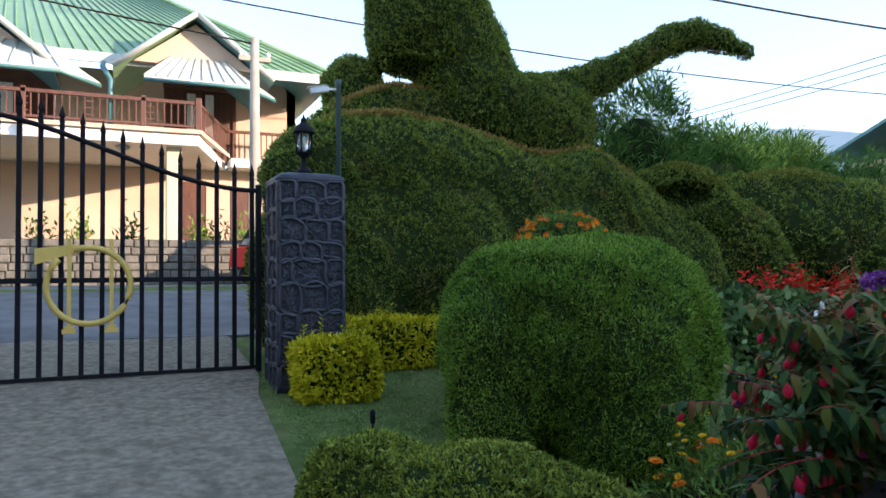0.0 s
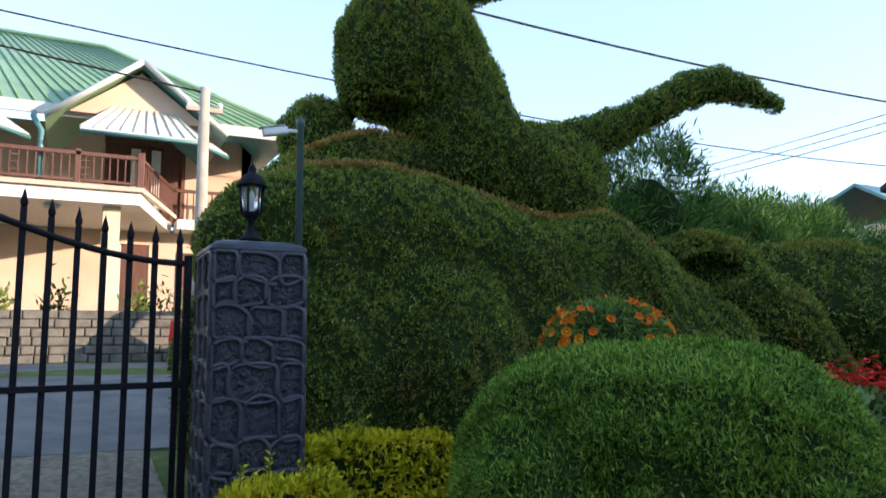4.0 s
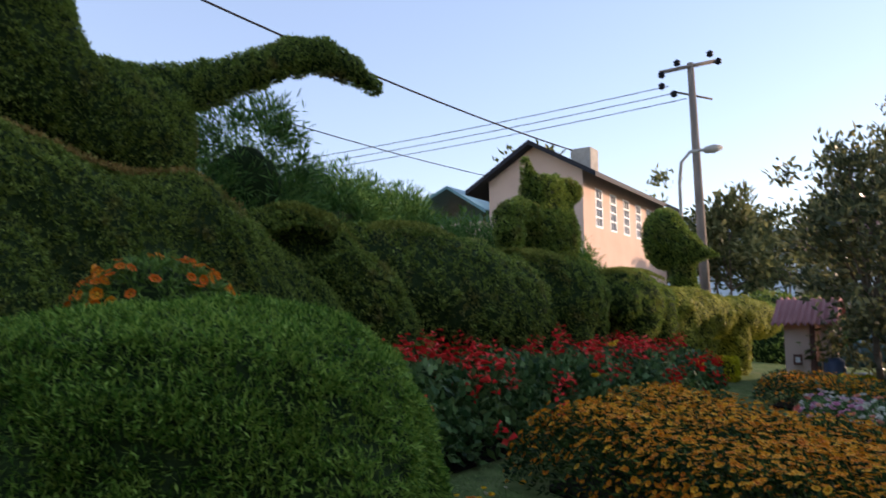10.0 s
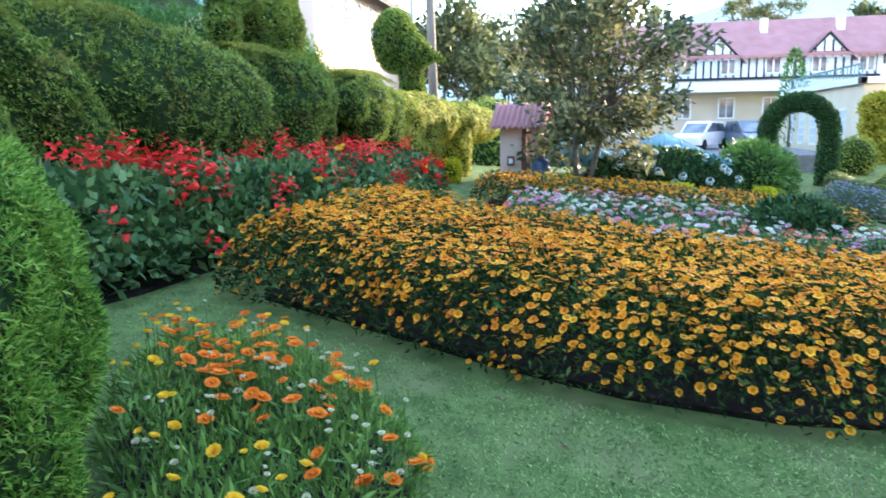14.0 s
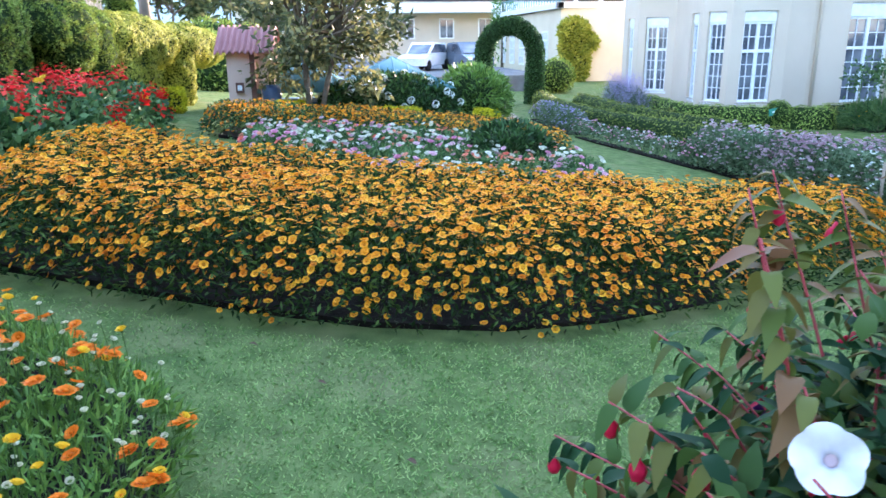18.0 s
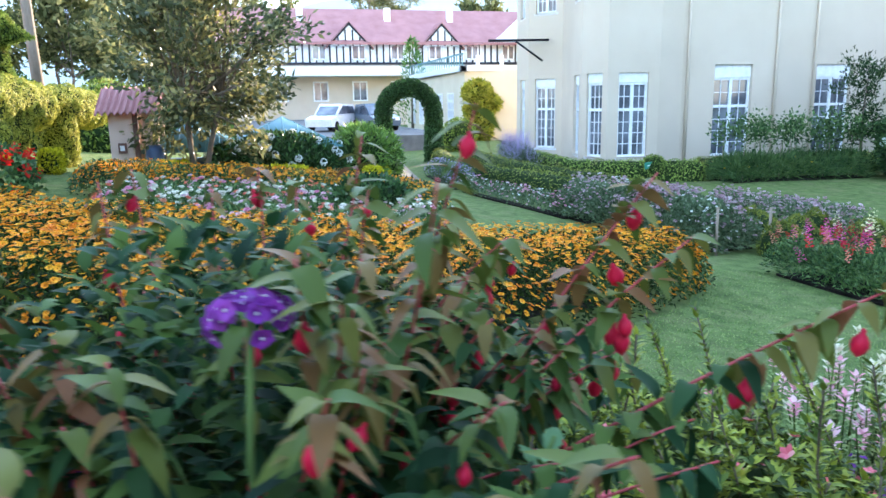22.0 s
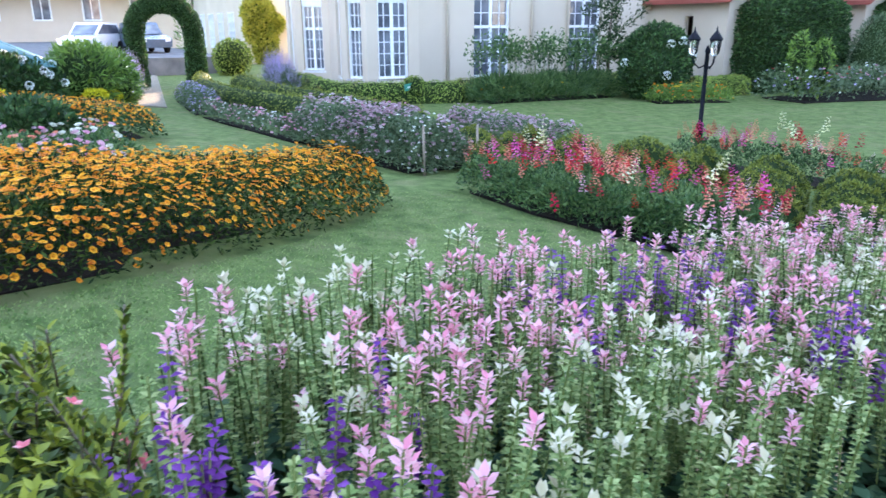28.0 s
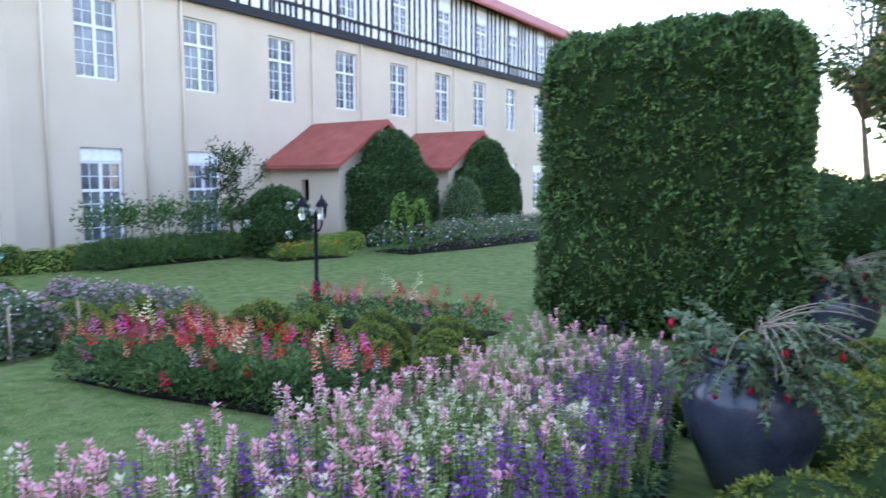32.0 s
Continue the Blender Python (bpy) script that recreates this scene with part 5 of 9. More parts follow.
snap_kinds = [("salmon_spike", SPIKE, [M_SALMON], 52, (0.9, 1.5), 1.5), ("crimson_spike", SPIKE, [M_CRIMSON], 46, (0.9, 1.5), 1.6), ("red_spike", SPIKE, [M_RED], 34, (0.9, 1.4), 1.5), ("magenta_spike", SPIKE, [M_HOT], 26, (0.9, 1.4), 1.7), ("pink_spike", SPIKE, [M_PINK], 14, (0.9, 1.4), 1.5), ("white_spike", SPIKE, [M_CREAM], 6, (1.2, 1.7), 2.0)]
flower_bed("snapdragon_bed", SNAP_POLY, 0.45, 0.22, 26000, 0.075, 0.02, M_SALVIA_LEAF, snap_kinds, "bed of red, salmon and magenta snapdragons", 36, patchy=2.5)
SNAP2 = [(9.6, -9.6), (7.6, -9.9), (5.9, -10.2), (5.9, -10.9), (7.8, -10.7), (9.8, -10.3)]
flower_bed("snapdragon_bed", SNAP2, 0.42, 0.25, 4000, 0.07, 0.02, M_LEAF, [(a, b, c, max(4, n // 2), e, f) for a, b, c, n, e, f in snap_kinds], "far bed of pale pink and red snapdragons", 37)
MAUVE2 = [(10.8, -7.9), (14.0, -7.6), (14.6, -8.6), (11.0, -9.2)]
flower_bed("dahlia_bed", MAUVE2, 0.5, 0.3, 5000, 0.07, 0.03, M_GREY_LEAF, [("mauve_flower", PUFF, [M_MAUVE, M_PINK], 650, (0.6, 1.15), 1.2)], "small bed of mauve flowers beside the lawn", 38)

# ---------- clary sage border ----------
def sage_plant(rng, h, tuft, big):
    """One upright stem: basal leaves, whorls of small green calyces and coloured bracts over the top tuft; faces carry 0 calyx, 1 bract, 2 leaf."""
    V, Fs, K = [], [], []
    lean = rng.normal(0, 0.1, 2)
    def leaf(z, a, L, W, tilt, k):
        o = len(V)
        b = np.array([lean[0] * z, lean[1] * z, z])
        d = np.array([math.cos(a) * math.cos(tilt), math.sin(a) * math.cos(tilt), math.sin(tilt)])
        s = np.array([-math.sin(a), math.cos(a), 0])
        n = np.array([0, 0, 0.22 * W])
        V.extend([b, b + d * L * 0.45 + s * W / 2 + n, b + d * L, b + d * L * 0.45 - s * W / 2 + n])
        Fs.extend([(o, o + 1, o + 2), (o, o + 2, o + 3)])
        K.extend([k, k])
    o = len(V)
    for z in (0, h):
        for i in range(3):
            a = 2.1 * i
            V.append(np.array([lean[0] * z + 0.004 * math.cos(a), lean[1] * z + 0.004 * math.sin(a), z]))
    for i in range(3):
        j = (i + 1) % 3
        Fs.extend([(o + i, o + j, o + 3 + j), (o + i, o + 3 + j, o + 3 + i)])
        K.extend([0, 0])
    z, a = 0.04, rng.uniform(0, 6)
    while z < h:
        left = h - z
        if left < tuft:
            t = 1 - left / tuft
            n_w = 4 if tuft < 0.14 else 3
            for k in range(n_w):
                L = big * (0.7 + 0.55 * t) * rng.uniform(0.8, 1.25) if tuft < 0.14 else big * rng.uniform(0.8, 1.15) * (1.1 - 0.4 * t)
                leaf(z, a + k * 6.283 / n_w + rng.normal(0, 0.25), L, L * (0.5 if tuft < 0.14 else 0.75), rng.uniform(-0.1, 0.35) + 0.75 * t if tuft < 0.14 else rng.uniform(-0.35, 0.3), 1)
            z += 0.019 if tuft < 0.14 else 0.033
        elif z < h * 0.36:
            for k in range(3):
                L = rng.uniform(0.06, 0.11)
                leaf(z, a + k * 2.1, L, L * 0.55, rng.uniform(-0.5, 0.3), 2)
            z += 0.035
        else:
            for k in range(6):
                L = 0.027 * rng.uniform(0.8, 1.25)
                leaf(z + rng.normal(0, 0.002), a + k * 1.05, L, L * 0.62, rng.uniform(-0.2, 0.5), 0)
            z += 0.029
        a += 0.8
    return np.array(V), np.array(Fs), np.array(K)


M_SAGE_PINK = petal("sage_pink_bract", (0.78, 0.24, 0.34), (0.84, 0.42, 0.47), (0.87, 0.66, 0.63))
# lower leaves of the same plant, darkened: shade at the foot put into colour
M_BASAL = leafy("shaded_basal_leaf", [(0.15, (0.012, 0.04, 0.02)), (0.45, (0.04, 0.095, 0.045)), (0.8, (0.11, 0.19, 0.09))], deep=False)
M_BRACT_WHITE = petal("white_bract", (0.55, 0.51, 0.30), (0.69, 0.64, 0.44), (0.79, 0.73, 0.58))


def sage_border():
    rng = np.random.default_rng(41)
    top = empty("clary_sage_border", Matrix(), "long border of pink, white and purple clary sage", "flower border")
    poly = [(2.0, -0.62), (3.3, -0.8), (3.85, -1.2), (3.95, -3.0), (4.1, -6.0), (4.4, -8.6), (2.85, -8.6), (2.3, -6.9), (2.04, -5.9), (2.06, -4.0), (2.05, -2.2)]
    bm = bmesh.new()
    bm.faces.new([bm.verts.new((x, y, gz(x, y) + 0.03)) for x, y in poly])
    r = bmesh.ops.extrude_face_region(bm, geom=bm.faces[:])
    for v in [g for g in r["geom"] if isinstance(g, bmesh.types.BMVert)]:
        v.co.z -= 0.2
    bmesh.ops.recalc_face_normals(bm, faces=bm.faces[:])
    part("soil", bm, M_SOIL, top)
    heights = (0.58, 0.64, 0.7, 0.76, 0.82, 0.72)
    forms = {"pink": ([sage_plant(rng, h, rng.uniform(0.05, 0.095), 0.039) for h in heights], M_SAGE_PINK), "white": ([sage_plant(rng, h, rng.uniform(0.04, 0.065), 0.036) for h in heights], M_BRACT_WHITE),
             "purple": ([sage_plant(rng, h, h * rng.uniform(0.2, 0.36), 0.046) for h in heights], M_PURPLE), "green": ([sage_plant(rng, h * 0.94, 0.02, 0.014) for h in heights], M_SAGE),
             "dry": ([sage_plant(rng, h * 0.95, h * 0.5, 0.015) for h in heights], M_DRY_BRACT)}
    q = in_bed(poly, 2300, rng)
    # white and pink along the lawn, drifts of purple towards the walk and the far end
    edge = np.clip((q[:, 0] - 2.2) / 1.7, 0, 1)
    f = np.sin(q[:, 0] * 3.3 + q[:, 1] * 1.1) + np.sin(q[:, 1] * 2.1 - q[:, 0] * 1.3) + rng.normal(0, 0.7, len(q))
    which = np.where(f + 1.35 - 2.6 * edge - 0.12 * (q[:, 1] + 5) > 0.9 + 1.1 * np.clip((q[:, 1] + 2.8) / 1.8, 0, 1), "purple", np.where(f + 0.9 * np.sin(q[:, 1] * 3.7 + q[:, 0] * 5) < -0.95, "white", "pink"))
    pick = rng.random(len(q))
    which = np.where(pick < 0.27, "green", np.where(pick < 0.33, "dry", np.where(pick < 0.38, "white", which)))
    singles = set(np.argsort(np.hypot(q[:, 0] - 1.9, q[:, 1] + 2.2))[:260].tolist())
    for colour, (plants, mat) in forms.items():
        for k, (v, fc, kk) in enumerate(plants):
            sel = np.where((which == colour) & (np.arange(len(q)) % len(plants) == k))[0]
            one = mesh_np("sage_" + colour, v, fc, kk)
            rest = []
            for i in sel:
                m = Matrix.Translation((q[i, 0], q[i, 1], gz(*map(float, q[i])) + 0.02)) @ Matrix.Rotation(rng.uniform(0, 6.28), 4, "Z") @ Matrix.Diagonal((1, 1, rng.uniform(0.82, 1.1), 1))
                if int(i) in singles:
                    put("sage_plant", one, [M_SAGE, mat, M_BASAL], top, at=m)
                else:
                    rest.append(m)
            if rest:
                P = np.array([m.translation[:] for m in rest])
                T = np.array([[list(r)[:3] for r in m.to_3x3()] for m in rest])
                vv, ff = stamp(v, fc, P, T)
                put("sage_mass", mesh_np("sage_mass_" + colour, vv, ff, np.tile(kk, len(P))), [M_SAGE, mat, M_BASAL], top, kind="stuff")


M_DRY_BRACT = petal("dry_bract", (0.42, 0.26, 0.16), (0.55, 0.36, 0.24), (0.62, 0.46, 0.34))
sage_border()

# ---------- azalea, fuchsia jar, calendula ----------
ga = gz(2.8, 0.0)
az = shape([("e", (2.85, 0.0, ga + 0.36), (0.85, 0.72, 0.42)), ("e", (2.6, 0.45, ga + 0.3), (0.6, 0.4, 0.36)), ("e", (2.5, -0.35, ga + 0.32), (0.5, 0.4, 0.38))], 0.15)


def big_jar(x, y, s=1.0, label="large dark blue glazed jar planted with trailing shrubs", lift=0.0, rim=M_JAR):
    top = empty("glazed_jar", Matrix.Translation((x, y, gz(x, y) + lift)) @ Matrix.Diagonal((s, s, s, 1)), label, "jar", "glazed jars")
    part("body", lathe([(0.26, 0), (0.28, 0.02), (0.36, 0.2), (0.47, 0.45), (0.52, 0.65), (0.49, 0.82), (0.40, 0.93), (0.34, 0.98), (0.35, 1.005), (0.31, 1.0), (0.31, 0.95)], 36), M_JAR, top)
    part("rim", lathe([(0.345, 1.006), (0.385, 1.02), (0.40, 1.045), (0.385, 1.06), (0.34, 1.06), (0.315, 1.04), (0.312, 1.0)], 36), rim, top, "worn lip")
    part("soil", lathe([(0.325, 0.9), (0.0, 0.93)], 20), M_SOIL, top)
    return top


big_jar(2.0, 1.30, 0.96, "dark glazed jar with a chipped rim holding the fuchsia", rim=M_RIM)
big_jar(1.6, -6.6, 1.0)
big_jar(1.42, -12.2, 0.95)
CAL_POLY = [(2.4, 3.15), (2.9, 2.85), (3.6, 2.62), (4.2, 2.62), (4.7, 2.95), (5.15, 3.5), (5.3, 4.05), (4.9, 4.35), (4.35, 4.2), (3.9, 3.9), (3.5, 3.5), (2.9, 3.3)]
flower_bed("calendula_bed", CAL_POLY, 0.21, 0.22, 7500, 0.07, 0.014, M_LEAF_FRESH, [("calendula", rosette(13, 0.036, 0.08, 0.8, 0.3, 2), [M_CALENDULA, M_CALENDULA], 120, (1.0, 1.7), 1.0), ("yellow_calendula", rosette(9, 0.022, 0.5, 0.8, 0.35, 2), [M_CAL_YELLOW, M_CALENDULA], 70, (1.2, 2.1), 1.0), ("seed_head", rosette(8, 0.016, 0.6, 0.9, 0.5, 2), [M_BRACT_WHITE, M_SAGE], 75, (1.1, 2.1), 0.85)], "loose bed of orange and yellow calendulas with pale seed heads", 53, singles=95, near=(3, 2), patchy=1.2, stalks=True, spread=0.6)

# ---------- box hedge mounds ----------
mounds = [(x0 + 1.12 * k, y0 + 0.07 * k, 0.52, 0.36) for x0, y0, n in ((5.0, -7.6, 8), (5.5, -8.35, 6), (5.9, -9.1, 4)) for k in range(n)] + [(10.1, -6.5, 0.5, 0.45)]
for i, (x, y, sx, sy) in enumerate(mounds):
    g, s_ = gz(x, y), 0.9 + 0.2 * math.sin(i * 2.3)
    f = shape([("e", (x, y, g + 0.12), (sx * s_, sy * s_, 0.40)), ("e", (x + 0.3 * sx, y - 0.1, g + 0.2), (sx * 0.5, sy * 0.6, 0.34))], 0.06)
    clipped("box_mound", f, (x - sx - 0.2, y - sy - 0.2, g - 0.15), (x + sx + 0.2, y + sy + 0.2, g + 0.8), 0.08, 4200, 0.036, 0.018, M_BOX, M_HEDGE_CORE, "rounded clipped mound of a low box hedge", "hedge", seed=60 + i, group="box mounds", kind="tuft", spread=0.3)
gh = -0.75
M_HEDGE_LEAF = leafy("hedge_leaf", [(0.15, (0.016, 0.050, 0.020)), (0.45, (0.065, 0.145, 0.052)), (0.8, (0.25, 0.37, 0.11))], rough=0.4, deep=False)
big = shape([("b", (3.9, -12.6, gh + 2.4), (1.95, 1.15, 2.36), 0.6), ("e", (2.6, -12.2, gh + 1.2), (0.9, 0.9, 1.2)), ("e", (5.0, -12.0, gh + 0.9), (0.9, 0.8, 1.1)), ("e", (3.4, -12.3, gh + 4.2), (1.2, 0.9, 0.62))], 0.2, lumps=0.09, wave=0.28)
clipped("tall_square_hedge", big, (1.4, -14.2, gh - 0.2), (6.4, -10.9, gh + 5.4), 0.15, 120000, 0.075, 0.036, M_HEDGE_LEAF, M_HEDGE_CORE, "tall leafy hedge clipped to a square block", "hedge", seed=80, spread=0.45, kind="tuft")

# ---------- hotel ----------
HX = 22.0


def wall_panel(L, H, T, holes, bm=None, m=None):
    """A wall in x,z with thickness T along y and openings (x0,z0,x1,z1) cut through it."""
    bm = bm or bmesh.new()
    m = m or Matrix()
    xs = sorted({0, L, *[h[0] for h in holes], *[h[2] for h in holes]})
    zs = sorted({0, H, *[h[1] for h in holes], *[h[3] for h in holes]})
    open_ = lambda x, z: any(h[0] < x < h[2] and h[1] < z < h[3] for h in holes)
    vert = {}
    def V(x, y, z):
        k = (round(x, 4), round(y, 4), round(z, 4))
        if k not in vert:
            vert[k] = bm.verts.new(m @ Vector((x, y, z)))
        return vert[k]
    solid = {}
    for i in range(len(xs) - 1):
        for j in range(len(zs) - 1):
            solid[i, j] = not open_((xs[i] + xs[i + 1]) / 2, (zs[j] + zs[j + 1]) / 2)
    for (i, j), s in solid.items():
        if not s:
            continue
        x0, x1, z0, z1 = xs[i], xs[i + 1], zs[j], zs[j + 1]
        bm.faces.new((V(x0, 0, z0), V(x1, 0, z0), V(x1, 0, z1), V(x0, 0, z1)))
        bm.faces.new((V(x0, T, z0), V(x0, T, z1), V(x1, T, z1), V(x1, T, z0)))
        for di, dj, a, b in ((-1, 0, (x0, z0), (x0, z1)), (1, 0, (x1, z1), (x1, z0)), (0, -1, (x1, z0), (x0, z0)), (0, 1, (x0, z1), (x1, z1))):
            if not solid.get((i + di, j + dj), False):
                bm.faces.new((V(a[0], 0, a[1]), V(b[0], 0, b[1]), V(b[0], T, b[1]), V(a[0], T, a[1])))
    bmesh.ops.recalc_face_normals(bm, faces=bm.faces[:])
    return bm


def sash_window(w, h, transom=0.36, cols=3, rows=4, shutter=0.0, name="window_1", label="tall white casement window with small panes", lights=2):
    """White window seen along +y: frame, two casements below, two above, glazing bars, sill, and a blind box if shutter > 0."""
    top = empty(name, Matrix(), label, "window", kind="structure")
    hh = h - shutter
    fr = 0.07
    bm = bmesh.new()
    zt = hh * (1 - transom)
    for a in ((0, 0.0, fr, hh), (w - fr, 0, w, hh), (fr, 0, w - fr, fr), (fr, hh - fr, w - fr, hh), (fr, zt - 0.045, w - fr, zt + 0.045)):
        bm_box(bm, a[0], 0, a[1], a[2], 0.08, a[3])
    for k in range(1, lights):
        bm_box(bm, w * k / lights - 0.05, 0.002, fr, w * k / lights + 0.05, 0.078, zt - 0.045)
        bm_box(bm, w * k / lights - 0.05, 0.002, zt + 0.045, w * k / lights + 0.05, 0.078, hh - fr)
    part("window_frame", bm, M_WHITEPAINT, top)
    bm = bmesh.new()
    for k in range(lights):
        x0, x1 = w * k / lights + 0.06, w * (k + 1) / lights - 0.06
        for z0, z1, nr in ((fr, zt - 0.045, rows), (zt + 0.045, hh - fr, max(2, rows // 2))):
            for c in range(1, cols):
                x = x0 + (x1 - x0) * c / cols
                bm_box(bm, x - 0.012, 0.03, z0, x + 0.012, 0.055, z1)
            for r in range(1, nr):
                z = z0 + (z1 - z0) * r / nr
                bm_box(bm, x0, 0.032, z - 0.012, x1, 0.053, z + 0.012)
    part("glazing_bars", bm, M_WHITEPAINT, top)
    part("pane", box(0.02, 0.058, 0.02, w - 0.02, 0.066, hh - 0.02), M_GLASS, top)
    part("curtain", box(0.03, 0.2, 0.03, w * 0.3, 0.22, hh - 0.03), M_CURTAIN, top)
    part("window_sill", box(-0.08, -0.10, -0.09, w + 0.08, 0.06, 0.0, 0.01), M_WHITEPAINT, top)
    if shutter:
        part("blind_box", box(-0.02, -0.03, hh, w + 0.02, 0.12, h, 0.01), M_WHITEPAINT, top)
    return top


M_CURTAIN = plain("white_curtain", (0.7, 0.7, 0.68), 0.9)
hotel = empty("hotel", Matrix(), "three-storey cream hotel with half-timbered top floor and red roof", "hotel")
ZG, ZT1, ZT2 = -0.9, 8.1, 11.6
# facade frame: x along -y, y along +x (into the house), z up
FAC = Matrix.Translation((HX, -12.2, 0)) @ Matrix.Rotation(radians(-90), 4, "Z")
ups = [(1.18 + 3.92 * i, 4.87, 2.6 + 3.92 * i, 7.38) for i in range(12)]
downs = [(1.18 + 3.92 * i, -0.2, 2.6 + 3.92 * i, 2.75) for i in range(12)]
holes = [(a, b - ZG, c, d - ZG) for a, b, c, d in ups + downs]
put("hotel_wall", from_bm("hotel_wall", wall_panel(50, ZT1 - ZG, 0.35, holes, m=FAC @ Matrix.Translation((0, 0, ZG)))), M_STUCCO, hotel)
wu = sash_window(1.42, 2.51, 0.36, 2, 4)
wd = sash_window(1.42, 2.95, 0.36, 2, 4, 0.42, label="tall white window with a blind box")
for i, (a, b, c, d) in enumerate(ups):
    (copy_thing(wu, FAC @ Matrix.Translation((a, 0.12, b))))
for i, (a, b, c, d) in enumerate(downs):
    (copy_thing(wd, FAC @ Matrix.Translation((a, 0.12, b))))
# half-timbered top storey
bm = wall_panel(50, ZT2 - ZT1, 0.3, [(1.3 + 3.92 * i, 0.75, 2.5 + 3.92 * i, 2.6) for i in range(12)], m=FAC @ Matrix.Translation((0, -0.1, ZT1)))
put("timbered_wall", from_bm("timbered_wall", bm), M_WHITEPAINT, hotel)
bm = box(0, -0.2, ZT1 - 0.2, 50, -0.1, ZT1 + 0.15, m=FAC)
bm_box(bm, 0, -0.17, ZT1 + 0.62, 50, -0.1, ZT1 + 0.74, FAC)
part("timber_rail", bm, M_TIMBER, hotel)
for i in range(12):
    x0 = 3.92 * i
    for k in (0.15, 0.75, 1.2, 2.6, 3.05, 3.5):
        part("timber_post", box(x0 + k - 0.06, -0.16, ZT1 + 0.15, x0 + k + 0.06, -0.1, ZT2, m=FAC), M_TIMBER, hotel)
    for k in range(4):
        part("timber_stud", box(x0 + 1.35 + 0.3 * k, -0.155, ZT1 + 0.15, x0 + 1.45 + 0.3 * k, -0.1, ZT1 + 0.62, m=FAC), M_TIMBER, hotel)
wt = sash_window(1.2, 1.85, 0.3, 2, 3, label="white casement window in the timbered storey")
for i in range(12):
    copy_thing(wt, FAC @ Matrix.Translation((1.3 + 3.92 * i, -0.06, ZT1 + 0.75)))
for w_ in (wu, wd, wt):
    w_.matrix_basis = FAC @ Matrix.Translation((48.4, 0.5, 5.0 if w_ is wu else (0.0 if w_ is wd else 8.8)))
part("roof", prism([(-0.8, ZT2), (4.5, ZT2 + 3.2), (9.8, ZT2), (9.8, ZT2 - 0.15), (4.5, ZT2 + 3.0), (-0.8, ZT2 - 0.15)], 50.5, m=FAC @ Matrix.Rotation(radians(90), 4, "Z") @ Matrix.Translation((0, -50.4, 0))), M_ROOF_RED, hotel)
for x in (0.15, 3.45, 4.95, 11.4, 14.6, 19.0, 22.5):
    part("drain_pipe", tube([FAC @ Vector((x, -0.07, ZG)), FAC @ Vector((x, -0.07, ZT1 - 0.2))], 0.05, 8), M_STUCCO, hotel)
part("back_wall", box(0.3, 8.7, ZG, 50, 9.0, ZT2, m=FAC), M_STUCCO, hotel)
part("end_wall", box(49.7, 0.36, ZG, 50, 8.69, ZT2, m=FAC), M_STUCCO, hotel)
part("upper_floor", box(0.4, 0.4, 3.4, 49.6, 8.6, 3.7, m=FAC), M_STUCCO, hotel)
# canted bay at the corner
BAY = [(22.0, -12.2), (21.64, -11.18), (21.74, -9.45), (22.75, -9.05), (24.5, -9.5), (26.67, -10.1), (27.76, -9.18), (30.2, -9.6), (30.2, -18)]
for i, ((xa, ya), (xb, yb_)) in enumerate(zip(BAY, BAY[1:])):
    L = math.hypot(xb - xa, yb_ - ya)
    ang = math.degrees(math.atan2(yb_ - ya, xb - xa))
    m = Matrix.Translation((xb, yb_, 0)) @ Matrix.Rotation(radians(ang + 180), 4, "Z")
    hs = []
    if 0.9 < L < 2.6 and i in (1, 2, 3, 5, 6):
        ww = min(1.0, L * 0.6)
        for z0, z1 in ((-0.1, 2.5), (4.9, 7.4)):
            hs.append(((L - ww) / 2, z0 - ZG, (L + ww) / 2, z1 - ZG))
    put("bay_wall", from_bm("bay_wall", wall_panel(L, ZT1 + 3 - ZG, 0.3, hs, m=m @ Matrix.Translation((0, 0, ZG)))), M_STUCCO, hotel)
    for h in hs:
        w_ = sash_window(h[2] - h[0], h[3] - h[1], 0.36, 2 if L > 1.3 else 3, 4, 0.3 if h[1] < 2 else 0.0, lights=2 if L > 1.3 else 1)
        w_.matrix_basis = m @ Matrix.Translation((h[0], 0.1, h[1] + ZG))
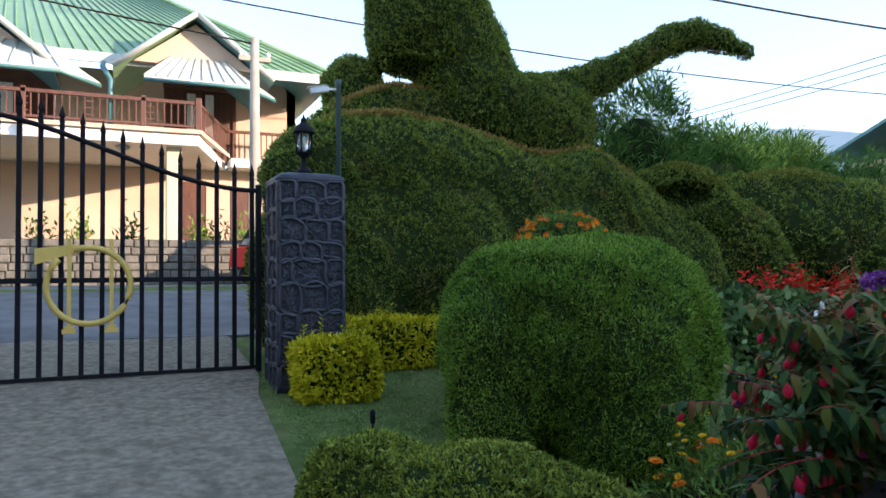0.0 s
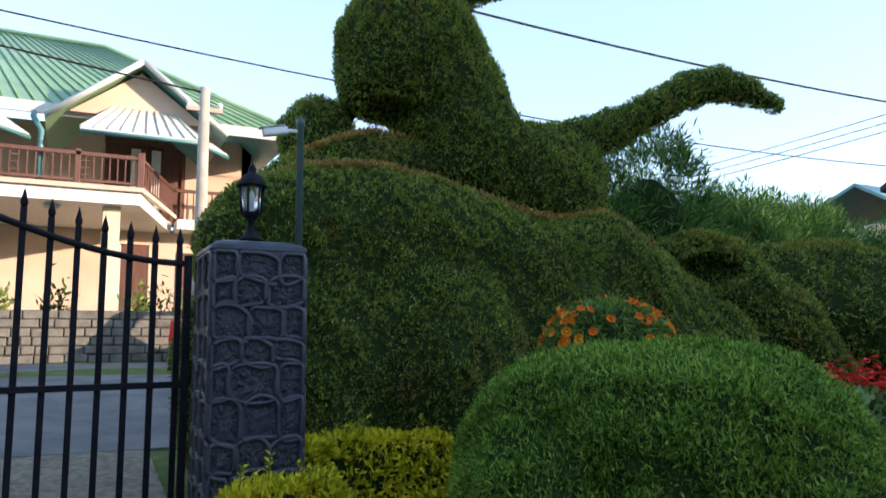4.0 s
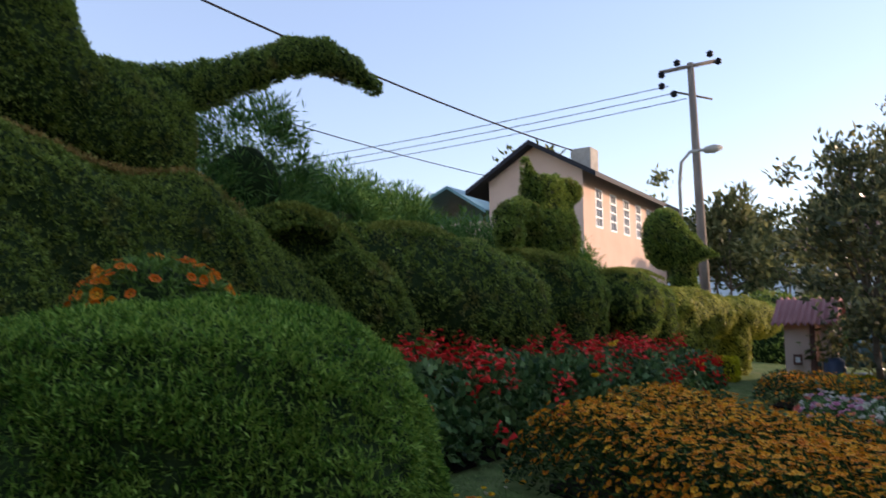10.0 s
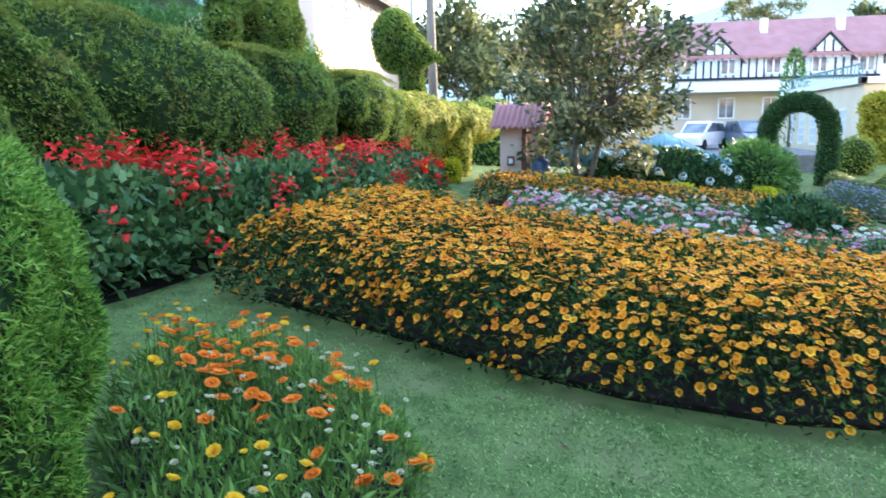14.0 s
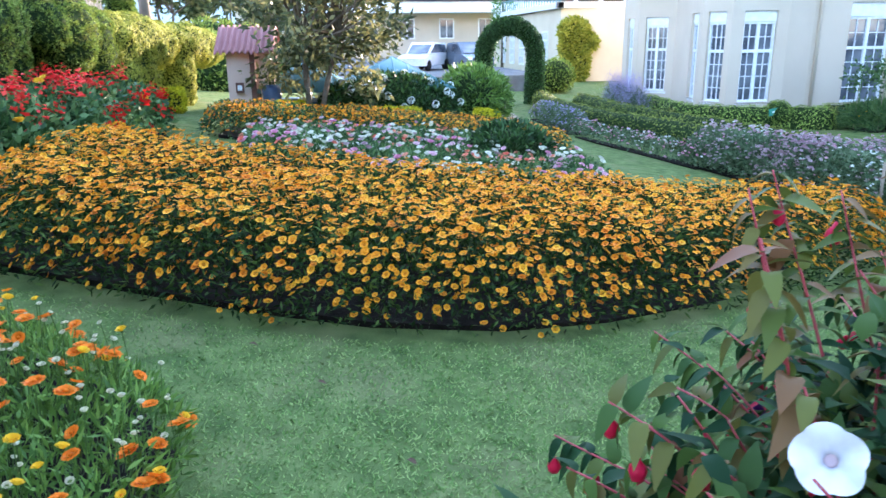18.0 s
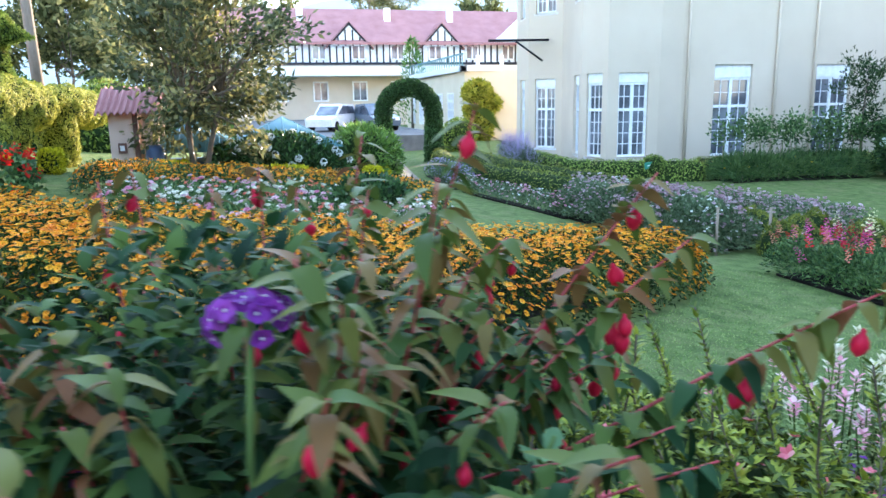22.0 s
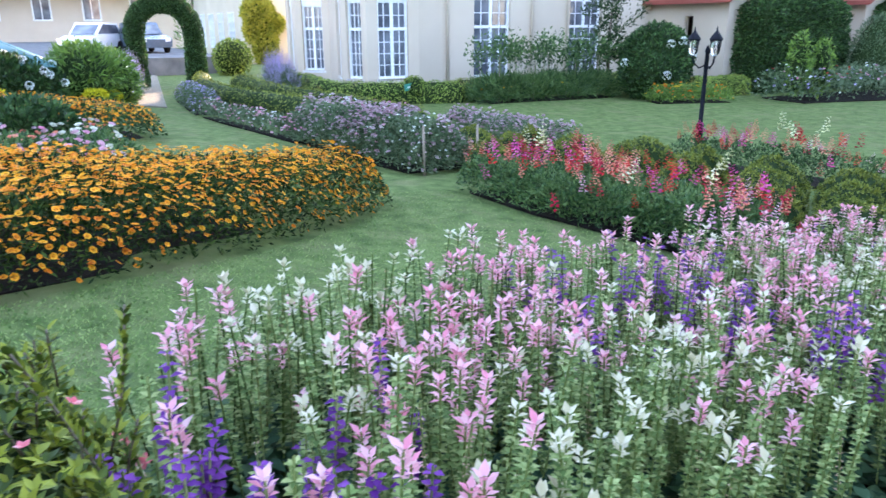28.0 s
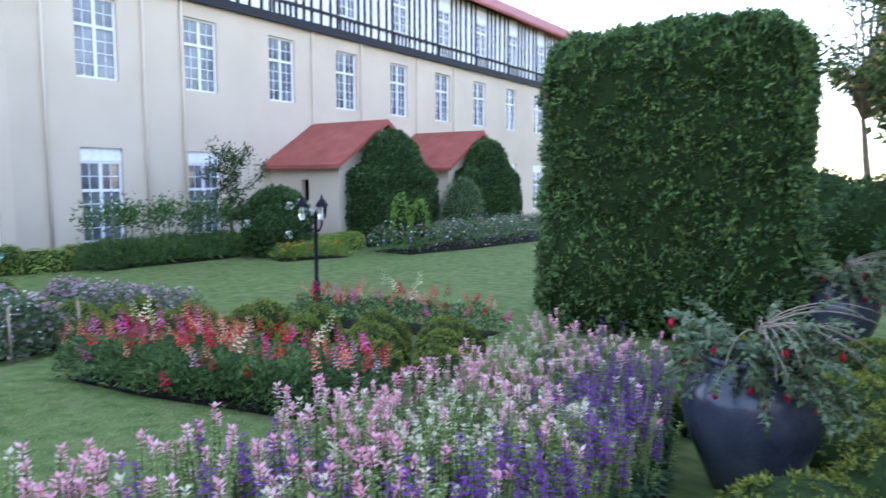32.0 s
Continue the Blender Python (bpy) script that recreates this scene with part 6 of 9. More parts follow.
# porches
for py in (-23.6, -31.1):
    pr = empty("porch", Matrix.Translation((18.2, py, -0.75)), "small red-roofed porch with creeper over its gable", "porch", "porches")
    part("wall", wall_panel(3.9, 3.0, 0.2, [(1.5, 1.7, 1.9, 2.5)], m=Matrix.Translation((0.2, 2.3, 0))), M_STUCCO, pr)
    part("wall", wall_panel(3.9, 3.0, 0.2, [], m=Matrix.Translation((0.2, -2.5, 0))), M_STUCCO, pr)
    part("front_wall", prism([(-2.3, 0), (2.3, 0), (2.3, 3.1), (0, 4.6), (-2.3, 3.1)], 0.2, m=Matrix.Rotation(radians(90), 4, "Z") @ Matrix.Translation((0, -0.4, 0))), M_STUCCO, pr)
    part("roof", prism([(-2.95, 3.05), (0, 4.85), (2.95, 3.05), (2.95, 2.9), (0, 4.65), (-2.95, 2.9)], 4.2, m=Matrix.Rotation(radians(90), 4, "Z") @ Matrix.Translation((0, -4.0, 0))), M_ROOF_RED, pr)
    iv = shape([("b", (17.75, py, 0.7), (0.75, 2.3, 1.55), 0.5), ("e", (17.75, py, 2.3), (0.65, 1.75, 1.4)), ("e", (17.7, py - 0.4, 0.5), (0.9, 2.3, 1.3))], 0.4)
    clipped("ivy", iv, (16.6, py - 3.2, -0.9), (18.8, py + 2.9, 4.1), 0.16, 15000, 0.12, 0.06, M_LEAF, M_HEDGE_CORE, "dark creeper covering the porch gable", "creeper", seed=90, spread=0.8)

M_DARK_TREE = leafy("dark_tree_leaf", [(0.15, (0.015, 0.04, 0.015)), (0.5, (0.03, 0.07, 0.025)), (0.85, (0.07, 0.11, 0.04))])
# ---------- garden lamp ----------
def garden_lamp(x, y):
    top = empty("garden_lamp", Matrix.Translation((x, y, gz(x, y))), "black cast iron garden lamp with three lanterns", "lamp")
    part("post", lathe([(0.11, 0), (0.11, 0.05), (0.07, 0.1), (0.06, 0.5), (0.075, 0.52), (0.04, 0.58), (0.034, 1.75), (0.05, 1.78), (0.025, 1.85), (0, 1.9)], 14), M_IRON, top)
    for a in (40, 160, 280):
        d = Vector((math.cos(radians(a)), math.sin(radians(a)), 0))
        part("arm", tube([d * 0.02 + Vector((0, 0, 1.55)), d * 0.12 + Vector((0, 0, 1.5)), d * 0.22 + Vector((0, 0, 1.6)), d * 0.24 + Vector((0, 0, 1.72))], 0.014, 6), M_IRON, top)
        m = Matrix.Translation(d * 0.24 + Vector((0, 0, 1.7)))
        part("lantern", lathe([(0.03, 0), (0.07, 0.05), (0.09, 0.27)], 6, m=m), M_LANTERN, top, "glass lantern")
        for i in range(6):
            b = math.pi / 3 * i
            part("bar", tube([m @ Vector((0.07 * math.cos(b), 0.07 * math.sin(b), 0.05)), m @ Vector((0.093 * math.cos(b), 0.093 * math.sin(b), 0.27))], 0.007, 5), M_IRON, top)
        part("roof", lathe([(0.115, 0.27), (0.11, 0.29), (0.05, 0.38), (0.02, 0.41), (0.01, 0.46), (0, 0.5)], 12, m=m), M_IRON, top)


garden_lamp(9.95, -10.8)

# ---------- house across the road ----------
M_CANOPY = plain("pale_metal_canopy", (0.55, 0.58, 0.57), 0.35)
house = empty("balcony_house", Matrix.Translation((0, 0, 1.3)), "pink two-storey house with green metal roof and long balcony", "house")
HY = 25.2
part("wall", wall_panel(15.45, 7.0, 0.3, [(11.14, 4.0, 13.42, 6.75), (4.4, 4.0, 7.95, 6.6), (11.65, 0.3, 12.45, 3.5), (13.2, 0.3, 13.85, 3.3)], m=Matrix.Translation((-10, HY, -0.1))), M_PINKWALL, house)
part("side_wall", wall_panel(8, 7.0, 0.3, [], m=Matrix.Translation((5.45, HY, -0.1)) @ Matrix.Rotation(radians(90), 4, "Z")), M_PINKWALL, house)


def plane(name, pts, material, parent, thick=0.1):
    bm = bmesh.new()
    bm.faces.new([bm.verts.new(Vector(p)) for p in pts])
    r = bmesh.ops.extrude_face_region(bm, geom=bm.faces[:])
    for v in [g for g in r["geom"] if isinstance(g, bmesh.types.BMVert)]:
        v.co.z -= thick
    bmesh.ops.recalc_face_normals(bm, faces=bm.faces[:])
    return part(name, bm, material, parent)


plane("balcony_slab", [(-10, 20.6, 4.1), (1.8, 20.6, 4.1), (3.06, HY - 0.01, 4.1), (-10, HY - 0.01, 4.1)], M_WHITEPAINT, house, 0.3)
plane("balcony_ledge", [(-10, 20.48, 4.22), (1.86, 20.48, 4.22), (3.1, HY - 0.9, 4.22), (1.7, 20.75, 4.22), (-10, 20.75, 4.22)], M_PINKWALL, house, 0.11)
part("balcony_slab", box(3.12, 24.2, 3.8, 5.2, HY - 0.01, 4.1, 0.02), M_WHITEPAINT, house)
part("balcony_rail", box(-10, 20.6, 4.93, 1.84, 20.7, 5.02), M_BROWNWOOD, house)
part("balcony_rail", box(-10, 20.62, 4.30, 1.82, 20.68, 4.36), M_BROWNWOOD, house)
part("balcony_rail", tube([(1.8, 20.65, 4.97), (3.0, 24.3, 4.97)], 0.06, 4), M_BROWNWOOD, house)
part("balcony_rail", tube([(1.8, 20.65, 4.33), (3.0, 24.3, 4.33)], 0.035, 4), M_BROWNWOOD, house)
part("balcony_rail", box(3.05, 24.2, 4.93, 5.2, 24.3, 5.02), M_BROWNWOOD, house)
for i in range(64):
    x = -9.4 + i * 0.175
    if i % 16 == 8:
        part("post", box(x - 0.06, 20.6, 4.22, x + 0.06, 20.72, 5.08, 0.01), M_BROWNWOOD, house)
    else:
        part("baluster", box(x - 0.016, 20.63, 4.36, x + 0.016, 20.67, 4.93), M_BROWNWOOD, house)
for xc in (-2.4, -0.9, 0.55):
    for k in range(3):
        part("fret", box(xc - 0.08, 20.62, 4.45 + 0.17 * k, xc + 0.12, 20.64, 4.48 + 0.17 * k), M_BROWNWOOD, house)
for i in range(15):
    t = i / 15
    x, y = 1.8 + 1.2 * t, 20.65 + 3.65 * t
    part("baluster", box(x - 0.02, y - 0.02, 4.22, x + 0.02, y + 0.02, 4.95), M_BROWNWOOD, house)
for i in range(11):
    x = 3.2 + i * 0.18
    part("baluster", box(x - 0.016, 24.23, 4.1, x + 0.016, 24.27, 4.95), M_BROWNWOOD, house)
part("post", box(1.72, 20.58, 4.1, 1.88, 20.74, 5.12, 0.01), M_BROWNWOOD, house)
part("drain_pipe", tube([(-0.41, 20.9, 4.1), (-0.41, 20.9, 5.5), (-0.6, 21.0, 5.85), (-0.6, 21.4, 6.1)], 0.07, 8), M_ROOF_TEAL, house)
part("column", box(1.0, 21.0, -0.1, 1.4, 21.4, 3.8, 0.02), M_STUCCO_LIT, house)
part("column", box(-6.0, 21.0, -0.1, -5.4, 21.4, 3.8, 0.02), M_CONCRETE, house)
part("ceiling_lamp", lathe([(0.0, 3.66), (0.16, 3.7), (0.2, 3.79)], 12, m=Matrix.Translation((-0.1, 21.3, 0))), M_WHITEPAINT, house)
for x0, x1, zt in ((1.16, 3.4, 6.7), (-5.58, -2.07, 6.55)):
    d = new("door")
    d.parent = house
    part("door_panel", box(x0, HY + 0.02, 4.0, x1, HY + 0.12, zt), M_BROWNWOOD, d)
    part("lintel", box(x0 - 0.08, HY - 0.1, zt - 0.22, x1 + 0.08, HY + 0.01, zt + 0.05), M_BROWNWOOD, d)
    for k in (0.0, 0.24, 0.5, 0.74, 0.98):
        part("stile", box(x0 + (x1 - x0) * k - 0.05, HY - 0.06, 4.0, x0 + (x1 - x0) * k + 0.05, HY + 0.015, zt - 0.22), M_BROWNWOOD, d)
    for k in (0.30, 0.56):
        part("pane", box(x0 + (x1 - x0) * k, HY - 0.03, 4.4, x0 + (x1 - x0) * (k + 0.12), HY + 0.018, zt - 0.35), M_WHITEPAINT, d)
for x0, x1, zt in ((1.67, 2.43, 3.38), (3.22, 3.83, 3.18)):
    part("ground_door", box(x0, HY + 0.03, 0.2, x1, HY + 0.1, zt), M_BROWNWOOD, house)
# plants between the stone wall and the house
for i, (px_, pr_) in enumerate([(-2.2, 0.34), (-1.2, 0.26), (0.1, 0.3), (2.0, 0.34), (2.7, 0.4), (3.4, 0.35)]):
    rgp = np.random.default_rng(900 + i)
    pt = empty("potted_plant", Matrix.Translation((px_, 22.4, 1.2)), "leafy plant standing in front of the pink house", "plant", "plants by the house")
    part("stem", tube([(0, 0, 0), (0.02, 0, 1.0)], 0.03, 5), M_TRUNK, pt)
    q_ = rgp.normal(0, 1, (260, 3)) * np.array([pr_ * 0.6, pr_ * 0.6, 0.36]) + np.array([0, 0, 1.25])
    put("foliage", mesh_np("potted_leaves", *blades(q_, unit(q_ - np.array([0, 0, 0.9])), 0.2, 0.07, rgp, spread=0.8)), M_LEAF_FRESH if i % 2 else M_LEAF, pt, kind="stuff")
# main hip roof, two front gables
plane("roof", [(-11.5, 21.3, 6.3), (5.9, 21.3, 6.3), (1.0, 27.2, 10.15), (-8, 27.2, 10.15)], M_ROOF_GREEN, house)
# right-hand slope in darker teal: its shade is put into the colour
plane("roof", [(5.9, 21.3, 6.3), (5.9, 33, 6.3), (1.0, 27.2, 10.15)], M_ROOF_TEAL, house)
part("fascia", box(-11.5, 21.22, 6.02, 5.9, 21.29, 6.3), M_CANOPY, house)
part("ridge_cap", tube([(5.9, 21.3, 6.33), (1.0, 27.2, 10.2), (-8, 27.2, 10.2)], 0.09, 6), M_ROOF_GREEN, house)
for k in range(52):
    t = k / 51
    x0, x1 = -11.5 + 17.4 * t, -8 + 9.0 * t
    part("seam", tube([(x0, 21.3, 6.32), (x1, 27.2, 10.17)], 0.035, 4), M_ROOF_GREEN, house)
for k in range(1, 16):
    t = k / 16
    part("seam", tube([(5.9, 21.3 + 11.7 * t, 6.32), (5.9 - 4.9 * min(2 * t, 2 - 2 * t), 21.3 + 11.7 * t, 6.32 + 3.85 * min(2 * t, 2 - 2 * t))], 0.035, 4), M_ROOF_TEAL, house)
for gx, apex, cl, cr_ in ((1.75, 7.4, -1.35, 2.2), (-3.9, 7.45, -2.6, 3.25)):
    part("gable", prism([(gx - 1.6, 6.1), (gx + 1.6, 6.1), (gx, apex - 0.1)], 0.2, m=Matrix.Translation((0, 21.0, 0))), M_PINKWALL, house)
    for s in (-1, 1):
        # each gable's right slope is again teal, shaded by colour
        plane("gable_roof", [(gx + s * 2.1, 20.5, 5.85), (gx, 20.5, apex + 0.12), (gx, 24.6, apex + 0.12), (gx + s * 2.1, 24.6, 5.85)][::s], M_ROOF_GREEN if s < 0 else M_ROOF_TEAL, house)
        part("barge_board", tube([(gx + s * 2.1, 20.48, 5.78), (gx, 20.48, apex + 0.04)], 0.085, 4), M_CANOPY, house)
    tl, tr_ = gx - 0.62, gx + (0.82 if gx > 0 else 1.9)
    plane("canopy", [(gx + cl, 20.2, 5.5), (gx + cr_ - 0.9, 20.2, 5.5), (tr_, 21.0, 6.3), (tl, 21.0, 6.3)], M_CANOPY, house)
    plane("canopy", [(gx + cr_ - 0.88, 20.2, 5.5), (gx + cr_, 21.0, 5.4), (tr_ + 0.02, 21.0, 6.3)], M_CANOPY, house)
    part("canopy_edge", tube([(gx + cl, 20.2, 5.42), (gx + cr_ - 0.9, 20.2, 5.42), (gx + cr_, 21.0, 5.32)], 0.06, 4), M_ROOF_TEAL, house)
    for k in range(10):
        t = k / 9
        part("seam", tube([(gx + cl + (cr_ - 0.9 - cl) * t, 20.2, 5.53), (tl + (tr_ - tl) * t, 21.0, 6.33)], 0.025, 4), M_CANOPY, house)
# stone wall by the road
sw = empty("stone_wall", Matrix.Translation((0, 20.2, 1.3)), "low dark rubble stone wall along the road", "wall")
part("core", box(-14, 0, -0.1, 6.5, 0.35, 1.2), M_MORTAR, sw)
rng_ = np.random.default_rng(5)
for side_row in range(6):
    x = -9.0
    while x < 5.5:
        w_ = rng_.uniform(0.22, 0.5)
        z = side_row * 0.2 + rng_.uniform(-0.015, 0.015)
        part("stone", box(x + 0.012, -0.035 - rng_.uniform(0, 0.03), z + 0.012, x + w_ - 0.012, 0.01, z + 0.19, 0.03), M_STONE, sw)
        x += w_
# concrete pole by the house, service cables
pole = empty("street_pole", Matrix.Translation((2.6, 16.2, 1.3)), "weathered concrete utility pole with cable brackets", "pole")
part("shaft", lathe([(0.13, -0.2), (0.10, 5.5), (0.0, 5.52)], 8), M_CONCRETE, pole)
part("crossarm", box(-0.35, -0.05, 5.0, 0.35, 0.05, 5.1, 0.01), M_CONCRETE, pole)
for x in (-0.3, 0.3):
    part("insulator", lathe([(0.02, 5.1), (0.05, 5.14), (0.05, 5.2), (0.0, 5.24)], 8, m=Matrix.Translation((x, 0, 0))), M_WHITEPAINT, pole)


def cable(a, b, sag, r, label):
    a, b = Vector(a), Vector(b)
    pts = []
    for k in range(25):
        t = k / 24
        p = a.lerp(b, t)
        p.z -= sag * 4 * t * (1 - t)
        pts.append(p)
    put("cable", from_bm("cable", tube(pts, r, 5)), M_CABLE, label=label, category="cable")


# ---------- gable house, poles, shed, arch, tree ----------
gh_ = empty("gable_house", Matrix.Translation((34, 15, 0)), "two-storey peach house with dark eaves and white windows", "house")
part("wall", wall_panel(13.5, 8.8, 0.3, [(1.3 + 2.1 * i, 5.9, 2.3 + 2.1 * i, 7.9) for i in range(6)], m=Matrix.Translation((0, 0, 0.4))), M_PEACH, gh_)
part("gable_wall", prism([(0, 0.4), (5.2, 0.4), (5.2, 9.0), (2.6, 10.5), (0, 9.2)], 0.3, m=Matrix.Rotation(radians(90), 4, "Z") @ Matrix.Translation((0, -0.004, 0))), M_PEACH, gh_)
plane("roof", [(-0.9, -0.9, 8.7), (14.5, -0.9, 8.7), (14.5, 2.6, 10.7), (-0.9, 2.6, 10.7)], M_TIMBER, gh_, 0.25)
plane("roof", [(-0.9, 6.3, 8.5), (-0.9, 2.6, 10.7), (14.5, 2.6, 10.7), (14.5, 6.3, 8.5)], M_TIMBER, gh_, 0.25)
part("chimney", box(5.0, 1.6, 9.9, 6.2, 2.8, 11.4, 0.03), M_CONCRETE, gh_)
for i in range(6):
    part("window_frame", wall_panel(1.0, 2.0, 0.1, [(0.1 + 0.42 * a, 0.1 + 0.47 * b, 0.48 + 0.42 * a, 0.5 + 0.47 * b) for a in range(2) for b in range(4)], m=Matrix.Translation((1.3 + 2.1 * i, -0.02, 6.3))), M_WHITEPAINT, gh_)
    part("pane", box(1.35 + 2.1 * i, 0.1, 6.35, 2.25 + 2.1 * i, 0.14, 8.25), M_GLASS, gh_)

bl = empty("low_building", Matrix.Translation((38.2, 23, -0.6)), "low peach building with a blue-green metal roof", "building")
part("wall", box(0.4, 0.5, 0, 9, 6, 8.3), M_PEACH, bl)
plane("roof", [(0, 0, 8.9), (10, 0, 8.9), (10, 3.5, 10.9), (1.2, 3.5, 10.9)], M_ROOF_TEAL, bl, 0.2)
plane("roof", [(0, 7, 8.9), (1.2, 3.5, 10.9), (10, 3.5, 10.9), (10, 7, 8.9)], M_ROOF_TEAL, bl, 0.2)
part("fascia", box(0.1, -0.02, 8.6, 10, 0.12, 8.88), M_TIMBER, bl)

up = empty("power_pole", Matrix.Translation((33.0, 9.4, 0.3)), "tall leaning power pole with a crossarm and insulators", "pole")
part("shaft", tube([(0.9, 0.05, -0.5), (-0.75, -0.05, 12.4)], [0.24, 0.14], 8), M_POLE, up)
part("crossarm", tube([(-1.7, 1.0, 11.9), (0.05, -1.05, 12.55)], 0.1, 4), M_POLE, up)
part("crossarm", tube([(-1.0, 0.7, 11.2), (0.1, -0.7, 10.9)], 0.06, 4), M_POLE, up)
for p in ((-1.2, 0.4, 12.2), (-0.15, -0.75, 12.7), (0.0, -1.05, 12.35), (-1.65, 0.95, 11.65), (-1.5, 1.0, 11.2), (-1.1, 0.6, 10.9)):
    part("insulator", lathe([(0.05, 0), (0.16, 0.08), (0.1, 0.14), (0.16, 0.2), (0.1, 0.26), (0.0, 0.32)], 8, m=Matrix.Translation(p)), M_IRON, up)
sl = empty("street_lamp", Matrix.Translation((26.9, 8.6, 0.3)), "slim grey street lamp with a curved neck", "street lamp")
part("pole", tube([(0, 0, -0.3), (-0.1, 0, 6.2), (-0.15, -0.1, 6.9), (0.1, -0.35, 7.3), (0.5, -0.7, 7.4)], 0.06, 8), M_CONCRETE, sl)
part("head", lathe([(0.0, -0.35), (0.12, -0.25), (0.16, 0.1), (0.08, 0.4), (0, 0.42)], 10, m=pose(0.75, -0.95, 7.45, 80, 0, 40)), M_CONCRETE, sl)
for k in range(3):
    cable((31.8 + 0.3 * k, 10.2 - 0.3 * k, 11.7 - 0.25 * k), (31.0 + 0.6 * k, 62, 12.4 - 0.3 * k), 0.8, 0.02, "thin overhead power line")
cable((2.6, 16.2, 6.7), (-40, 6, 9.0), 0.5, 0.02, "black overhead service cable")
cable((-3.65, 20.26, 12.75), (33.0, 15.2, 9.8), 0.8, 0.035, "thick black overhead cable crossing the topiary")
cable((-15, 20, 10.4), (33.5, 20, 9.15), 1.0, 0.022, "thin overhead service cable")

shed = empty("garden_shed", Matrix.Translation((19.4, 3.75, 0.0)), "small pale shed with a faded red corrugated roof", "shed")
part("wall", box(0.0, 0.2, 0, 0.12, 0.72, 1.6), M_PINKWALL, shed)
part("wall", box(0.0, -0.36, 0, 0.12, -0.02, 1.6), M_PINKWALL, shed)
part("wall", box(1.2, -0.36, 0, 1.3, 0.72, 1.7), M_PINKWALL, shed)
part("wall", box(0.13, 0.62, 0, 1.2, 0.72, 1.7), M_PINKWALL, shed)
part("door_post", box(-0.01, 0.08, 0, 0.09, 0.19, 1.6), M_BROWNWOOD, shed)
part("meter_box", box(-0.09, 0.36, 0.62, -0.002, 0.54, 0.86, 0.01), M_BROWNWOOD, shed)
part("meter_glass", box(-0.095, 0.4, 0.68, -0.091, 0.5, 0.8), M_WHITEPAINT, shed)
ys = np.linspace(-0.45, 0.95, 85)
prof = [(-0.3, 1.56), (0.0, 1.70), (0.9, 2.16), (1.7, 1.75)]
rv = [(x, y, z + 0.035 * math.sin(y * 46)) for x, z in prof for y in ys]
rf = [(i * 85 + j, i * 85 + j + 1, (i + 1) * 85 + j + 1, (i + 1) * 85 + j) for i in range(3) for j in range(84)]
put("roof", mesh_np("shed_roof", rv + [(x, y, z - 0.03) for x, y, z in rv], np.array(rf + [tuple(c + 340 for c in reversed(q)) for q in rf])), M_ROOF_PINK, shed)
part("tank", lathe([(0.2, 0), (0.22, 0.05), (0.22, 0.7), (0.15, 0.8), (0, 0.82)], 16, m=Matrix.Translation((-0.3, -0.3, 0.0))), M_TANK, shed)

for (tx, ty, r_, zt) in ((21.0, 2.7, 1.5, 1.32), (21.2, 0.45, 1.75, 1.36)):
    kio = empty("kiosk", Matrix.Translation((tx, ty, gz(tx, ty))), "garden kiosk with a low teal metal hip roof", "kiosk", "kiosks")
    h0 = zt - gz(tx, ty) - 0.75
    bm = lathe([(r_ * 1.2, h0), (0.02, h0 + 0.75)], 4, m=Matrix.Rotation(radians(45), 4, "Z"))
    part("roof", bm, M_ROOF_TEAL, kio)
    for a in range(4):
        for k in range(9):
            t = k / 8
            rr = r_ * 1.2 * 0.7071
            p0 = Matrix.Rotation(radians(90 * a), 3, "Z") @ Vector((rr, -rr + 2 * rr * t, h0 + 0.01))
            p1 = Matrix.Rotation(radians(90 * a), 3, "Z") @ Vector((rr * 2 * min(t, 1 - t) * 0 + rr * (1 - 2 * min(t, 1 - t)), (-rr + 2 * rr * t), h0 + 0.75 * 2 * min(t, 1 - t) + 0.01))
            part("rib", tube([p0, p1], 0.02, 4), M_ROOF_TEAL, kio)
        part("post", box(-0.05, -0.05, 0, 0.05, 0.05, h0, 0, Matrix.Rotation(radians(90 * a), 4, "Z") @ Matrix.Translation((r_ * 0.7, r_ * 0.7, 0))), M_TIMBER, kio)
    part("counter", box(-r_ * 0.6, -r_ * 0.6, 0, r_ * 0.6, r_ * 0.6, h0 * 0.6, 0.02), M_TANK, kio)


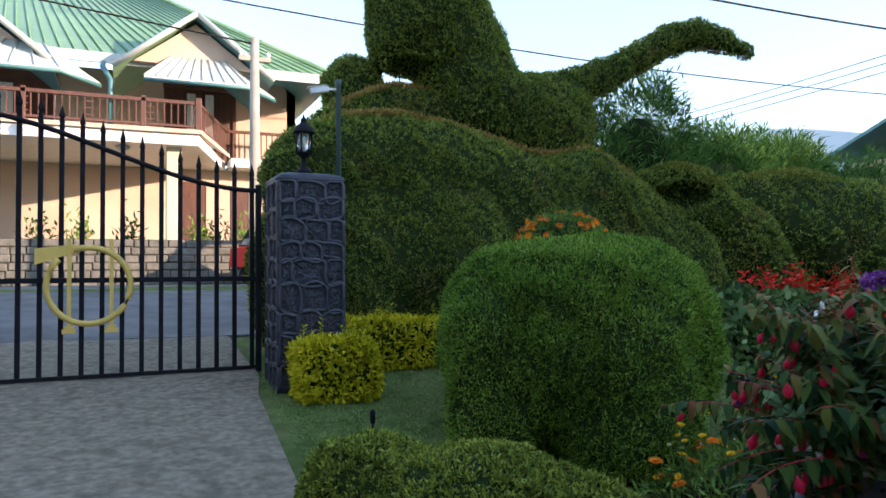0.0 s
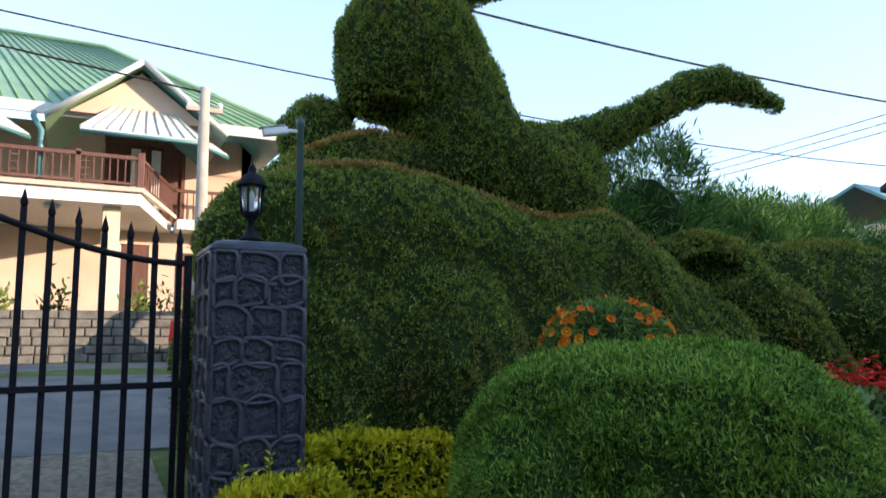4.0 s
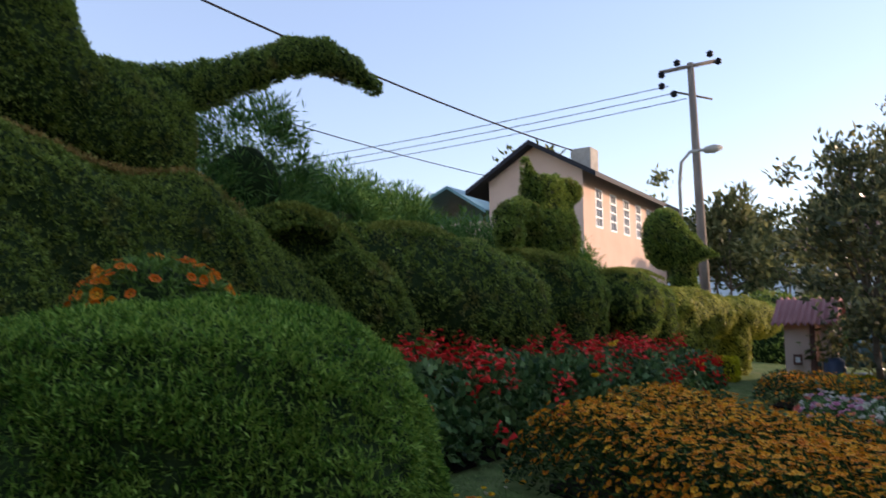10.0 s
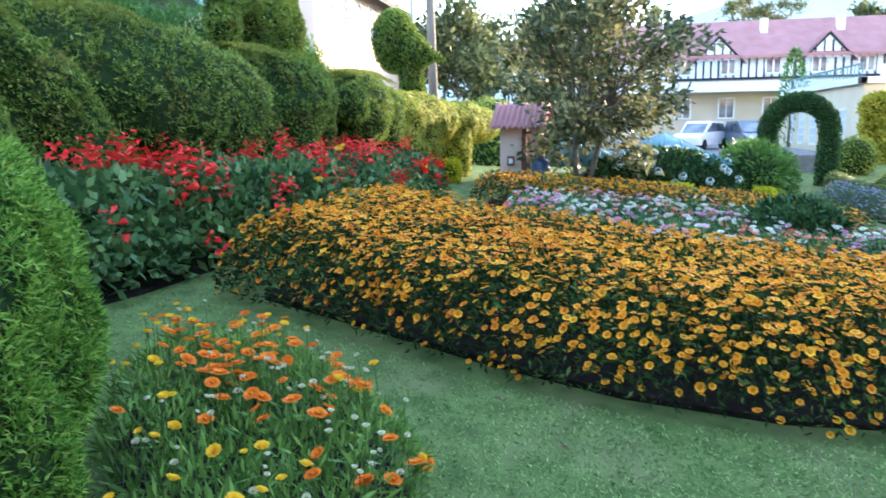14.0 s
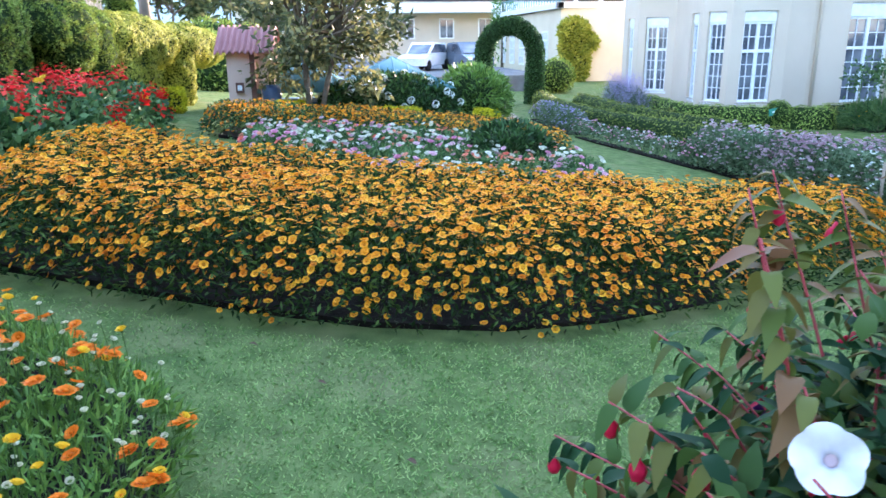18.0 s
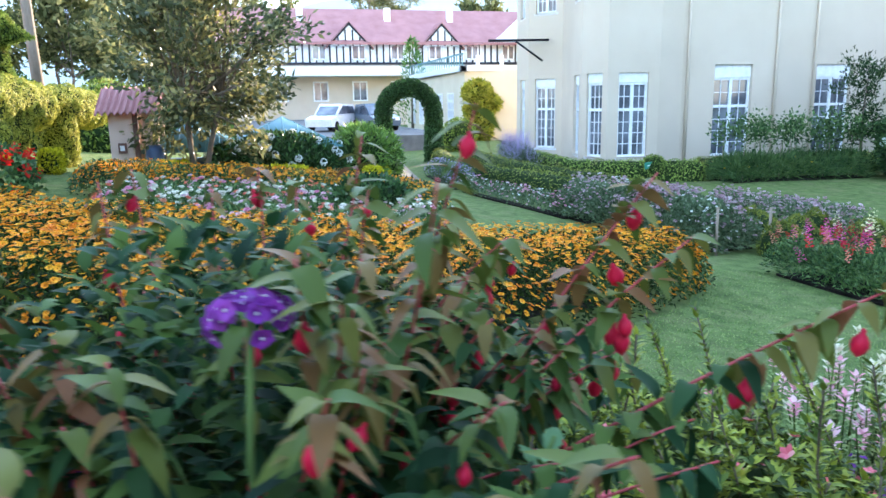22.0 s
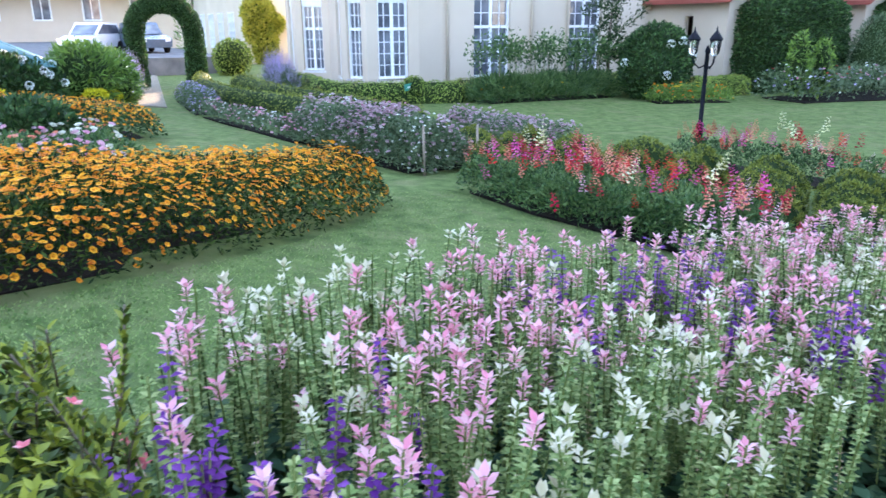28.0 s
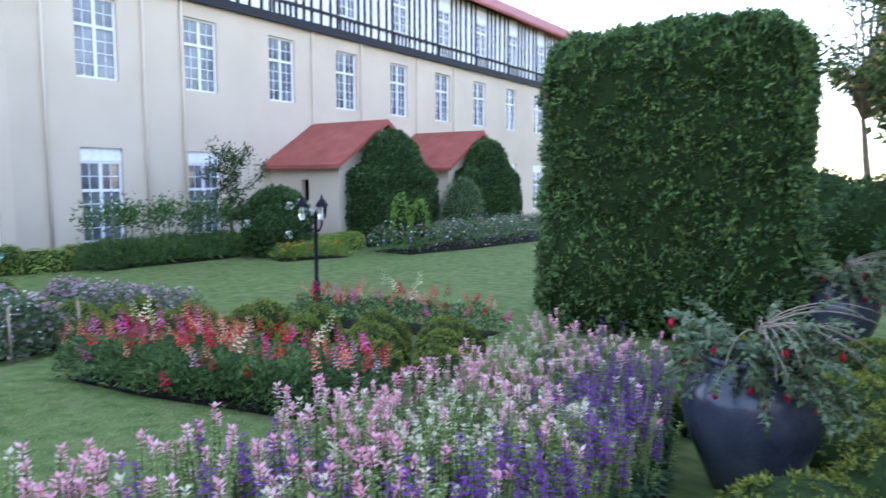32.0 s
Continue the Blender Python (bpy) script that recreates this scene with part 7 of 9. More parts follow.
def tree(name, x, y, height, trunks, crown, leaf_n, L, W, leaf, label, seed, clumps=40, clump_r=0.5, z0=None):
    """Trunks that fork into limbs, and leaves in many clumps along the limb ends."""
    rng = np.random.default_rng(seed)
    g = gz(x, y) if z0 is None else z0
    top = empty(name, Matrix.Translation((x, y, g)), label, "tree")
    bm = bmesh.new()
    ends = []
    for k in range(trunks):
        a = 2 * math.pi * k / trunks + rng.uniform(0, 1)
        base = Vector((0.12 * math.cos(a) * (trunks > 1), 0.12 * math.sin(a) * (trunks > 1), -0.1))
        fork = base + Vector((crown[0] * 0.25 * math.cos(a), crown[0] * 0.25 * math.sin(a), height * rng.uniform(0.3, 0.42)))
        tube([base, base.lerp(fork, 0.5) + Vector((0.05, 0.03, 0)), fork], [0.035 * height / 2.5, 0.028 * height / 2.5, 0.02 * height / 2.5], 8, bm)
        for j in range(max(5, clumps // trunks // 3)):
            b = rng.uniform(0, 2 * math.pi)
            rr, zz = math.sqrt(rng.random()), rng.uniform(0.04, 1)
            prof = max(0.12, math.sin(math.pi * min(1, max(0.0, 0.16 + 0.8 * zz)))) ** 0.7
            e = Vector((crown[0] * rr * prof * math.cos(b), crown[0] * rr * prof * math.sin(b), crown[1] + (height - crown[1]) * zz - 0.1))
            mid = fork.lerp(e, 0.5) + Vector(rng.normal(0, 0.12, 3))
            tube([fork, mid, e], [0.016 * height / 2.5, 0.01 * height / 2.5, 0.004 * height / 2.5], 5, bm)
            ends += [e, mid.lerp(e, 0.55), e + Vector(rng.normal(0, clump_r, 3))]
    part("trunk", bm, M_TRUNK, top)
    ends = np.array([e[:] for e in ends])
    i = rng.integers(0, len(ends), leaf_n)
    p = ends[i] + rng.normal(0, clump_r * 0.55, (leaf_n, 3)) * np.array([1, 1, 0.75])
    v, f = blades(p, unit(p - np.array([0, 0, height * 0.5])), L, W, rng, spread=0.9, up=0.2)
    put("crown", mesh_np(name + "_leaves", v, f), leaf, top, kind="stuff")
    return top


tree("magnolia_tree", 18.4, 2.5, 5.25, 3, (2.35, 0.9), 10500, 0.19, 0.078, M_TREE_LEAF, "multi-stemmed evergreen tree with glossy leaves", 71, 190, 0.36)

# flower arch
ax, ay = 30.5, -5.0
ar = []
for k in range(0, 181, 15):
    ar.append((ay - 1.05 * math.cos(radians(k)), 1.25 + 1.05 * math.sin(radians(k))))
items = [("c", (ax, ar[i][0], ar[i][1]), (ax, ar[i + 1][0], ar[i + 1][1]), 0.34, 0.34) for i in range(len(ar) - 1)]
items += [("c", (ax, ay - 1.05, -0.7), (ax, ay - 1.05, 1.25), 0.42, 0.36), ("c", (ax, ay + 1.05, -0.7), (ax, ay + 1.05, 1.25), 0.36, 0.34)]
clipped("flower_arch", shape(items, 0.1), (29.6, -7.2, -0.8), (31.5, -2.8, 3.2), 0.12, 14000, 0.08, 0.04, M_LEAF, M_HEDGE_CORE, "leafy green garden arch over the path", "arch", seed=72, spread=0.8)

# conifers behind the topiary
def conifer(x, y, height, r, seed, leaf=M_CONIFER, n=6000, label="feathery dark green conifer behind the hedge", L=0.22, z0=None):
    rng = np.random.default_rng(seed)
    g = gz(x, y) if z0 is None else z0
    top = empty("conifer", Matrix.Translation((x, y, g)), label, "tree", "conifers")
    part("trunk", tube([(0, 0, -0.1), (0, 0, height * 0.9)], [0.03 * height, 0.006 * height], 8), M_TRUNK, top)
    t = rng.random(n) ** 0.8
    b = rng.integers(0, 26, n) * 2.4 + rng.normal(0, 0.18, n)
    rad = r * (1 - t) ** 0.75 * np.sqrt(rng.uniform(0.25, 1.25, n)) + 0.05
    p = np.stack([rad * np.cos(b), rad * np.sin(b), height * (0.08 + 0.92 * t)], 1)
    d = unit(np.stack([np.cos(b), np.sin(b), np.full(n, 0.75)], 1))
    v, f = blades(p, d, L, L * 0.22, rng, spread=0.35)
    put("foliage", mesh_np("conifer_leaves", v, f), leaf, top, kind="stuff")
    return top




def juniper(x, y, height, r, seed, n=30000):
    """A spreading juniper: many feathery plumes rising outward."""
    rng = np.random.default_rng(seed)
    top = empty("juniper", Matrix.Translation((x, y, gz(x, y))), "feathery dark green juniper growing behind the hedge", "tree", "junipers")
    items = [("e", (0, 0, height * 0.40), (r, r * 0.9, height * 0.45))]
    for k in range(7):
        a = rng.uniform(0, 6.283)
        items.append(("e", (0.65 * r * math.cos(a), 0.55 * r * math.sin(a), height * rng.uniform(0.45, 0.78)), (0.5 * r, 0.5 * r, 0.22 * height)))
    body = shape(items, 0.12, lumps=0.10, wave=0.22)
    lo, hi = (-r * 1.5, -r * 1.5, -0.1), (r * 1.5, r * 1.5, height * 1.12)
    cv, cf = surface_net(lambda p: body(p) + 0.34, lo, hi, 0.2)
    put("dark_core", smooth(mesh_np("juniper_core", cv, cf)), M_HEDGE_CORE, top)
    # flat feathery sprays over the whole crown, longer ones rising from the top
    m = n // 16
    sp, sn = on_skin(body, lo, hi, m, rng, 0.3)
    sd = unit(sn * 0.7 + np.array([0, 0, 0.55]) + 0.35 * rng.normal(size=(m, 3)))
    sl_ = rng.uniform(0.18, 0.38, m) * (1 + 0.9 * np.clip((sp[:, 2] - height * 0.72) / (height * 0.25), 0, 1))
    i = rng.integers(0, m, n)
    t, sg = rng.random(n), rng.uniform(-1, 1, n)
    d = sd[i]
    side = unit(np.cross(d, sn[i] + 0.3 * rng.normal(size=(n, 3))))
    p = sp[i] - sn[i] * 0.12 + d * (sl_[i] * t)[:, None] + side * (sg * 0.13 * (1.05 - t))[:, None]
    v, f = blades(p, unit(d + side * (0.7 * np.sign(sg))[:, None]), 0.15, 0.02, rng, spread=0.28)
    put("foliage", mesh_np("juniper_leaves", v, f), M_CONIFER, top, kind="stuff")
    part("trunk", tube([(0, 0, -0.1), (0, 0, height * 0.6)], [0.09, 0.04], 7), M_TRUNK, top)


for i, (x, y, h, r) in enumerate([(7.0, 9.7, 3.6, 1.5), (8.7, 9.9, 3.3, 1.5), (10.2, 9.8, 3.4, 1.4), (11.8, 9.9, 3.1, 1.5), (13.4, 9.9, 2.8, 1.4), (16.2, 8.9, 2.7, 1.2), (17.4, 8.7, 2.5, 1.1), (18.4, 8.6, 2.3, 1.0)]):
    juniper(x, y, h, r, 100 + i)

# trees beyond, hills
for i, (x, y, h) in enumerate([(50, 12, 9), (56, 6, 8), (62, 10, 10), (70, 14, 9), (58, 18, 11), (46, 24, 12)]):
    tree("far_tree", x, y, h, 2, (h * 0.3, h * 0.35), 2500, 0.5, 0.25, M_FAR_LEAF, "tall sunlit gum tree in the distance", 110 + i, 40, 0.9)
hv = []
for k in range(60):
    a = radians(-40 + k * 2.6)
    hv.append((math.sin(a), math.cos(a), 88 + 16 * math.sin(k * 0.23) + 7 * math.sin(k * 0.61)))
V = np.array([(600 * c, 600 * s, -5) for s, c, h in [(y, x, z) for x, y, z in hv]] + [(600 * c, 600 * s, h) for s, c, h in [(y, x, z) for x, y, z in hv]] + [(900 * c, 900 * s, h * 1.3) for s, c, h in [(y, x, z) for x, y, z in hv]])
n_ = 60
Fq = [(i, i + 1, n_ + i + 1, n_ + i) for i in range(n_ - 1)] + [(n_ + i, n_ + i + 1, 2 * n_ + i + 1, 2 * n_ + i) for i in range(n_ - 1)]
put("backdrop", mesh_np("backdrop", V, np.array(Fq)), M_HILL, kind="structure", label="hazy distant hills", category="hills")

# terrace wing and far hotel wing
tw = empty("terrace_wing", Matrix.Translation((46.0, -14, -0.9)), "cream single-storey wing with a roof terrace", "building")
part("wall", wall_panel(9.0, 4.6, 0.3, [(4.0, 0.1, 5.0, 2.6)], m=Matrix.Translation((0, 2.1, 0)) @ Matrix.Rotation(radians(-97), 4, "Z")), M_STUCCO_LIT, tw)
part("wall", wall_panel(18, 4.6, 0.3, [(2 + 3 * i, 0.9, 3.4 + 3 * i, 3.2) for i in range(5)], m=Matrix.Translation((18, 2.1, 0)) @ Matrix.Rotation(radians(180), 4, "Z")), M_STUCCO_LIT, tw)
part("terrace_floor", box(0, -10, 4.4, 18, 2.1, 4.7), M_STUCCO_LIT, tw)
part("cornice", box(-0.3, -9, 4.5, 0.1, 2.4, 4.85, 0.02), M_WHITEPAINT, tw)
part("cornice", box(-0.3, 2.0, 4.5, 18, 2.4, 4.85, 0.02), M_WHITEPAINT, tw)
far = empty("far_hotel_wing", Matrix.Translation((84, 0, -0.9)), "long hotel wing with half-timbered floor and faded red roof", "building")
part("wall", box(0, -34, 0, 10, 12, 7.0), M_STUCCO, far)
part("timbered_wall", box(-0.15, -34, 7.0, 10, 12, 9.5), M_WHITEPAINT, far)
plane("roof", [(-1.2, -34, 9.3), (5, -34, 13.5), (5, 12, 13.5), (-1.2, 12, 9.3)], M_ROOF_PINK, far, 0.3)
for k in range(60):
    y = -33 + k * 0.75
    part("timber_post", box(-0.3, y, 7.15, -0.15, y + 0.16, 9.4), M_TIMBER, far)
part("timber_rail", box(-0.32, -34, 6.9, -0.15, 12, 7.15), M_TIMBER, far)

# tall trees along the far side of the grounds
for i, (x, y, h, r) in enumerate([(2.6, -52, 20, 3.4), (0.2, -46, 17, 3.0), (-6, -45, 18, 4)]):
    tree("tall_pine", x, y, h, 1, (r, h * 0.35), 4200, 0.7, 0.14, M_DARK_TREE, "tall dark pine at the edge of the grounds", 130 + i, 60, 1.0)
for i in range(5):
    x = -30 + i * 7.5
    tree("tall_tree", x, -70 + (i % 2) * 5, 13 + (i * 7 % 3) * 1.5, 1, (4.6, 5.0), 3600, 1.2, 0.6, M_DARK_TREE, "tall leafy tree in the belt beyond the grounds", 140 + i, 70, 1.3)
tree("flat_pine", 105, -16.6, 26, 1, (7.0, 14.0), 9000, 0.6, 0.12, M_FAR_LEAF, "tall flat-topped pine beyond the far wing", 160, 36, 0.9)
for i, (x, y, h) in enumerate([(100, -2, 17), (98, 8, 16), (104, -32, 17), (96, -44, 16)]):
    tree("far_tree", x, y, h, 1, (4.5, 8.0), 2500, 0.8, 0.4, M_FAR_LEAF, "tall tree behind the far wing", 165 + i, 40, 1.1)

# ---------- close plants ----------
def bud_form():
    return lathe([(0.0, 0.0), (0.004, -0.004), (0.005, -0.010), (0.013, -0.020), (0.0155, -0.030), (0.011, -0.042), (0.0, -0.052)], 7)


def fuchsia(x, y, zr):
    rng = np.random.default_rng(52)
    top = empty("fuchsia", Matrix(), "bushy fuchsia with red stems and buds in a jar", "shrub")
    stems, bm = [], bmesh.new()
    spec = [(rng.uniform(0, 6.283), rng.uniform(0.75, 1.52), rng.uniform(0.46, 0.72), rng.uniform(0.6, 1.7)) for _ in range(190)]
    spec += [(rng.uniform(0, 6.283), rng.uniform(0.2, 0.8), rng.uniform(0.36, 0.5), rng.uniform(0.9, 2.0)) for _ in range(60)]
    # long shoots that reach out over the lawn and to the side
    spec = [(a_, l_, n_s * (0.78 if math.sin(a_) > 0.3 else 1.0), g_s) for a_, l_, n_s, g_s in spec]
    spec += [(1.7, 0.0, 0.46, 0.5), (-0.9, 0.85, 0.80, 0.5), (-1.2, 0.7, 0.72, 0.9), (2.6, 0.9, 0.65, 1.4), (0.6, 1.35, 0.72, 0.2), (-0.2, 1.3, 0.72, 0.3), (-1.6, 0.6, 0.62, 1.0), (1.2, 1.25, 0.7, 0.3)]
    spec += [(-1.7, 1.05, 0.85, 0.6), (-1.9, 0.95, 0.92, 0.7), (-1.75, 1.15, 0.8, 0.8), (0.3, 1.3, 0.74, 0.5), (-0.6, 1.3, 0.80, 0.4), (-2.4, 1.3, 0.76, 0.5), (-1.3, 1.35, 0.84, 0.4), (0.0, 1.2, 0.7, 0.6)]
    for az_, lf, ln_s, sg in spec:
        b = (x + 0.18 * math.cos(az_), y + 0.18 * math.sin(az_), zr - 0.1)
        st = arching_stem(b, az_, lf, ln_s, sg, rng=rng)
        stems.append(st)
        part("stem", tube([Vector(p) for p in st], list(np.linspace(0.0040, 0.0014, len(st))), 5), M_STEM_RED, top)
    P, D, S = along(stems, 0.020, rng)
    flower = np.array([1.979, 1.576, 1.38])
    far_off = np.linalg.norm(P - flower - np.array([-0.06, 0.02, 0.05]), axis=1) > 0.14
    # a gap in the growth over the chipped side of the rim
    far_off &= sdf_capsule(P, (1.93, 0.9, 1.06), (1.45, 0.78, 1.28), 0.09, 0.07) > 0
    P, D, S = P[far_off], D[far_off], S[far_off]
    dirs = S * 0.95 + D * 0.35 + np.array([0, 0, 0.05]) + rng.normal(0, 0.28, P.shape)
    T = frames_from(dirs, np.tile([0, 0, 1.0], (len(P), 1)) + rng.normal(0, 0.2, P.shape), rng, (0.6, 1.2))
    young = (P[:, 2] > zr + 0.34) | (rng.random(len(P)) < 0.22)
    form = leaf_form(0.041, 0.0245, 1.2, 0.3, 5)
    for sel, mt_, nm in ((~young, M_FUCHSIA_LEAF, "foliage"), (young, M_FUCHSIA_TIP, "young_foliage")):
        v, f = stamp(*form, P[sel], T[sel])
        put(nm, smooth(mesh_np("fuchsia_" + nm, v, f)), mt_, top, kind="stuff")
    # older leaves that fill the middle of the bush
    q = rng.normal(0, 1, (3400, 3))
    q = unit(q) * (rng.random(3400) ** 0.4)[:, None] * np.array([0.33, 0.36, 0.40]) + np.array([x, y, zr + 0.10])
    q = q[(q[:, 2] > zr - 0.12) & (sdf_capsule(q, (1.93, 0.9, 1.06), (1.45, 0.78, 1.28), 0.1, 0.08) > 0)]
    dq = unit(q - np.array([x, y, zr - 0.25])) + rng.normal(0, 0.4, q.shape)
    v, f = stamp(*leaf_form(0.04, 0.021, 0.8, 0.25, 3), q, frames_from(dq, np.tile([0, 0, 1.0], (len(q), 1)), rng))
    put("underleaf_mass", smooth(mesh_np("under_leaves", v, f)), M_FUCHSIA_LEAF, top, kind="stuff")
    bud = from_bm("bud", bud_form())
    n = len(P)
    for i in rng.choice(np.where((P[:, 2] > zr) & (np.hypot(P[:, 0] - x, P[:, 1] - y) > 0.2))[0], 480, replace=False):
        p = P[i] + np.array([rng.normal(0, 0.01), rng.normal(0, 0.01), -rng.uniform(0.015, 0.04)])
        s = rng.uniform(0.5, 0.9)
        put("bud", bud, M_BUD, top, at=Matrix.Translation(p) @ Euler((rng.normal(0, 0.25), rng.normal(0, 0.25), 0)).to_matrix().to_4x4() @ Matrix.Diagonal((s, s, s, 1)))
    # open flowers: four red sepals over a violet skirt
    sep = leaf_form(0.03, 0.012, 0.3, 0.2, 3)
    for i in rng.choice(np.where(P[:, 2] > zr + 0.05)[0], 22, replace=False):
        fl = new("open_flower")
        fl.parent = top
        fl.matrix_basis = Matrix.Translation(P[i] - np.array([0, 0, 0.035]))
        d4 = np.array([(math.cos(a), math.sin(a), -0.35) for a in (0, 1.57, 3.14, 4.71)])
        vv, ff = stamp(*sep, np.tile([0, 0, -0.02], (4, 1)), frames_from(d4, np.tile([0, 0, 1.0], (4, 1)), rng, (0.9, 1.1)))
        put("sepals", mesh_np("sepals", vv, ff), M_BUD, fl)
        part("skirt", lathe([(0.004, -0.02), (0.012, -0.03), (0.012, -0.045)], 7), M_PURPLE if i % 2 else M_HOT, fl)
        part("tube", lathe([(0.003, 0.0), (0.005, -0.012), (0.004, -0.022)], 6), M_BUD, fl)
    return top


M_BUD = petal("fuchsia_bud", (0.52, 0.01, 0.05), (0.74, 0.02, 0.07), (0.85, 0.06, 0.12), 0.35)
fuchsia(2.0, 1.24, gz(2.0, 1.3) + 1.0)


M_VERBENA = petal("verbena_petal", (0.14, 0.02, 0.22), (0.25, 0.04, 0.33), (0.40, 0.10, 0.46))


def verbena_head(parent, p, r=0.04):
    rng = np.random.default_rng(int(abs(p[0]) * 1000))
    top = new("flower_head")
    top.parent = parent
    top.matrix_basis = Matrix.Translation(p)
    q = unit(rng.normal(0, 1, (46, 3)) * np.array([1, 1, 0.6]) + np.array([0, 0, 0.5]))
    v, f = stamp(*rosette(5, 0.011, 0.1, 0.95, 0.17)[:2], q * r * np.array([1, 1, 0.65]), turns(46, rng, 0.15, (0.9, 1.1), q))
    eye = np.tile(rosette(5, 0.011, 0.1, 0.95, 0.17)[2], 46)
    put("floret_mass", mesh_np("florets", v, f, eye), [M_VERBENA, M_WHITE], top, "round head of purple florets with white eyes", kind="stuff")
    part("stalk", tube([(0, 0, 0), (0.01, 0.01, -0.16), (0.03, 0.0, -0.4)], 0.004, 6), M_STEM, top)


def verbena_leaves(x, y, z):
    """Toothed grey-green leaves in opposite pairs up the verbena stalks."""
    rng = np.random.default_rng(77)
    top = empty("verbena_plant", Matrix(), "verbena with toothed leaves and purple flower heads beside the fuchsia", "plant")
    stems = []
    for k in range(26):
        a = rng.uniform(0, 6.283)
        st = arching_stem((x + 0.09 * math.cos(a), y + 0.12 * math.sin(a), z), a, rng.uniform(0.9, 1.5), rng.uniform(0.18, 0.36), 0.5, 9, 0.04, rng)
        stems.append(st)
        part("stem", tube([Vector(q) for q in st], [0.003] * len(st), 5), M_STEM, top)
    P, D, S = along(stems, 0.032, rng, 0.15)
    V, Fs = leaf_form(0.058, 0.026, 0.5, 0.25, 8)
    V = V.copy()
    V[0::3, 1] *= 1 + 0.22 * (np.arange(len(V) // 3) % 2)
    V[2::3, 1] *= 1 + 0.22 * (np.arange(len(V) // 3) % 2)
    v, f = stamp(V, Fs, P, frames_from(S + 0.5 * D + rng.normal(0, 0.2, P.shape), D + 0.01, rng, (0.6, 1.15)))
    put("foliage", mesh_np("verbena_leaves", v, f), M_VERBENA_LEAF, top, kind="stuff")
    for p in ((1.70, 1.19, 1.47), (1.66, 0.98, 1.22), (1.78, 1.02, 1.12)):
        verbena_head(top, p)


M_VERBENA_LEAF = leafy("verbena_leaf", [(0.15, (0.03, 0.075, 0.035)), (0.45, (0.075, 0.16, 0.07)), (0.8, (0.17, 0.29, 0.13))], rough=0.55, deep=False)
verbena_leaves(1.70, 1.08, 1.0)


def petunia(p, face):
    top = empty("petunia", look(p, face) , "single white petunia trumpet flower with a grey throat", "flower")
    bm = bmesh.new()
    rings, n = [], 40
    for k, (r, z) in enumerate(((0.003, 0.030), (0.0055, 0.016), (0.012, 0.003), (0.021, -0.005), (0.029, -0.008))):
        ring = []
        for i in range(n):
            a = 2 * math.pi * i / n
            rr = r * (1 + (0.14 if k == 4 else 0.06 if k == 3 else 0) * abs(math.cos(2.5 * a)))
            ring.append(bm.verts.new((rr * math.cos(a), rr * math.sin(a), z + ((0.005 if k == 4 else 0.0015) * math.sin(5 * a + 1) if k > 2 else 0))))
        rings.append(ring)
    for a, b in zip(rings, rings[1:]):
        for i in range(n):
            bm.faces.new((a[i], a[(i + 1) % n], b[(i + 1) % n], b[i])).smooth = True
    part("corolla", bm, M_PETUNIA, top)
    part("throat", lathe([(0.006, 0.013), (0.002, 0.02)], 10), M_MAUVE, top)
    part("calyx", lathe([(0.003, 0.045), (0.005, 0.03), (0.003, 0.024)], 8), M_STEM, top)


M_PETUNIA = plain("petunia_white", (0.66, 0.66, 0.68), 0.7)
petunia((1.979, 1.576, 1.38), (1.48, 2.10, 1.80))


def whorls(f, lo, hi, count, L, W, leaves, leaf, top, rng, name, up=0.5, mat_young=None):
    p, n = on_skin(f, lo, hi, count, rng)
    P = np.repeat(p - n * rng.uniform(0, 0.15, count)[:, None], leaves, 0)
    N = np.repeat(unit(n + np.array([0, 0, up]) + rng.normal(0, 0.25, n.shape)), leaves, 0)
    a = np.tile(np.arange(leaves) * 2.4, count) + np.repeat(rng.uniform(0, 6, count), leaves)
    u = unit(np.cross(N, np.array([0.31, 0.77, 0.2])))
    w = np.cross(N, u)
    d = u * np.cos(a)[:, None] + w * np.sin(a)[:, None] + N * rng.uniform(0.25, 1.1, len(P))[:, None]
    v, f_ = stamp(*leaf_form(L, W, 0.15, 0.25, 2), P, frames_from(d, N, rng, (0.7, 1.2)))
    put("foliage", mesh_np(name, v, f_), leaf, top, kind="stuff")


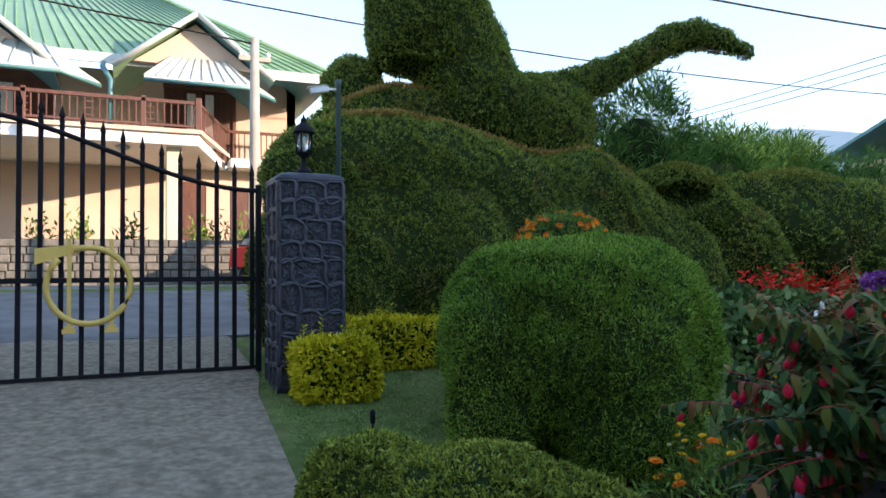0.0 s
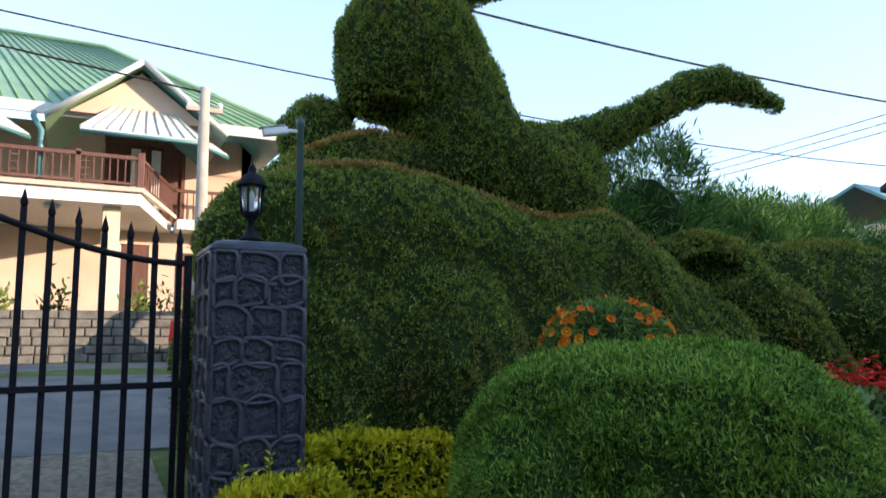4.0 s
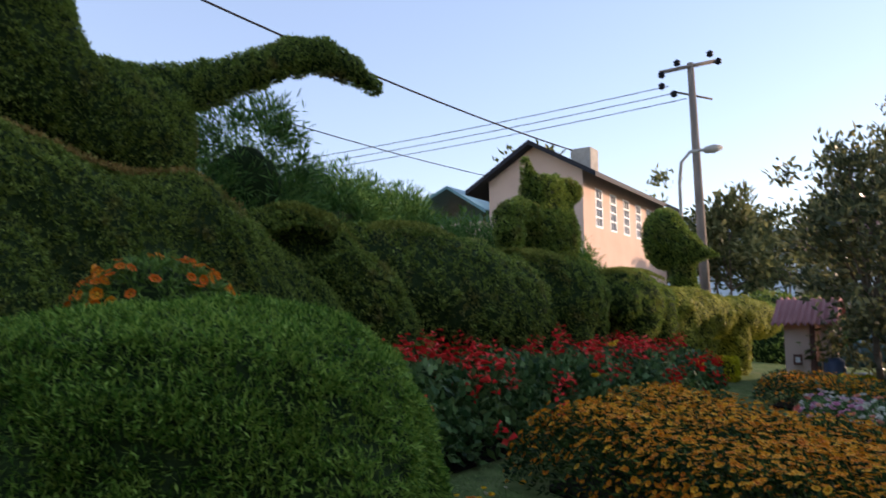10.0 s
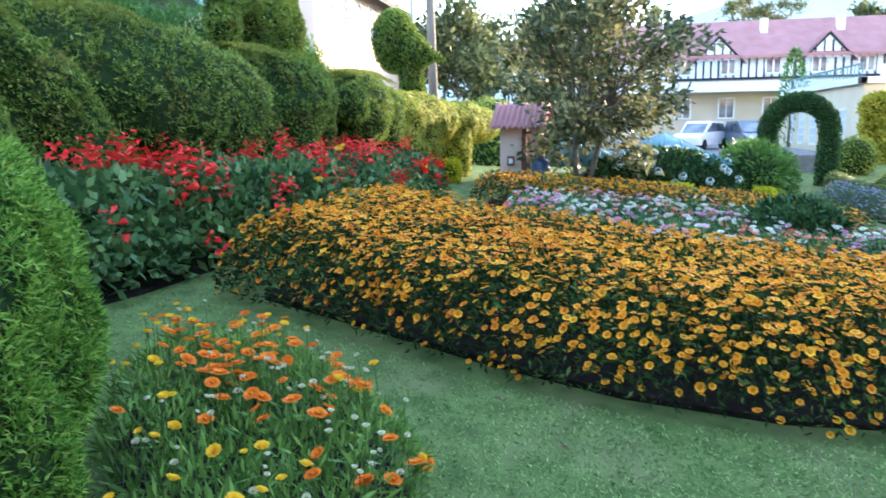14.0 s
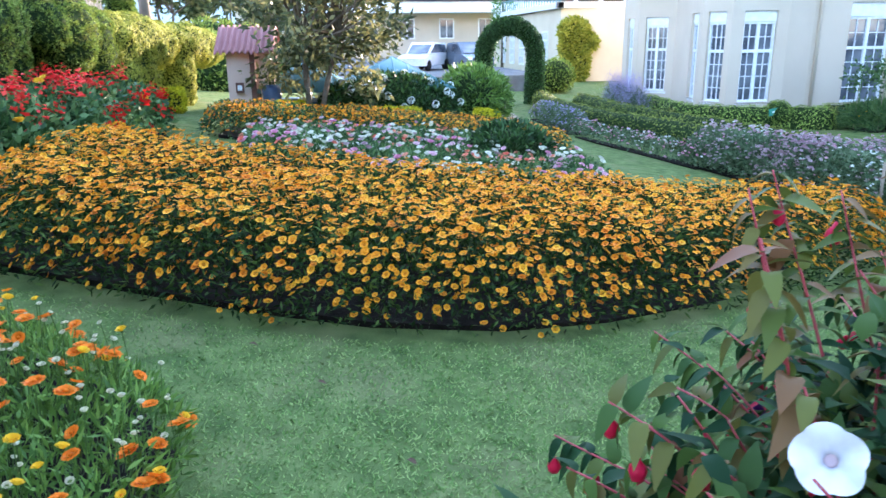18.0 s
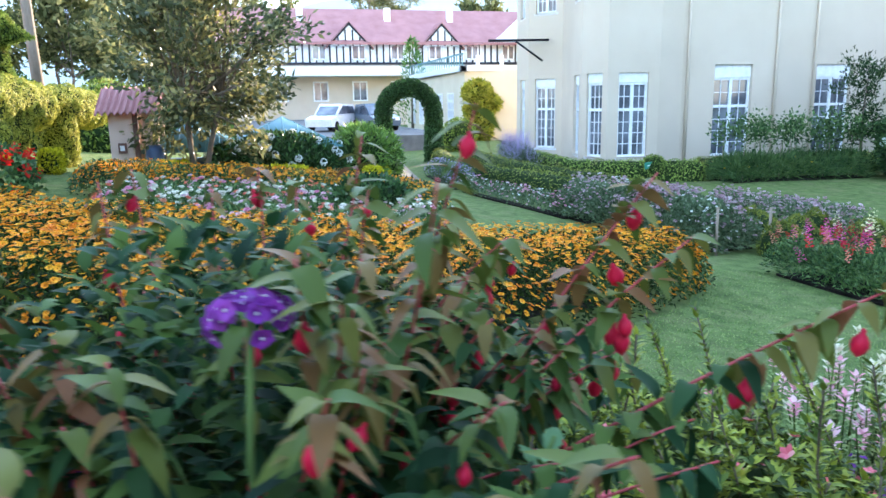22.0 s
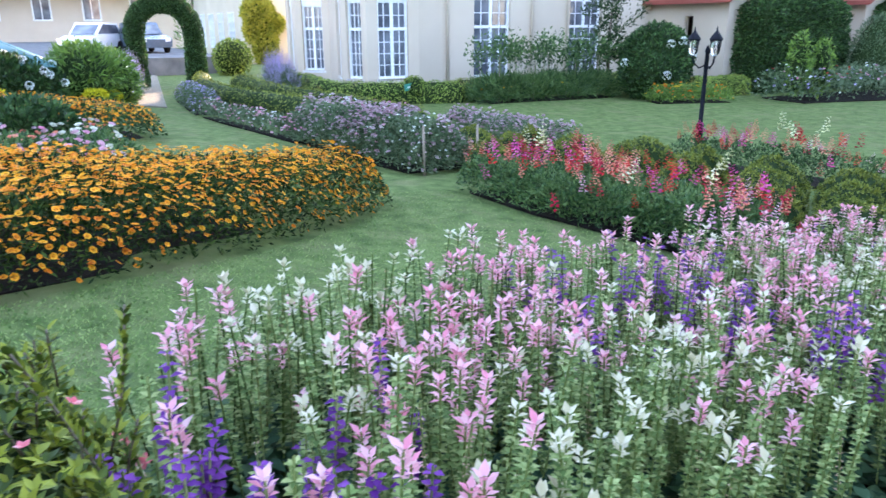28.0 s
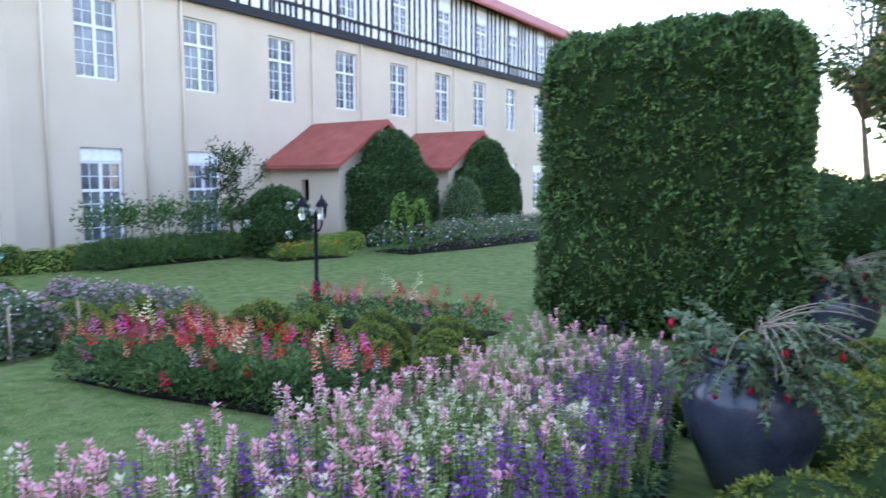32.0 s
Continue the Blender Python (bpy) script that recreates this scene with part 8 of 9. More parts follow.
def azalea():
    rng = np.random.default_rng(51)
    top = empty("azalea_bush", Matrix(), "light green azalea bush with tall shoots and a few pink flowers", "bush")
    lo, hi = (1.7, -1.0, ga - 0.1), (4.0, 1.1, ga + 0.95)
    v, q = surface_net(lambda p: az(p) + 0.14, lo, hi, 0.08)
    put("dark_core", smooth(mesh_np("azalea_core", v, q)), M_HEDGE_CORE, top)
    whorls(az, lo, hi, 5200, 0.046, 0.020, 6, M_AZ_LEAF, top, rng, "azalea_leaves")
    p, n = on_skin(az, (1.9, -0.9, ga + 0.5), (3.8, 0.9, ga + 0.95), 70, rng)
    for k in range(70):
        st = arching_stem(p[k] - n[k] * 0.05, rng.uniform(0, 6.28), 1.3, rng.uniform(0.08, 0.24) if k % 3 else rng.uniform(0.3, 0.58), 0.1, 8, 0.05, rng)
        sh = new("shoot")
        sh.parent = top
        P, D, S = along([st], 0.013, rng, 0.1)
        dirs = S + D * 0.9 + rng.normal(0, 0.3, P.shape)
        v, f = stamp(*leaf_form(0.042, 0.0165, 0.1, 0.25, 3), P, frames_from(dirs, D + 0.01, rng, (0.7, 1.15)))
        put("leaves", mesh_np("shoot_leaves", v, f), M_AZ_LEAF, sh, kind="stuff")
        part("twig", tube([Vector(q_) for q_ in st], 0.0035, 5), M_TRUNK, sh)
    p, n = on_skin(az, (1.8, -0.9, ga + 0.25), (3.3, 0.9, ga + 0.9), 56, rng)
    pet = leaf_form(0.029, 0.022, 0.25, -0.2, 4)
    for k in range(56):
        vv, ff = stamp(*pet, np.tile([0, 0, 0.0], (5, 1)), frames_from(np.array([(math.cos(a), math.sin(a), 0.6) for a in np.arange(5) * 1.2566]), np.tile([0, 0, 1.0], (5, 1)), rng, (0.85, 1.15)))
        m = turns(1, rng, 0.5, (0.7, 1.15), n[k:k + 1])[0]
        put("azalea_flower", mesh_np("azalea_flower", vv, ff), M_AZ_PINK, top, at=Matrix.Translation(p[k] + n[k] * 0.012) @ Matrix([list(r) for r in m]).to_4x4())


M_AZ_PINK = petal("azalea_pink", (0.72, 0.08, 0.12), (0.82, 0.20, 0.23), (0.86, 0.40, 0.38))
M_AZ_LEAF = leafy("azalea_leaf", [(0.15, (0.012, 0.030, 0.006)), (0.42, (0.068, 0.115, 0.014)), (0.70, (0.32, 0.36, 0.042))], rough=0.4, patch=5.0, deep=False)
azalea()


def jar_shrub(x, y, z):
    rng = np.random.default_rng(57)
    top = empty("trailing_shrub", Matrix(), "trailing grey-green shrub with bare arching twigs in a jar", "shrub")
    stems = []
    for k in range(90):
        a = rng.uniform(0, 6.283)
        st = arching_stem((x + 0.15 * math.cos(a), y + 0.15 * math.sin(a), z), a, rng.uniform(0.35, 1.3), rng.uniform(0.4, 0.82), rng.uniform(1.3, 2.4), rng=rng)
        stems.append(st)
        part("stem", tube([Vector(p) for p in st], list(np.linspace(0.006, 0.0025, len(st))), 4), M_TWIG, top)
    for k in range(18):
        a = rng.uniform(1.5, 4.2)
        st = arching_stem((x, y, z + 0.25), a, rng.uniform(0.2, 0.8), rng.uniform(0.7, 1.05), rng.uniform(1.0, 1.8), rng=rng)
        part("bare_twig", tube([Vector(p) for p in st], list(np.linspace(0.008, 0.003, len(st))), 4), M_TWIG, top, "bare pale brown twig" if k == 0 else "")
    P, D, S = along(stems, 0.016, rng)
    v, f = stamp(*leaf_form(0.055, 0.034, 0.3, 0.2, 2), P, frames_from(S + D * 0.4 + rng.normal(0, 0.4, P.shape), np.tile([0, 0, 1.0], (len(P), 1)) + rng.normal(0, 0.3, P.shape), rng))
    put("foliage", mesh_np("jar_leaves", v, f), M_GREY_LEAF, top, kind="stuff")
    bud = from_bm("red_flower", bud_form())
    for i in rng.choice(len(P), 26, replace=False):
        put("red_flower", bud, M_BUD, top, at=Matrix.Translation(P[i] - np.array([0, 0, 0.02])) @ Matrix.Diagonal((1.5, 1.5, 1.5, 1)))


M_TWIG = plain("pale_twig", (0.30, 0.24, 0.18), 0.8)
jar_shrub(1.6, -6.6, gz(1.6, -6.6) + 0.98)
jar_shrub(1.42, -12.2, gz(1.42, -12.2) + 0.95)

# low clipped mounds by the jars
for i, (x, y, sx, sy, h) in enumerate([(1.08, -5.35, 0.58, 0.5, 0.56), (0.62, -6.15, 0.55, 0.5, 0.62), (0.3, -7.0, 0.55, 0.55, 0.6), (1.0, -7.7, 0.5, 0.5, 0.4), (0.5, -8.6, 0.5, 0.5, 0.4), (1.1, -9.3, 0.5, 0.5, 0.4), (0.6, -10.4, 0.5, 0.5, 0.4), (2.2, -8.0, 0.5, 0.5, 0.4), (2.2, -9.4, 0.6, 0.6, 0.4), (0.9, -11.4, 0.5, 0.4, 0.4), (2.3, -10.7, 0.6, 0.5, 0.4)]):
    g = gz(x, y)
    f = shape([("e", (x, y, g + 0.1), (sx, sy, h - 0.1))], 0.1)
    clipped("box_mound", f, (x - sx - 0.2, y - sy - 0.2, g - 0.15), (x + sx + 0.2, y + sy + 0.2, g + 0.6), 0.08, 4200, 0.035, 0.018, M_BOX, M_HEDGE_CORE, "rounded clipped mound of a low box hedge", "hedge", seed=160 + i, group="box mounds", kind="tuft", spread=0.3)

# ---------- shrubs by the kiosks and the hotel ----------
def mop_bush(name, items, lo, hi, n, L, W, leaf, label, seed, heads=0, head_r=0.09, head_mat=None, k=0.25, cell=0.14):
    f = shape(items, k)
    rng = np.random.default_rng(seed)
    top = empty(name, Matrix(), label, "shrub")
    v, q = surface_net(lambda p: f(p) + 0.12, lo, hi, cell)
    put("dark_core", smooth(mesh_np(name + "_core", v, q)), M_HEDGE_CORE, top)
    p, nn = on_skin(f, lo, hi, n, rng)
    v, q = blades(p - nn * rng.uniform(0, 0.12, n)[:, None], nn, L, W, rng, spread=0.7, up=0.3)
    put("foliage", mesh_np(name + "_leaves", v, q), leaf, top, kind="stuff")
    if heads:
        p, nn = on_skin(f, (lo[0], lo[1], lo[2] + (hi[2] - lo[2]) * 0.35), hi, heads, rng)
        ball_q = unit(rng.normal(0, 1, (40, 3)))
        hv, hf = stamp(*rosette(4, 0.025, 0.1, 0.9, 0.3)[:2], ball_q * head_r, turns(40, rng, 0.2, (0.9, 1.2), ball_q))
        one = mesh_np("flower_head", hv, hf)
        for i in range(heads):
            put("flower_head", one, head_mat, top, kind="stuff", at=Matrix.Translation(p[i] + nn[i] * 0.03))
    return top


mop_bush("hydrangea_bush", [("e", (20.0, 0.6, 0.3), (1.0, 1.2, 0.7)), ("e", (20.2, -0.4, 0.2), (0.9, 0.8, 0.6)), ("e", (19.9, 1.7, 0.2), (0.8, 0.7, 0.6))], (18.6, -1.6, -0.6), (21.5, 2.8, 1.3), 5000, 0.13, 0.07, M_LEAF, "broad-leaved hydrangea bush with white flower heads", 170, 34, 0.09, M_WHITE)
mop_bush("fern_bush", [("e", (21.0, -1.6, 0.3), (0.9, 0.8, 0.8)), ("e", (21.8, -2.3, 0.1), (0.8, 0.6, 0.8))], (19.8, -3.2, -0.8), (23.0, -0.5, 1.4), 3500, 0.22, 0.045, M_LEAF_FRESH, "fresh green strap-leaved bush by the path", 171)
for i, (x0, y0, x1, y1, h, m_) in enumerate([(18.2, 0.0, 18.7, 1.4, 0.45, M_YELLOW), (19.6, -2.0, 20.2, -1.5, 0.5, M_YELLOW), (20.6, -2.4, 21.0, -2.0, 0.45, M_YELLOW), (18.6, 5.4, 19.2, 5.9, 0.5, M_YELLOW), (18.4, 2.6, 18.8, 3.6, 0.4, M_YELLOW)]):
    g = gz((x0 + x1) / 2, (y0 + y1) / 2)
    f = shape([("b", ((x0 + x1) / 2, (y0 + y1) / 2, g + h / 2), ((x1 - x0) / 2, (y1 - y0) / 2, h / 2 + 0.05), 0.15)], 0.1)
    clipped("yellow_bush", f, (x0 - 0.2, y0 - 0.2, g - 0.1), (x1 + 0.2, y1 + 0.2, g + h + 0.3), 0.08, 1800, 0.07, 0.035, m_, M_HEDGE_CORE, "clipped golden yellow bush", "bush", seed=175 + i, group="yellow bushes")

# low hedges between the path and the hotel
for i, pts in enumerate([[(15.0, -6.4), (18.0, -5.9), (21.0, -5.2), (25.0, -5.2), (29.0, -5.9)], [(14.5, -7.4), (18.0, -7.1), (22.0, -6.6), (27.0, -6.8)], [(20.2, -11.6), (21.0, -9.0), (22.4, -8.3), (25.5, -8.8), (27.5, -8.5)], [(20.9, -12.2), (20.9, -16.0), (20.9, -20.8)], [(17.6, -19.0), (17.4, -20.8)]]):
    it = []
    for (xa, ya), (xb, yb_) in zip(pts, pts[1:]):
        it.append(("c", (xa, ya, gz(xa, ya) + 0.3), (xb, yb_, gz(xb, yb_) + 0.3), 0.36, 0.36))
        it.append(("c", (xa, ya, gz(xa, ya) + 0.0), (xb, yb_, gz(xb, yb_) + 0.0), 0.38, 0.38))
    lo = (min(p[0] for p in pts) - 0.7, min(p[1] for p in pts) - 0.7, -1.0)
    hi = (max(p[0] for p in pts) + 0.7, max(p[1] for p in pts) + 0.7, 0.3)
    clipped("low_hedge", shape(it, 0.1), lo, hi, 0.14, 9000, 0.06, 0.03, M_BOX if i < 2 else M_HEDGE, M_HEDGE_CORE, "low clipped hedge along the hotel garden", "hedge", seed=180 + i, group="low hedges", kind="scale")

# lavender and blue flowers along the path
LAV = spike_flower(14, 0.3, 0.02)
flower_bed("lavender_bed", [(22.6, -2.9), (25.5, -3.3), (29.0, -3.9), (29.0, -3.2), (25.5, -2.5), (22.8, -2.4)], 0.75, 0.3, 4000, 0.25, 0.02, M_GREY_LEAF, [("lavender_spike", LAV, [M_LILAC], 1300, (0.7, 1.4), 1.4)], "tall lilac lavender beside the arch", 190)
flower_bed("lavender_bed", [(23.5, -7.2), (27.0, -7.6), (27.0, -8.2), (23.5, -7.9)], 0.85, 0.3, 2500, 0.25, 0.02, M_GREY_LEAF, [("lavender_spike", LAV, [M_LILAC], 1000, (0.7, 1.4), 1.4)], "tall lilac lavender under the hotel", 191)
flower_bed("blue_flower_bed", [(19.6, -3.9), (24.5, -4.2), (24.5, -4.9), (19.8, -4.7)], 0.55, 0.3, 5000, 0.08, 0.03, M_GREY_LEAF, [("blue_flower", PUFF, [M_LILAC, M_WHITE], 500, (0.7, 1.1), 0.9)], "edging bed of pale blue flowers by the path", 192)
flower_bed("path_edge_bed", [(14.0, -4.75), (19.4, -3.95), (19.5, -4.3), (14.1, -5.2)], 0.4, 0.2, 3500, 0.07, 0.03, M_GREY_LEAF, [("pink_flower", PUFF, [M_PINK, M_WHITE], 220, (0.7, 1.1), 1.0), ("white_flower", PUFF, [M_WHITE, M_CREAM], 90, (0.7, 1.1), 1.0)], "edging of pink and white flowers along the path", 193)

# standard roses and mixed border under the hotel windows
def rose(x, y, seed):
    rng = np.random.default_rng(seed)
    h = rng.uniform(1.15, 1.6)
    top = empty("standard_rose", Matrix.Translation((x, y, gz(x, y))), "young standard rose tied to a stake", "rose", "standard roses")
    part("stem", tube([(0, 0, -0.05), (0.02, 0.01, h * 0.6), (0, 0.02, h)], [0.016, 0.013, 0.008], 6), M_STEM, top)
    part("stake", tube([(0.05, 0.03, -0.05), (0.05, 0.03, h * 0.85)], 0.012, 5), M_TWIG, top)
    p = rng.normal(0, 1, (300, 3)) * np.array([0.21, 0.21, 0.2]) + np.array([0, 0, h])
    v, f = blades(p, unit(p - np.array([0, 0, h - 0.3])), 0.11, 0.06, rng, spread=0.8)
    put("crown", mesh_np("rose_leaves", v, f), M_SALVIA_LEAF, top, kind="stuff")


k_ = 0
for yy in np.arange(-12.3, -17.2, -0.42):
    rose(19.5 + 0.25 * math.sin(yy * 5), float(yy), 200 + k_)
    k_ += 1
flower_bed("iris_bed", [(19.0, -12.0), (20.2, -12.0), (20.0, -17.0), (18.8, -17.0)], 0.62, 0.3, 11000, 0.30, 0.022, M_SALVIA_LEAF, [("yellow_flower", PUFF, [M_CAL_YELLOW, M_CREAM], 25, (0.6, 1.0), 1.2)], "strap-leaved plants under the roses", 194)
mop_bush("hydrangea_bush", [("e", (18.3, -17.9, 0.35), (1.1, 1.15, 1.15)), ("e", (17.9, -17.3, 0.0), (0.9, 0.9, 0.8))], (16.6, -19.4, -1.0), (19.8, -16.2, 1.8), 6500, 0.13, 0.06, M_LEAF, "large hydrangea bush with white flower heads", 196, 9, 0.13, M_WHITE)
flower_bed("mixed_border", [(16.6, -16.3), (17.4, -16.6), (16.6, -18.9), (15.6, -18.5)], 0.45, 0.3, 3500, 0.09, 0.03, M_LEAF_FRESH, [("orange_flower", PUFF, [M_CALENDULA, M_CALENDULA], 60, (0.6, 1.1), 1.3), ("yellow_flower", PUFF, [M_CAL_YELLOW, M_CALENDULA], 40, (0.6, 1.1), 1.2)], "low border of orange and yellow flowers by the lawn", 197)
flower_bed("mixed_border", [(14.4, -19.4), (16.4, -19.9), (16.2, -27.0), (16.0, -34.0), (13.4, -34.0), (13.2, -26.0)], 0.85, 0.4, 9000, 0.12, 0.05, M_GREY_LEAF, [("pink_flower", PUFF, [M_PINK, M_WHITE], 160, (0.6, 1.1), 1.4), ("white_flower", PUFF, [M_WHITE, M_CREAM], 120, (0.6, 1.2), 1.3), ("lilac_flower", PUFF, [M_LILAC, M_WHITE], 160, (0.6, 1.1), 1.3), ("red_flower", PUFF, [M_RED, M_RED], 60, (0.6, 1.1), 1.3)], "long mixed flower border in front of the porches", 198)
mop_bush("weeping_bush", [("e", (16.6, -26.9, 0.5), (0.8, 1.1, 1.3)), ("e", (16.4, -26.2, 0.1), (0.8, 0.9, 1.0))], (15.2, -28.6, -1.0), (17.8, -25.0, 2.1), 3500, 0.16, 0.03, M_GREY_LEAF, "arching grey-green bush between the porches", 199)
mop_bush("red_leaf_bush", [("e", (15.2, -20.6, 0.3), (0.35, 0.3, 0.95)), ("e", (15.0, -21.4, 0.2), (0.35, 0.3, 0.85))], (14.4, -22.0, -1.0), (15.8, -20.0, 1.6), 1200, 0.12, 0.06, M_LEAF_FRESH, "tall upright hollyhocks at the end of the border", 220)

slim = empty("slim_tree", Matrix.Translation((19.9, -17.4, gz(19.9, -17.4))), "slim dark young tree against the hotel wall", "tree")
rs_ = np.random.default_rng(222)
part("trunk", tube([(0, 0, -0.1), (0.05, 0.05, 1.6), (0.0, 0.0, 3.4)], [0.06, 0.045, 0.015], 7), M_TRUNK, slim)
cl_ = np.stack([rs_.normal(0, 0.38, 60), rs_.normal(0, 0.38, 60), rs_.uniform(0.9, 3.6, 60)], 1)
pl_ = cl_[rs_.integers(0, 60, 2600)] + rs_.normal(0, 0.12, (2600, 3))
put("crown", mesh_np("slim_crown", *blades(pl_, unit(pl_ - np.array([0, 0, 1.8])), 0.13, 0.05, rs_, spread=0.9)), M_DARK_TREE, slim, kind="stuff")

for i, (x, y, rx, rz) in enumerate([(1.2, -24.0, 1.6, 1.5), (-1.0, -27.0, 2.0, 1.8), (3.5, -29.0, 1.8, 1.7), (0.0, -19.5, 1.3, 0.9)]):
    mop_bush("dark_shrub", [("e", (x, y, -0.3 + rz * 0.4), (rx, rx * 0.8, rz))], (x - rx - 0.5, y - rx - 0.5, -1.0), (x + rx + 0.5, y + rx + 0.5, rz * 1.5 + 0.3), 2600, 0.16, 0.07, M_LEAF, "dark rounded shrub beyond the tall hedge", 230 + i)

# sign
sg = empty("garden_sign", Matrix.Translation((20.3, -10.35, gz(20.3, -10.35))), "small green garden sign on a stake", "sign")
part("stake", box(-0.02, -0.02, -0.1, 0.02, 0.02, 0.45), M_TIMBER, sg)
part("board", box(-0.02, -0.28, 0.42, 0.02, 0.28, 0.62, 0.01, pose(0, 0, 0, -8, 0, 0)), M_SIGN, sg)
part("lettering", box(-0.026, -0.2, 0.5, -0.021, 0.2, 0.54, 0, pose(0, 0, 0, -8, 0, 0)), M_WHITEPAINT, sg)
bush_ = shape([("e", (20.5, -10.4, -0.35), (0.35, 0.4, 0.42))], 0.1)
clipped("box_mound", bush_, (20.0, -11.0, -0.9), (21.0, -9.8, 0.2), 0.08, 1500, 0.05, 0.025, M_HEDGE, M_HEDGE_CORE, "small dark clipped bush behind the sign", "bush", seed=221)

# iron bracket on the hotel corner
br = empty("iron_bracket", Matrix.Translation((27.0, -9.2, 3.9)), "black wrought iron sign bracket on the hotel wall", "bracket")
part("arm", tube([(-0.2, -0.4, 0), (0.9, 1.6, 0.05)], 0.05, 5), M_IRON, br)
part("brace", tube([(-0.1, -0.2, -0.75), (0.4, 0.7, 0.0)], 0.04, 5), M_IRON, br)

# ---------- lawn grass and litter ----------
def lawn_grass():
    rng = np.random.default_rng(300)
    n = 560000
    q = np.stack([rng.uniform(0.95, 9.3, n), rng.uniform(-6.0, 7.2, n)], 1)
    d = np.hypot(q[:, 0] - 1.5, q[:, 1] - 1.0)
    keep = rng.random(n) < np.clip(3.2 / d, 0.25, 1) ** 1.2
    for poly in (MARI_POLY, CAL_POLY, RED_POLY, SNAP_POLY):
        keep &= ~inside(q[:, 0], q[:, 1], poly)
    keep &= ~((q[:, 0] > 2.1) & (q[:, 0] < 3.85) & (q[:, 1] < 0.8)) & (np.hypot(q[:, 0] - 2.97, q[:, 1] - 4.36) > 0.8) & ~((q[:, 0] < 1.2) & (q[:, 1] > 2.5) & (q[:, 0] < 0.98 + 0.03 * q[:, 1] - 0.08))
    q = q[keep]
    p = np.stack([q[:, 0], q[:, 1], gz(q[:, 0], q[:, 1]) + 0.012 * np.sin(q[:, 0] * 1.7) * np.sin(q[:, 1] * 1.3) - 0.004], 1)
    v, f = scales(p, np.tile([0, 0, 1.0], (len(p), 1)), 0.03, 0.0075, rng, 0.5)
    put("grass", mesh_np("grass", v, f), M_GRASS, label="short mown grass blades on the lawn", category="grass", kind="stuff")


M_DEAD = plain("dead_leaf", (0.10, 0.06, 0.04), 0.8)
lawn_grass()
rng_l = np.random.default_rng(301)
lf_ = leaf_form(0.05, 0.028, 0.3, 0.5, 4)
me_leaf = mesh_np("dead_leaf", *lf_)
for k in range(26):
    x, y = rng_l.uniform(3.9, 5.3), rng_l.uniform(-1.5, 4.6)
    if k > 15:
        x, y = rng_l.uniform(4.4, 6.0), rng_l.uniform(4.4, 5.4)
    put("dead_leaf", me_leaf, M_DEAD, label="curled dry brown leaf lying on the grass", category="leaf", group="dead leaves", at=Matrix.Translation((x, y, gz(x, y) + 0.03)) @ Matrix.Rotation(rng_l.uniform(0, 6), 4, "Z"))

# ---------- red three-wheeler by the stone wall ----------
def wheel(parent, m, r=0.22, w=0.1):
    wl = new("wheel")
    wl.parent = parent
    wl.matrix_basis = m
    part("tyre", lathe([(r * 0.6, -w / 2), (r * 0.95, -w / 2), (r, -w / 4), (r, w / 4), (r * 0.95, w / 2), (r * 0.6, w / 2)], 18), M_TYRE, wl)
    part("rim", lathe([(r * 0.62, -w * 0.35), (r * 0.2, -w * 0.5), (r * 0.2, w * 0.5), (r * 0.62, w * 0.35)], 14), M_CONCRETE, wl)


def three_wheeler(x, y, turn):
    top = empty("three_wheeler", Matrix.Translation((x, y, 1.34)) @ Matrix.Rotation(radians(turn), 4, "Z"), "red three-wheeled taxi parked by the stone wall", "taxi")
    part("body", prism([(-1.1, 0.3), (0.5, 0.3), (1.2, 0.42), (1.15, 0.9), (0.95, 0.95), (0.4, 0.5), (-0.4, 0.5), (-0.5, 0.95), (-1.15, 1.0)], 1.2, m=Matrix.Translation((0, -0.6, 0))), M_RED_PAINT, top)
    part("hood", prism([(-1.15, 1.0), (-1.05, 1.6), (0.5, 1.66), (0.95, 0.95), (0.88, 0.95), (0.45, 1.6), (-1.0, 1.53), (-1.1, 1.0)], 1.16, m=Matrix.Translation((0, -0.58, 0))), M_TYRE, top)
    part("windscreen", box(-0.01, -0.5, 0, 0.01, 0.5, 0.6, 0, pose(0.93, 0, 0.98, 0, -35, 0)), M_GLASS, top)
    for wx, wy in ((1.0, 0), (-0.75, 0.5), (-0.75, -0.5)):
        wheel(top, pose(wx, wy, 0.22, 90, 0, 0))


three_wheeler(3.75, 19.0, 200)


